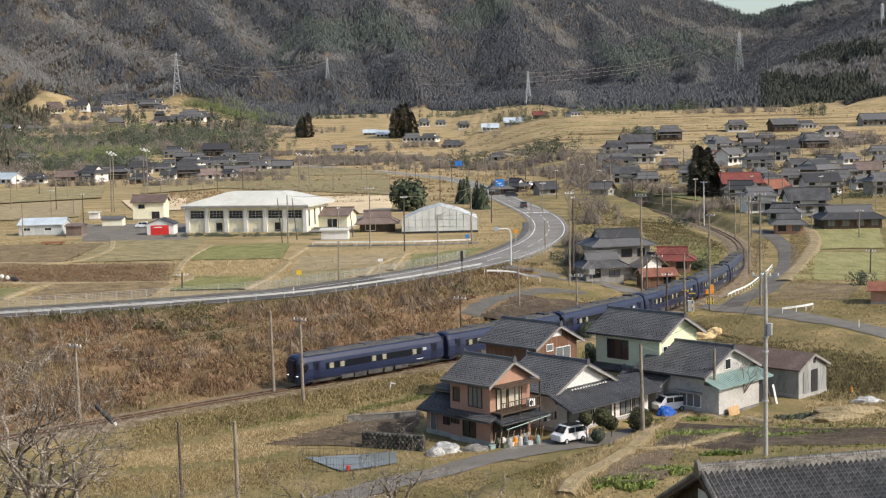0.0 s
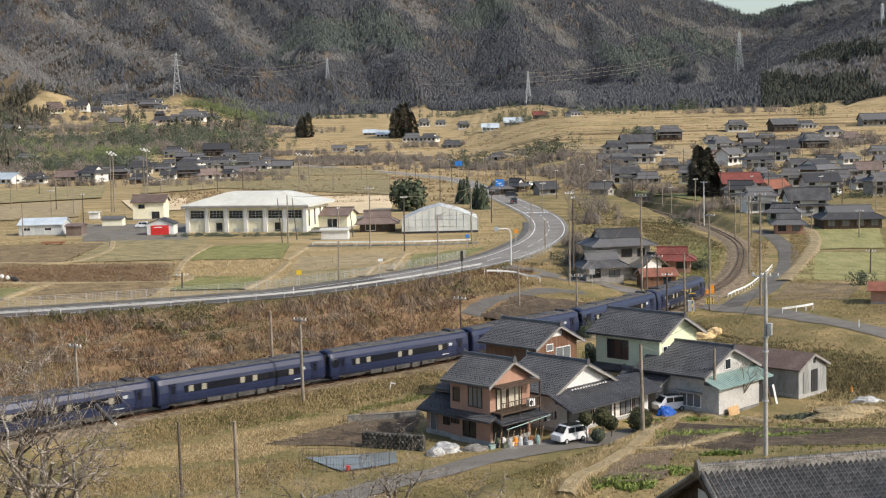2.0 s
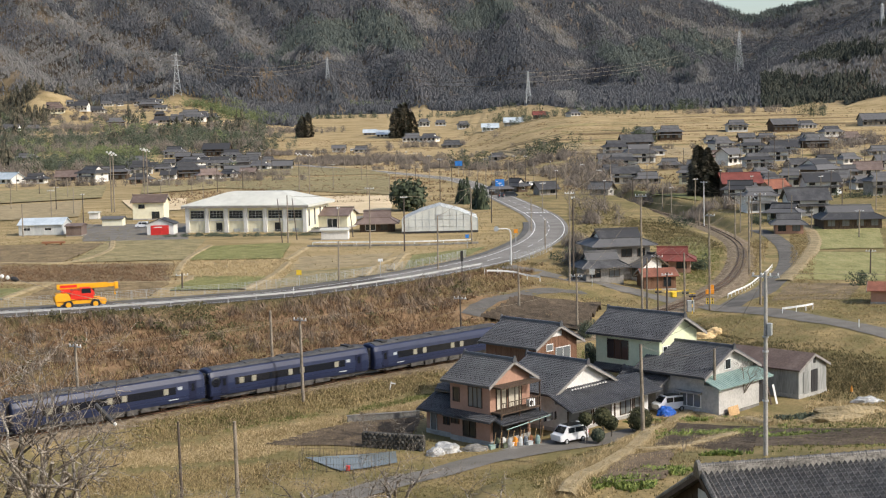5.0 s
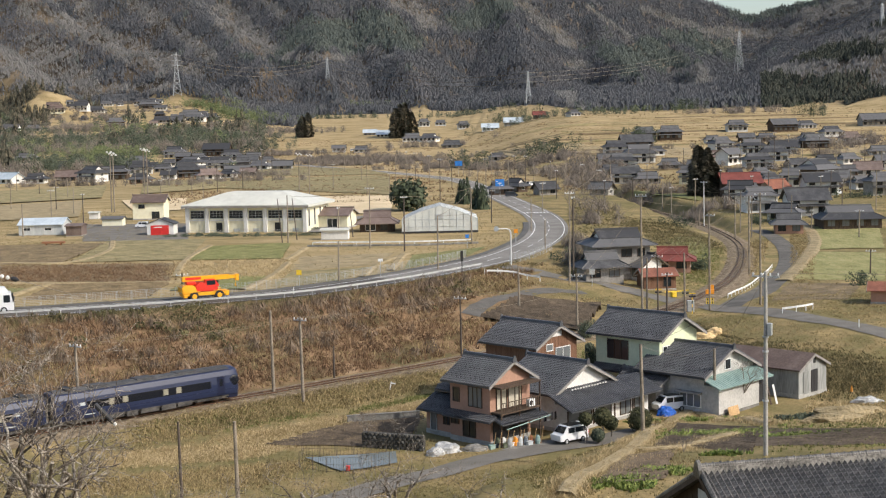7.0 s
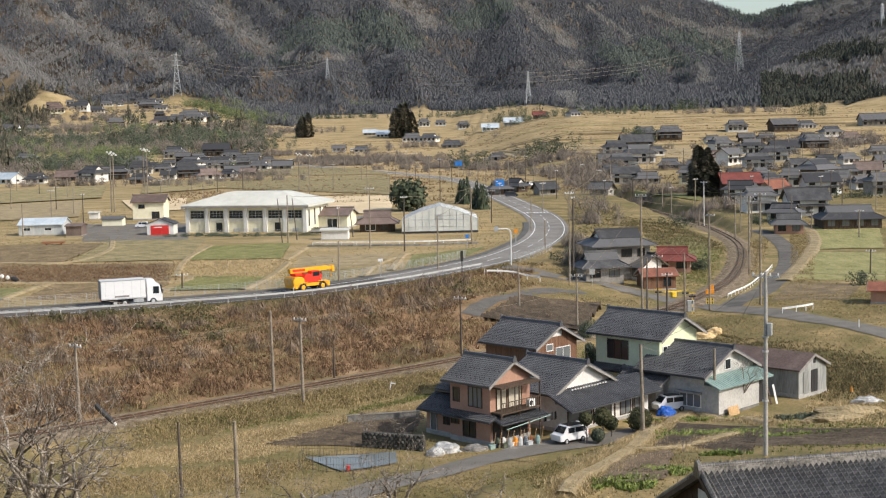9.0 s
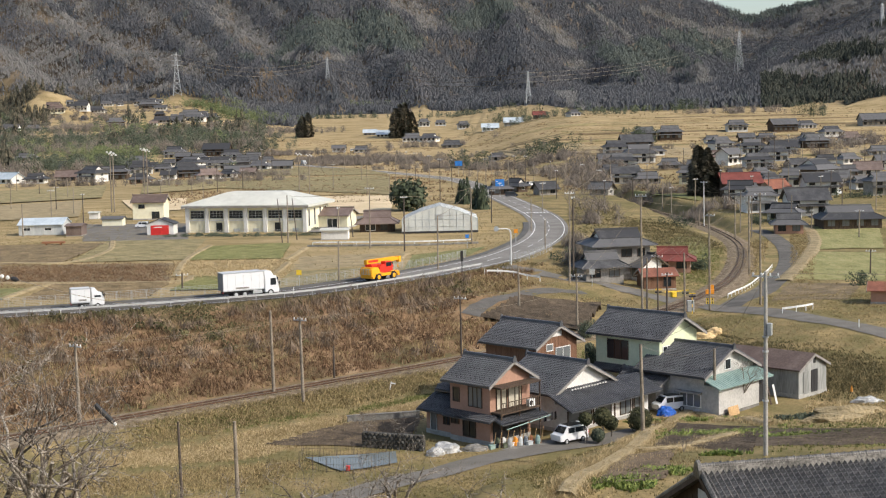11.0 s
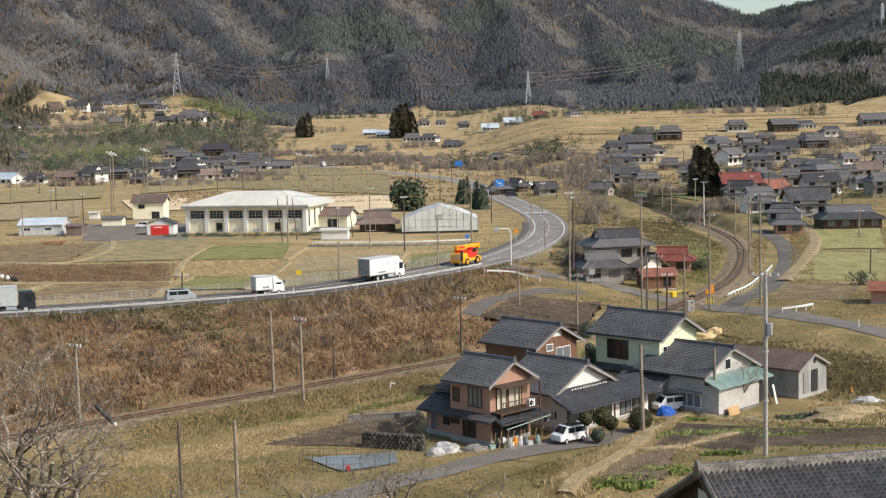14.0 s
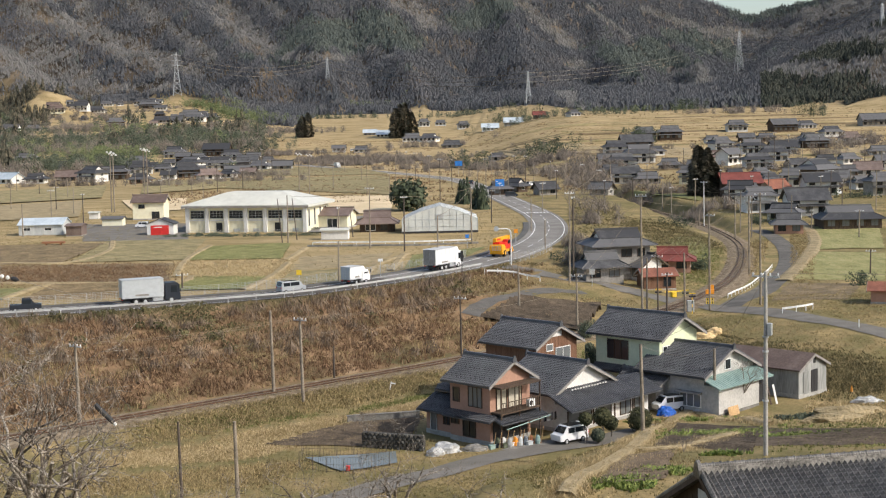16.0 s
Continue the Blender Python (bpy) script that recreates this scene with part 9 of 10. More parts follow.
# ---------------------------------------------------------------- vehicles
def wheel_at(parent, x, y, r, w, hub="galvanised"):
    bm = bmesh.new()
    m = Matrix.Translation((x, y, r)) @ Matrix.Rotation(math.pi / 2, 4, "X")
    bmesh.ops.create_cone(bm, cap_ends=True, segments=20, radius1=r, radius2=r, depth=w, matrix=m)
    bmesh.ops.bevel(bm, geom=[e for e in bm.edges if len(e.link_faces) == 2 and any(len(f.verts) > 4 for f in e.link_faces)], offset=w * 0.15, segments=2, affect="EDGES")
    wh = part("wheel", bm, "rubber", parent)
    bm = bmesh.new()
    bmesh.ops.create_cone(bm, cap_ends=True, segments=14, radius1=r * 0.55, radius2=r * 0.45, depth=0.04, matrix=Matrix.Translation((x, y + math.copysign(w / 2 + 0.01, y), r)) @ Matrix.Rotation(math.pi / 2 * (1 if y < 0 else -1), 4, "X"))
    part("rim", bm, hub, wh)
    return wh


def shell(outline, half, mat, parent, name="body", taper=0.08, bevel=0.05):
    """A body pushed across from a side outline of (x, z), narrower at the top."""
    bm = bmesh.new()
    vs = prism(bm, outline, -half, half, "y")
    zs = [v.co.z for v in vs]
    lo, hi = min(zs), max(zs)
    for v in vs:
        f = (v.co.z - lo) / (hi - lo)
        v.co.y *= 1 - taper * max(0, f - 0.45) / 0.55
    bmesh.ops.bevel(bm, geom=bm.edges[:], offset=bevel, segments=2, affect="EDGES")
    return part(name, bm, mat, parent)


def car(kind, mat, label, m=None, moving=False):
    """A small car or van, x forward."""
    t = thing("car", m if m is not None else Matrix(), label, "car", "vehicles")
    if kind == "van":
        L, hw = 4.3, 0.84
        out = [(-2.1, 0.35), (2.1, 0.35), (2.15, 0.85), (1.75, 1.02), (1.05, 1.72), (-1.9, 1.78), (-2.12, 1.0)]
        glass = [(0.95, 1.05, 0.35, 1.62), (-0.55, 1.05, 0.78, 1.62), (-1.75, 1.05, -0.65, 1.62)]
    elif kind == "kei":
        L, hw = 3.4, 0.74
        out = [(-1.65, 0.32), (1.62, 0.32), (1.68, 0.85), (1.30, 0.98), (0.75, 1.62), (-1.45, 1.66), (-1.68, 0.95)]
        glass = [(0.0, 1.02, 0.72, 1.52), (-1.3, 1.02, -0.1, 1.52)]
    elif kind == "pickup":
        L, hw = 4.2, 0.8
        out = [(-2.1, 0.45), (2.1, 0.45), (2.12, 1.0), (1.2, 1.12), (0.7, 1.85), (-0.45, 1.85), (-0.5, 1.05), (-2.1, 1.05)]
        glass = [(-0.35, 1.15, 0.75, 1.72)]
    else:
        L, hw = 4.4, 0.82
        out = [(-2.15, 0.35), (2.15, 0.35), (2.18, 0.78), (1.15, 0.95), (0.45, 1.42), (-1.1, 1.44), (-1.85, 0.98), (-2.18, 0.9)]
        glass = [(-0.25, 0.98, 0.55, 1.34), (-1.15, 0.98, -0.35, 1.34)]
    body = shell(out, hw, mat, t)
    for s in (1, -1):
        for a, z0, b, z1 in glass:
            y0, y1 = sorted((s * (hw - 0.045), s * (hw + 0.008)))
            part("side_window", block(min(a, b), y0, z0, max(a, b), y1, z1 - 0.04, bevel=0.01), "glass", body)
        part("headlight", block(L / 2 - 0.16, s * 0.55 - 0.14, 0.68, L / 2 - 0.02 - (0.05 if kind == "kei" else 0), s * 0.55 + 0.14, 0.84, bevel=0.02), "glass_pale", body)
        part("tail_light", block(-L / 2 + 0.0, s * 0.62 - 0.08, 0.75, -L / 2 + 0.12, s * 0.62 + 0.08, 1.0), "red_paint", body)
    # windscreens laid on the slopes
    for i, (p, q) in enumerate(zip(out, out[1:] + out[:1])):
        if p[1] > 0.9 and q[1] > 0.9 and abs(p[1] - q[1]) > 0.35 or (p[1] > 0.9 and q[1] > 1.3 and p[0] > 0):
            a, b = Vector((p[0], 0, p[1])), Vector((q[0], 0, q[1]))
            d = b - a
            nrm = Vector((d.z, 0, -d.x)).normalized()
            a2, b2 = a + d * 0.1 + nrm * 0.012, a + d * 0.88 + nrm * 0.012
            k = hw * 0.84
            bm = bmesh.new()
            v = [bm.verts.new(x) for x in (a2 + Vector((0, -k, 0)), a2 + Vector((0, k, 0)), b2 + Vector((0, k * 0.92, 0)), b2 + Vector((0, -k * 0.92, 0)))]
            w = [bm.verts.new(x.co - nrm * 0.03) for x in v]
            bm.faces.new(v)
            for j in range(4):
                bm.faces.new((v[j], w[j], w[(j + 1) % 4], v[(j + 1) % 4]))
            bmesh.ops.recalc_face_normals(bm, faces=bm.faces)
            part("windscreen", bm, "glass", body)
    r = 0.29 if kind != "pickup" else 0.34
    for x in (-L / 2 + 0.75, L / 2 - 0.75):
        for y in (-hw + 0.08, hw - 0.08):
            wheel_at(t, x, y, r, 0.2)
    return t


def lorry(L, cab_mat, box_mat, label, box_h=2.5, door_mat="van_box", deflector=True):
    """A box lorry, x forward."""
    t = thing("lorry", Matrix(), label, "lorry", "vehicles")
    h0 = 1.05 if L > 8 else 0.85
    hw = 1.22 if L > 8 else 1.0
    cab_l = 2.2 if L > 8 else 1.75
    top = h0 + box_h
    cx = L / 2
    cab_h = min(top - 0.55, 2.9) if L > 8 else 2.15
    out = [(cx - cab_l, 0.5), (cx - 0.05, 0.45), (cx, 1.2), (cx - 0.12, 1.5), (cx - 0.42, cab_h), (cx - cab_l, cab_h)]
    cab = shell(out, hw, cab_mat, t, "cab", 0.05, 0.06)
    part("windscreen", block(cx - 0.36, -hw + 0.2, 1.55, cx - 0.09, hw - 0.2, cab_h - 0.25, bevel=0.03), "glass", cab)
    for s in (1, -1):
        y0, y1 = sorted((s * (hw - 0.06), s * (hw + 0.01)))
        part("side_window", block(cx - 1.35, y0, 1.55, cx - 0.5, y1, cab_h - 0.35, bevel=0.02), "glass", cab)
        part("mirror", block(cx - 0.1, s * (hw + 0.12) - 0.08, 1.6, cx + 0.02, s * (hw + 0.12) + 0.08, 2.1), "black", cab)
        part("headlight", block(cx - 0.06, s * (hw - 0.3) - 0.17, 0.7, cx + 0.01, s * (hw - 0.3) + 0.17, 0.88), "glass_pale", cab)
    part("grille", block(cx - 0.03, -0.6, 0.85, cx + 0.012, 0.6, 1.25), "black", cab)
    if deflector:
        shell([(cx - cab_l, cab_h), (cx - 0.75, cab_h), (cx - 1.2, top - 0.1), (cx - cab_l, top - 0.05)], hw * 0.85, cab_mat, t, "wind_deflector", 0.1, 0.05)
    bl0, bl1 = -L / 2, cx - cab_l - 0.18
    bx = part("cargo_box", block(bl0, -hw - 0.02, h0, bl1, hw + 0.02, top, bevel=0.04), box_mat, t)
    for s in (1, -1):
        y = s * (hw + 0.03)
        part("lower_rail", block(bl0, y - 0.02, h0 - 0.02, bl1, y + 0.02, h0 + 0.14), "galvanised", bx)
        part("upper_rail", block(bl0, y - 0.02, top - 0.12, bl1, y + 0.02, top + 0.01), "galvanised", bx)
        part("lettering_bar", block(bl0 + L * 0.22, y - 0.012, h0 + 0.25, bl0 + L * 0.45, y + 0.012, h0 + 0.5), "grey_wall", bx, "plain lettering bar")
        for k in range(int((bl1 - bl0) / 1.2)):
            part("panel_joint", block(bl0 + 0.6 + k * 1.2, y - 0.014, h0 + 0.16, bl0 + 0.63 + k * 1.2, y + 0.004, top - 0.14), "van_box", bx)
    for s in (-1, 1):
        part("rear_door", block(bl0 - 0.04, min(0.02 * s, s * (hw - 0.03)), h0 + 0.05, bl0, max(0.02 * s, s * (hw - 0.03)), top - 0.08, bevel=0.01), door_mat, bx)
        part("tail_light", block(bl0 - 0.05, s * (hw - 0.3) - 0.15, h0 - 0.25, bl0 + 0.02, s * (hw - 0.3) + 0.15, h0 - 0.1), "red_paint", t)
    part("chassis", block(bl0 + 0.1, -0.5, 0.62, cx - 0.6, 0.5, h0, bevel=0.02), "black", t)
    part("tank", block(0.2, -hw + 0.05, 0.45, 1.6, -0.55, 0.95, bevel=0.06), "galvanised", t)
    part("side_guard", block(-L * 0.12, hw - 0.12, 0.5, L * 0.22, hw - 0.06, 0.85), "galvanised", t)
    part("bumper", block(bl0, -hw, 0.45, bl0 + 0.1, hw, 0.6), "black", t)
    r = 0.5 if L > 8 else 0.38
    xs = (cx - 1.35, -L / 2 + 1.9, -L / 2 + 3.2) if L > 8 else (cx - 0.95, -L / 2 + 1.4)
    for x in xs:
        for y in (-hw + 0.15, hw - 0.15):
            wheel_at(t, x, y, r, 0.3)
    return t


def crane_truck():
    """A rough-terrain crane, x forward, boom laid forward."""
    t = thing("mobile_crane", Matrix(), "orange and red rough-terrain mobile crane with lowered boom", "mobile crane", "vehicles")
    part("carrier", block(-3.4, -1.1, 0.75, 3.4, 1.1, 1.25, bevel=0.06), "crane_yellow", t)
    shell([(-3.5, 1.1), (-1.4, 1.1), (-1.4, 1.75), (-1.7, 2.25), (-3.3, 2.3), (-3.55, 1.9)], 1.25, "crane_yellow", t, "engine_cover", 0.06, 0.1)
    gr = part("engine_grille", block(-3.56, -0.95, 1.2, -3.5, 0.95, 2.1), "galvanised", t)
    for i in range(6):
        part("grille_slat", block(-3.6, -0.9 + i * 0.33, 1.25, -3.56, -0.72 + i * 0.33, 2.05), "crane_yellow", gr)
    shell([(-1.4, 1.3), (1.7, 1.3), (1.7, 1.9), (0.9, 2.5), (-0.9, 2.6), (-1.5, 2.2)], 1.2, "crane_red", t, "turntable_house", 0.05, 0.08)
    cab = shell([(-0.4, 1.9), (1.75, 1.9), (1.6, 2.3), (1.1, 3.0), (-0.3, 3.0)], 0.5, "crane_red", t, "cab", 0.08, 0.05)
    cab.location = (0.2, -0.7, 0)
    part("cab_window", block(-0.1, -0.515, 2.2, 1.15, -0.45, 2.85, bevel=0.02), "glass", cab)
    part("cab_window", block(1.3, -0.4, 2.2, 1.62, 0.4, 2.8, bevel=0.02), "glass", cab)
    bm = bmesh.new()
    prism(bm, [(-0.3, 2.75), (0.35, 2.65), (0.35, 3.4), (-0.3, 3.45)], -3.3, 3.6, "x")
    bmesh.ops.bevel(bm, geom=bm.edges[:], offset=0.04, segments=2, affect="EDGES")
    boom = part("boom", bm, "crane_yellow", t)
    boom.location = (0.2, 0.35, 0)
    part("boom_section", block(3.6, -0.22, 2.8, 4.6, 0.27, 3.3, bevel=0.03), "crane_yellow", boom)
    part("boom_head", block(4.5, -0.32, 2.45, 5.0, 0.37, 3.4, bevel=0.05), "crane_yellow", boom)
    part("boom_panel", block(-2.9, -0.32, 2.95, -0.6, -0.30, 3.3), "crane_red", boom)
    part("winch", block(-2.6, -0.5, 2.3, -1.3, 0.9, 2.75, bevel=0.1), "crane_red", t)
    bm = bmesh.new()
    tube(bm, [(4.75, 0.35, 2.5), (4.75, 0.35, 2.0)], 0.03, 5)
    tube(bm, [(4.75, 0.35, 2.0), (4.7, 0.35, 1.75), (4.85, 0.35, 1.65)], 0.09, 6)
    part("hook", bm, "crane_yellow", t)
    for x in (-3.0, 3.0):
        part("outrigger", block(x - 0.25, -1.27, 0.55, x + 0.25, 1.27, 0.95, bevel=0.03), "crane_yellow", t)
    for x in (-1.75, 1.9):
        for y in (-1.02, 1.02):
            wheel_at(t, x, y, 0.68, 0.5, "crane_yellow")
        for s in (-1, 1):
            part("mudguard", block(x - 0.85, s * 1.05 - 0.22, 1.34, x + 0.85, s * 1.05 + 0.22, 1.44, bevel=0.03), "crane_yellow", t)
    return t


crane = crane_truck()
truck_white = lorry(8.5, "car_white", "car_white", "long white box lorry with wind deflector", 2.65, "grey_wall")
truck_small = lorry(4.5, "car_white", "car_white", "small white box lorry", 2.0, "van_box")
truck_grey = lorry(8.2, "car_dark", "van_box", "silver-grey box lorry with dark cab", 2.6, "van_box", False)
truck_far = lorry(7.0, "car_white", "van_box", "white box lorry far up the valley", 2.2, "van_box", False)
minivan = car("van", "car_silver", "silver-grey minivan with dark windows")
pickup = car("pickup", "car_dark", "dark small pickup truck")
car_far = car("van", "car_dark", "dark van going up the valley road")


def parked(kind, mat, label, c, rz):
    return car(kind, mat, label, pose(c[0], c[1], ground_z(*c) + 0.03, 0, 0, rz))


parked("kei", "car_white", "small white car parked in the farmyard", (11.10, 120.87), 215)
parked("van", "car_dark", "dark van parked beside the gymnasium", (-28.73, 378.95), 15)
parked("kei", "car_white", "small pale car parked by the school shed", (-75.54, 340.52), 180)
parked("kei", "car_white", "small white van parked between the houses", (22.19, 132.87), 200)
for k, (c, mt) in enumerate((((22.99, 448.13), "car_dark"), ((34.23, 518.39), "car_white"), ((32.95, 456.44), "car_silver"), ((-107.14, 828.46), "car_white"), ((-176.47, 682.29), "car_white"), ((-17.29, 322.75), "car_dark"), ((121.92, 418.67), "car_white"), ((147.64, 607.07), "car_white"), ((-64.83, 1005.17), "car_white"))):
    parked("van", mt, "car parked in a village yard", c, (k * 47) % 360)


# ---------------------------------------------------------------- farmyard things
def clutter():
    rng = random.Random(4)

    def heap(name, c, w, d, h, mat, label, cat, seed=1, n=26):
        r2 = random.Random(seed)
        z = ground_z(*c)
        bm = bmesh.new()
        bmesh.ops.create_icosphere(bm, subdivisions=4, radius=1.0)
        for v in bm.verts:
            nn = noise.noise(v.co * 1.9 + Vector((seed, 0, 0))) * 0.28 + noise.noise(v.co * 5.1) * 0.10
            v.co = Vector((v.co.x * w / 2, v.co.y * d / 2, max(-0.2, v.co.z) * h)) * (1 + nn)
        ob = part(name, bm, mat, None)
        ob.location = (c[0], c[1], z)
        return tagged(ob, label, cat)

    heap("tarpaulin", (-0.10, 118.16), 2.6, 1.6, 0.85, "tarp_white", "crumpled pale plastic sheet over a heap", "tarpaulin", 2)
    heap("tarpaulin", (-1.10, 117.18), 1.8, 1.2, 0.7, "tarp_white", "crumpled pale plastic sheet over a heap", "tarpaulin", 3)
    tagged(heap("rubble", (2.42, 118.38), 2.4, 1.2, 0.5, "old_concrete", "low heap of grey garden rubble", "rubble", 4), kind="stuff")
    heap("blue_tarpaulin", (21.62, 131.10), 1.9, 1.3, 0.85, "tarp_blue", "bright blue tarpaulin over stored goods", "tarpaulin", 5)
    heap("sawdust_heap", (36.18, 179.89), 2.3, 1.9, 0.9, "sawdust", "pale heap of split wood and sawdust", "wood heap", 6)
    heap("sawdust_heap", (34.27, 177.83), 2.8, 1.6, 0.8, "sawdust", "pale heap of split wood and sawdust", "wood heap", 7)
    heap("film_heap", (42.56, 135.03), 3.0, 1.4, 0.6, "tarp_white", "crumpled clear film on the field edge", "plastic film", 8)
    heap("sack_pile", (25.49, 131.59), 2.6, 1.2, 0.7, "tarp_white", "white sacks and sheets by the wall", "sacks", 9)
    heap("dry_bush", (34.99, 116.46), 6.5, 2.5, 0.9, "straw", "low mound of dry grass", "grass mound", 10)
    heap("dry_bush", (33.03, 113.12), 5.5, 2.0, 0.7, "straw", "low mound of dry grass", "grass mound", 11)
    # boards leaning on the white wall
    for k, ((x, y), rz, hh, w, mt) in enumerate((((27.49, 131.31), 45, 1.9, 1.0, "pale_wood"), ((28.18, 130.62), 45, 0.9, 1.8, "pale_wood"), ((33.42, 135.04), 45, 2.0, 0.35, "white_wall"), ((32.74, 134.58), 45, 1.9, 0.25, "dark_wood"))):
        t = thing("leaning_board", pose(x, y, ground_z(x, y), -14, 0, rz), "plain board leaning against a wall", "board")
        part("panel", block(-w / 2, -0.02, 0, w / 2, 0.02, hh, bevel=0.005), mt, t)
        part("batten", block(-w / 2 + 0.03, -0.05, hh * 0.5, w / 2 - 0.03, -0.02, hh * 0.5 + 0.06), mt, t)
    # tools and goods under the balcony
    cols = ("roof_teal", "car_grey", "signal_orange", "white_paint", "car_dark", "rust", "van_box", "tarp_white", "leaf_mid")
    px = (4.03, 118.58), (8.49, 120.31)
    for i in range(26):
        f = i / 25
        x = px[0][0] + (px[1][0] - px[0][0]) * f + rng.uniform(-0.15, 0.15)
        y = px[0][1] + (px[1][1] - px[0][1]) * f + rng.uniform(0.0, 0.8)
        z = ground_z(x, y)
        mt = cols[(i * 4 + i // 3) % len(cols)]
        if i % 3 == 0:
            t = thing("storage_crate", pose(x, y, z, 0, 0, rng.uniform(0, 90)), "coloured storage crate in the open shed", "crate", "things under the balcony")
            part("body", block(-0.28, -0.2, 0, 0.28, 0.2, 0.38, bevel=0.02), mt, t)
            part("rim", block(-0.31, -0.23, 0.34, 0.31, 0.23, 0.40, bevel=0.01), mt, t)
        elif i % 3 == 1:
            t = thing("garden_tool", pose(x, y, z, 8, 6, rng.uniform(0, 90)), "long-handled garden tool leaning upright", "tool", "things under the balcony")
            bm = bmesh.new()
            tube(bm, [(0, 0, 0), (0, 0, 1.5)], 0.03, 6)
            part("handle", bm, "pale_wood", t)
            part("blade", block(-0.12, -0.02, 0.0, 0.12, 0.02, 0.3, bevel=0.01), mt, t)
        else:
            t = thing("sack", pose(x, y, z, 0, 0, rng.uniform(0, 90)), "upright filled sack in the open shed", "sack", "things under the balcony")
            bm = bmesh.new()
            tube(bm, [(0, 0, 0), (0, 0, 0.3), (0.02, 0, 0.7), (0, 0, 0.85)], [0.22, 0.27, 0.2, 0.08], 10)
            part("bag", bm, mt, t)
    # washing and drainpipes by the white house
    for i in range(5):
        x, y = (9.10, 123.60)
        x, y = x + i * 0.35, y + i * 0.3
        t = thing("hanging_cloth", pose(x, y, 0.35, 0, 0, 45 + i * 5), "cloth hung out to dry under the eaves", "cloth", "washing")
        bm = bmesh.new()
        prism(bm, [(-0.2, 0), (0.2, 0.02), (0.18, 0.75), (-0.18, 0.75)], -0.015, 0.015, "y")
        part("cloth", bm, ("car_dark", "white_wall", "grey_wall", "car_dark", "white_wall")[i], t)
    # dry-stone wall below the farmhouse
    (ax, ay), (bx, by) = (-7.75, 120.40), (-2.20, 118.33)
    t = thing("stone_wall", pose(ax, ay, ground_z(ax, ay), 0, 0, math.degrees(math.atan2(by - ay, bx - ax))), "dark dry-stone retaining wall below the farmhouse", "stone wall")
    ln = math.hypot(bx - ax, by - ay)
    part("core", block(0, 0.1, -0.4, ln, 0.7, 1.35), "stone_dark", t)
    bm = bmesh.new()
    bmesh.ops.create_icosphere(bm, subdivisions=1, radius=0.22)
    st = bpy.data.meshes.new("stone")
    bm.to_mesh(st)
    bm.free()
    st.materials.append(M["stone_dark"])
    for j in range(5):
        for i in range(int(ln / 0.42)):
            o = new("stone", st)
            o.parent = t
            o.location = (0.2 + i * 0.42 + 0.2 * (j % 2), 0.1 + rng.uniform(-0.05, 0.05), 0.1 + j * 0.29)
            o.rotation_euler = (rng.uniform(0, 3), rng.uniform(0, 3), rng.uniform(0, 3))
            o.scale = (rng.uniform(0.9, 1.3), rng.uniform(0.7, 1.0), rng.uniform(0.7, 0.95))
    # low walls and steps
    x, y = (-5.61, 131.51)
    t = thing("garden_wall", pose(x, y, ground_z(x, y) - 0.2, 0, 0, 12), "low mossy concrete garden wall", "garden wall")
    part("wall", block(-4.2, -0.15, 0, 3.0, 0.15, 0.95, bevel=0.03), "old_concrete", t)
    part("coping", block(-4.25, -0.2, 0.95, 3.05, 0.2, 1.03), "old_concrete", t)
    x, y = (-8.40, 111.96)
    t = thing("red_bucket", pose(x, y, ground_z(x, y) + 0.1), "small red bucket by the pond", "bucket")
    bm = bmesh.new()
    tube(bm, [(0, 0, 0), (0, 0, 0.4)], [0.16, 0.2], 12)
    part("pail", bm, "red_paint", t)
    x, y = (42.48, 140.05)
    t = thing("traffic_cone", pose(x, y, ground_z(x, y)), "orange traffic cone on the field edge", "cone")
    bm = bmesh.new()
    tube(bm, [(0, 0, 0), (0, 0, 0.06), (0, 0, 0.061), (0, 0, 0.7)], [0.22, 0.22, 0.16, 0.03], 12)
    part("cone", bm, "signal_orange", t)
    x, y = (62.46, 195.83)
    house("shed", x + 3, y + 2, ground_z(x, y), -20, 5.0, 4.0, 2.2, 0.8, "orange_wall", "roof_rust", [], "small red-brown shed by the lane", "shed", tiled=False, ridge=False)
    for c in ((-22.08, 197.95), (53.89, 174.67), (-51.10, 179.22), (6.70, 218.94), (8.86, 220.28)):
        t = thing("marker_post", pose(c[0], c[1], ground_z(*c)), "short white delineator post by the road", "marker post", "marker posts")
        part("post", block(-0.06, -0.04, 0, 0.06, 0.04, 1.1, bevel=0.01), "white_paint", t)
        part("cap", block(-0.065, -0.045, 1.0, 0.065, 0.045, 1.12), "galvanised", t)
    # orange roadworks bench far off by the shed
    x, y = (-84.46, 293.27)
    t = thing("trailer", pose(x, y, ground_z(x, y), 0, 0, 0), "rusty low farm trailer on the grass", "trailer")
    part("bed", block(-2.4, -0.7, 0.5, 2.4, 0.7, 0.9, bevel=0.03), "rust", t)
    for xx in (-1.6, 1.6):
        part("leg", block(xx - 0.08, -0.6, 0, xx + 0.08, 0.6, 0.5), "rust", t)


clutter()


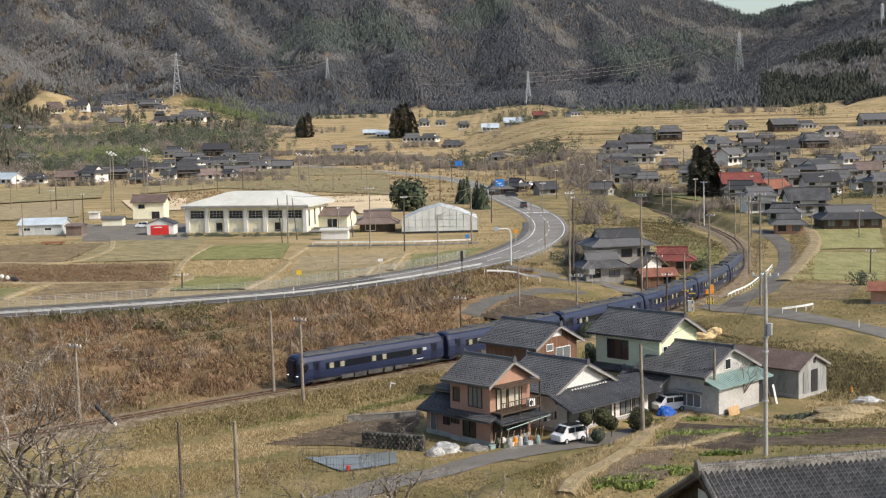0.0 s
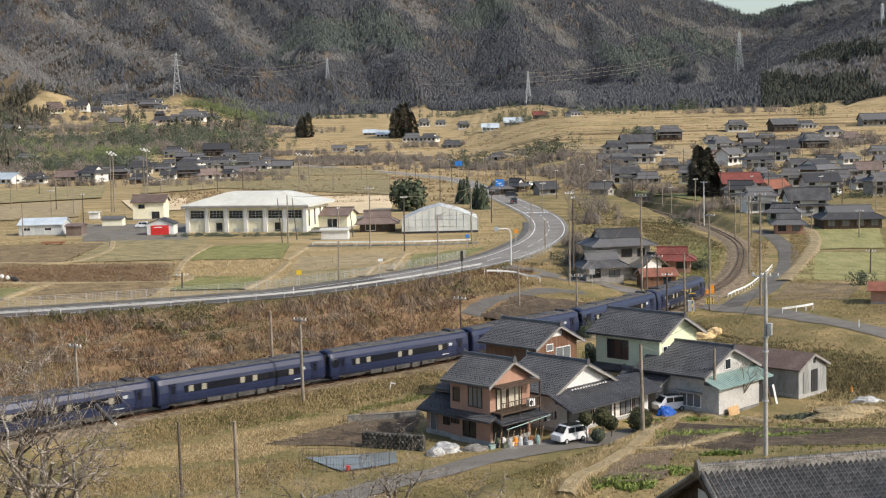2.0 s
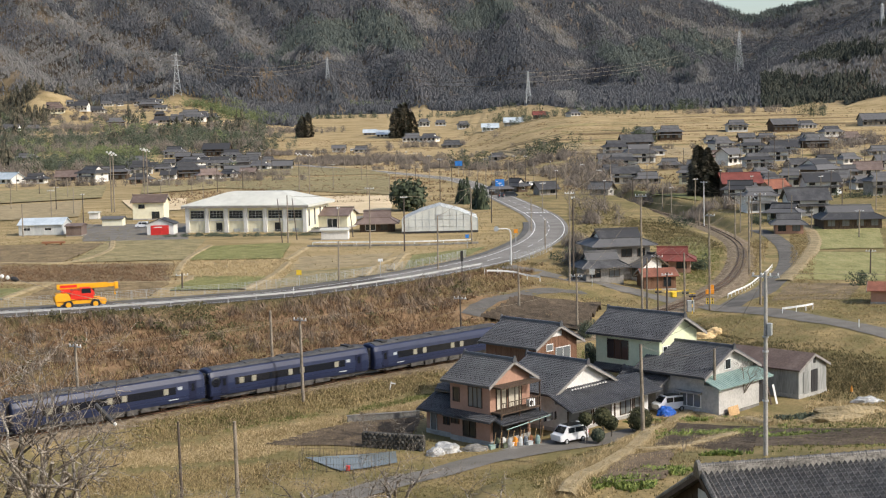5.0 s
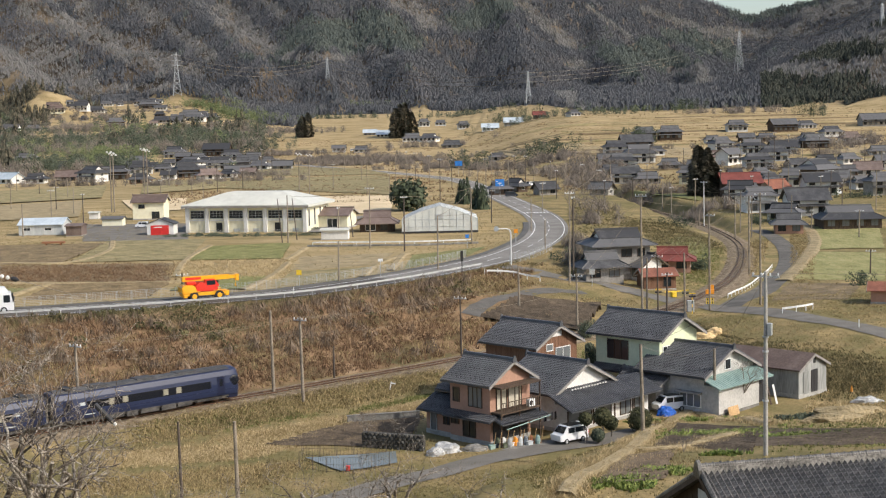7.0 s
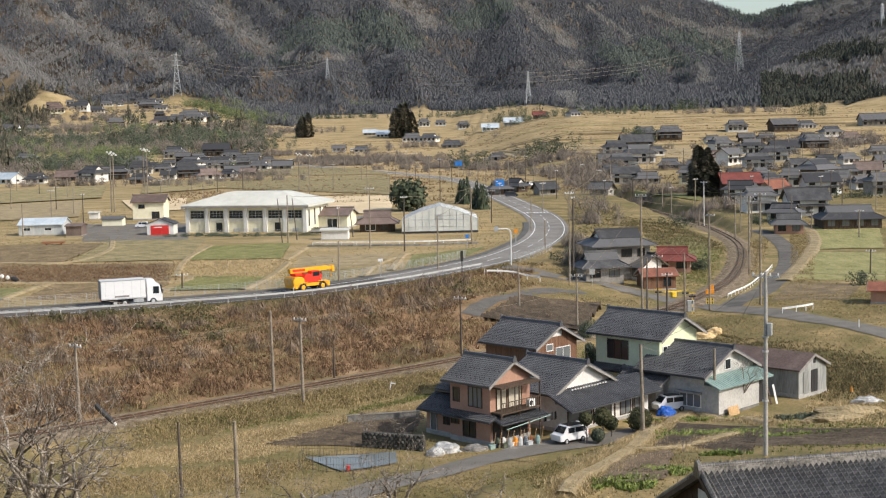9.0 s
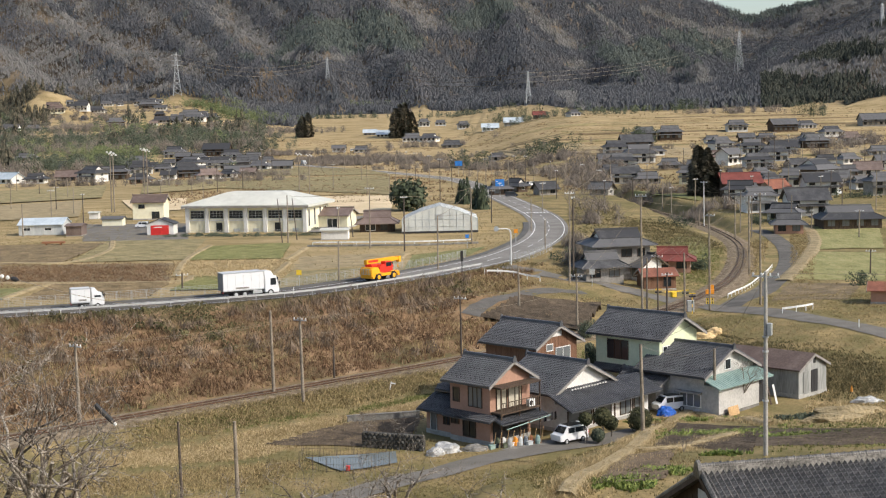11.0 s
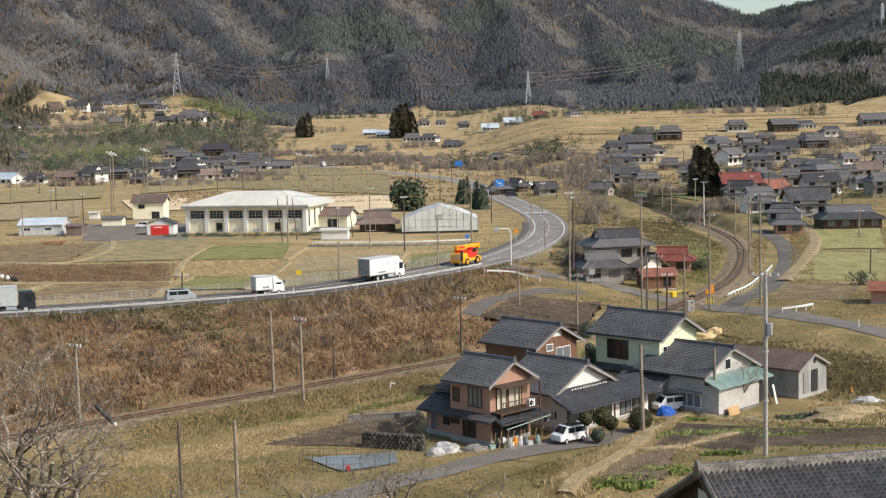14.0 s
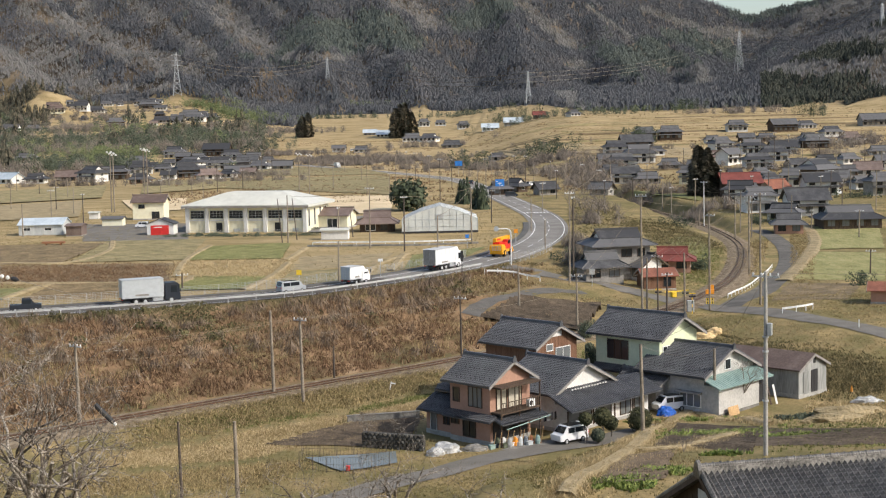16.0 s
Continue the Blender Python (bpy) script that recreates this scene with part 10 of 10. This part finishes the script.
# ---------------------------------------------------------------- what moves
S_NOSE = s_near(TRACK, *(-16.81, 143.47)) - 1.1
SPEED = 19.0


def along(table, t):
    """Metres along the road at t, carried on past the ends of the table at the end speeds."""
    ts, ss = [q[0] for q in table], [q[1] for q in table]
    if t < ts[0]:
        return ss[0] + (t - ts[0]) * (ss[1] - ss[0]) / (ts[1] - ts[0])
    if t > ts[-1]:
        return ss[-1] + (t - ts[-1]) * (ss[-1] - ss[-2]) / (ts[-1] - ts[-2])
    return float(np.interp(t, ts, ss))


LEFT = 0.7
TRIPS = (
    (crane, LEFT, 0, ((6.3, 298.9), (7.0, 305.0), (9.0, 321.7), (11.3, 339.7), (12.5, 351.0), (14.5, 366.3), (16.0, 378.7))),
    (truck_white, LEFT, 0, ((7.0, 274.5), (9.0, 294.5), (12.5, 324.6), (14.5, 342.1), (16.0, 354.8))),
    (truck_small, LEFT, 0, ((11.3, 291.3), (12.5, 302.5), (14.5, 318.7), (16.0, 331.6))),
    (minivan, LEFT, 0, ((12.5, 287.7), (14.5, 306.1), (16.0, 318.6))),
    (truck_grey, LEFT, 0, ((14.5, 282.4), (16.0, 297.2))),
    (pickup, LEFT, 0, ((14.5, 265.9), (16.0, 280.2))),
    (car_far, LEFT, 0, ((3.5, 559.4), (7.0, 599.1), (9.0, 608.8), (12.5, 644.4), (16.0, 677.1))),
    (truck_far, -1.75, 180, ((9.0, 1057.0), (12.5, 1001.8), (14.5, 970.7), (16.0, 946.8))),
)


def motions():
    steps = [i * 0.5 for i in range(33)]
    for i, coach in enumerate(train):
        turn = Matrix.Rotation(math.pi, 4, "Z") if i == 5 else Matrix()
        mid = S_NOSE + PITCH * (i + 0.5)
        walk(coach, [(t, place_on(TRACK, mid - SPEED * t, 0.0, 0.08) @ turn) for t in steps])
    for vehicle, side, turned, table in TRIPS:
        spin = Matrix.Rotation(radians(turned), 4, "Z")
        walk(vehicle, [(t, place_on(ROAD, max(5.0, along(table, t)), side, 3.62) @ spin) for t in steps])


motions()
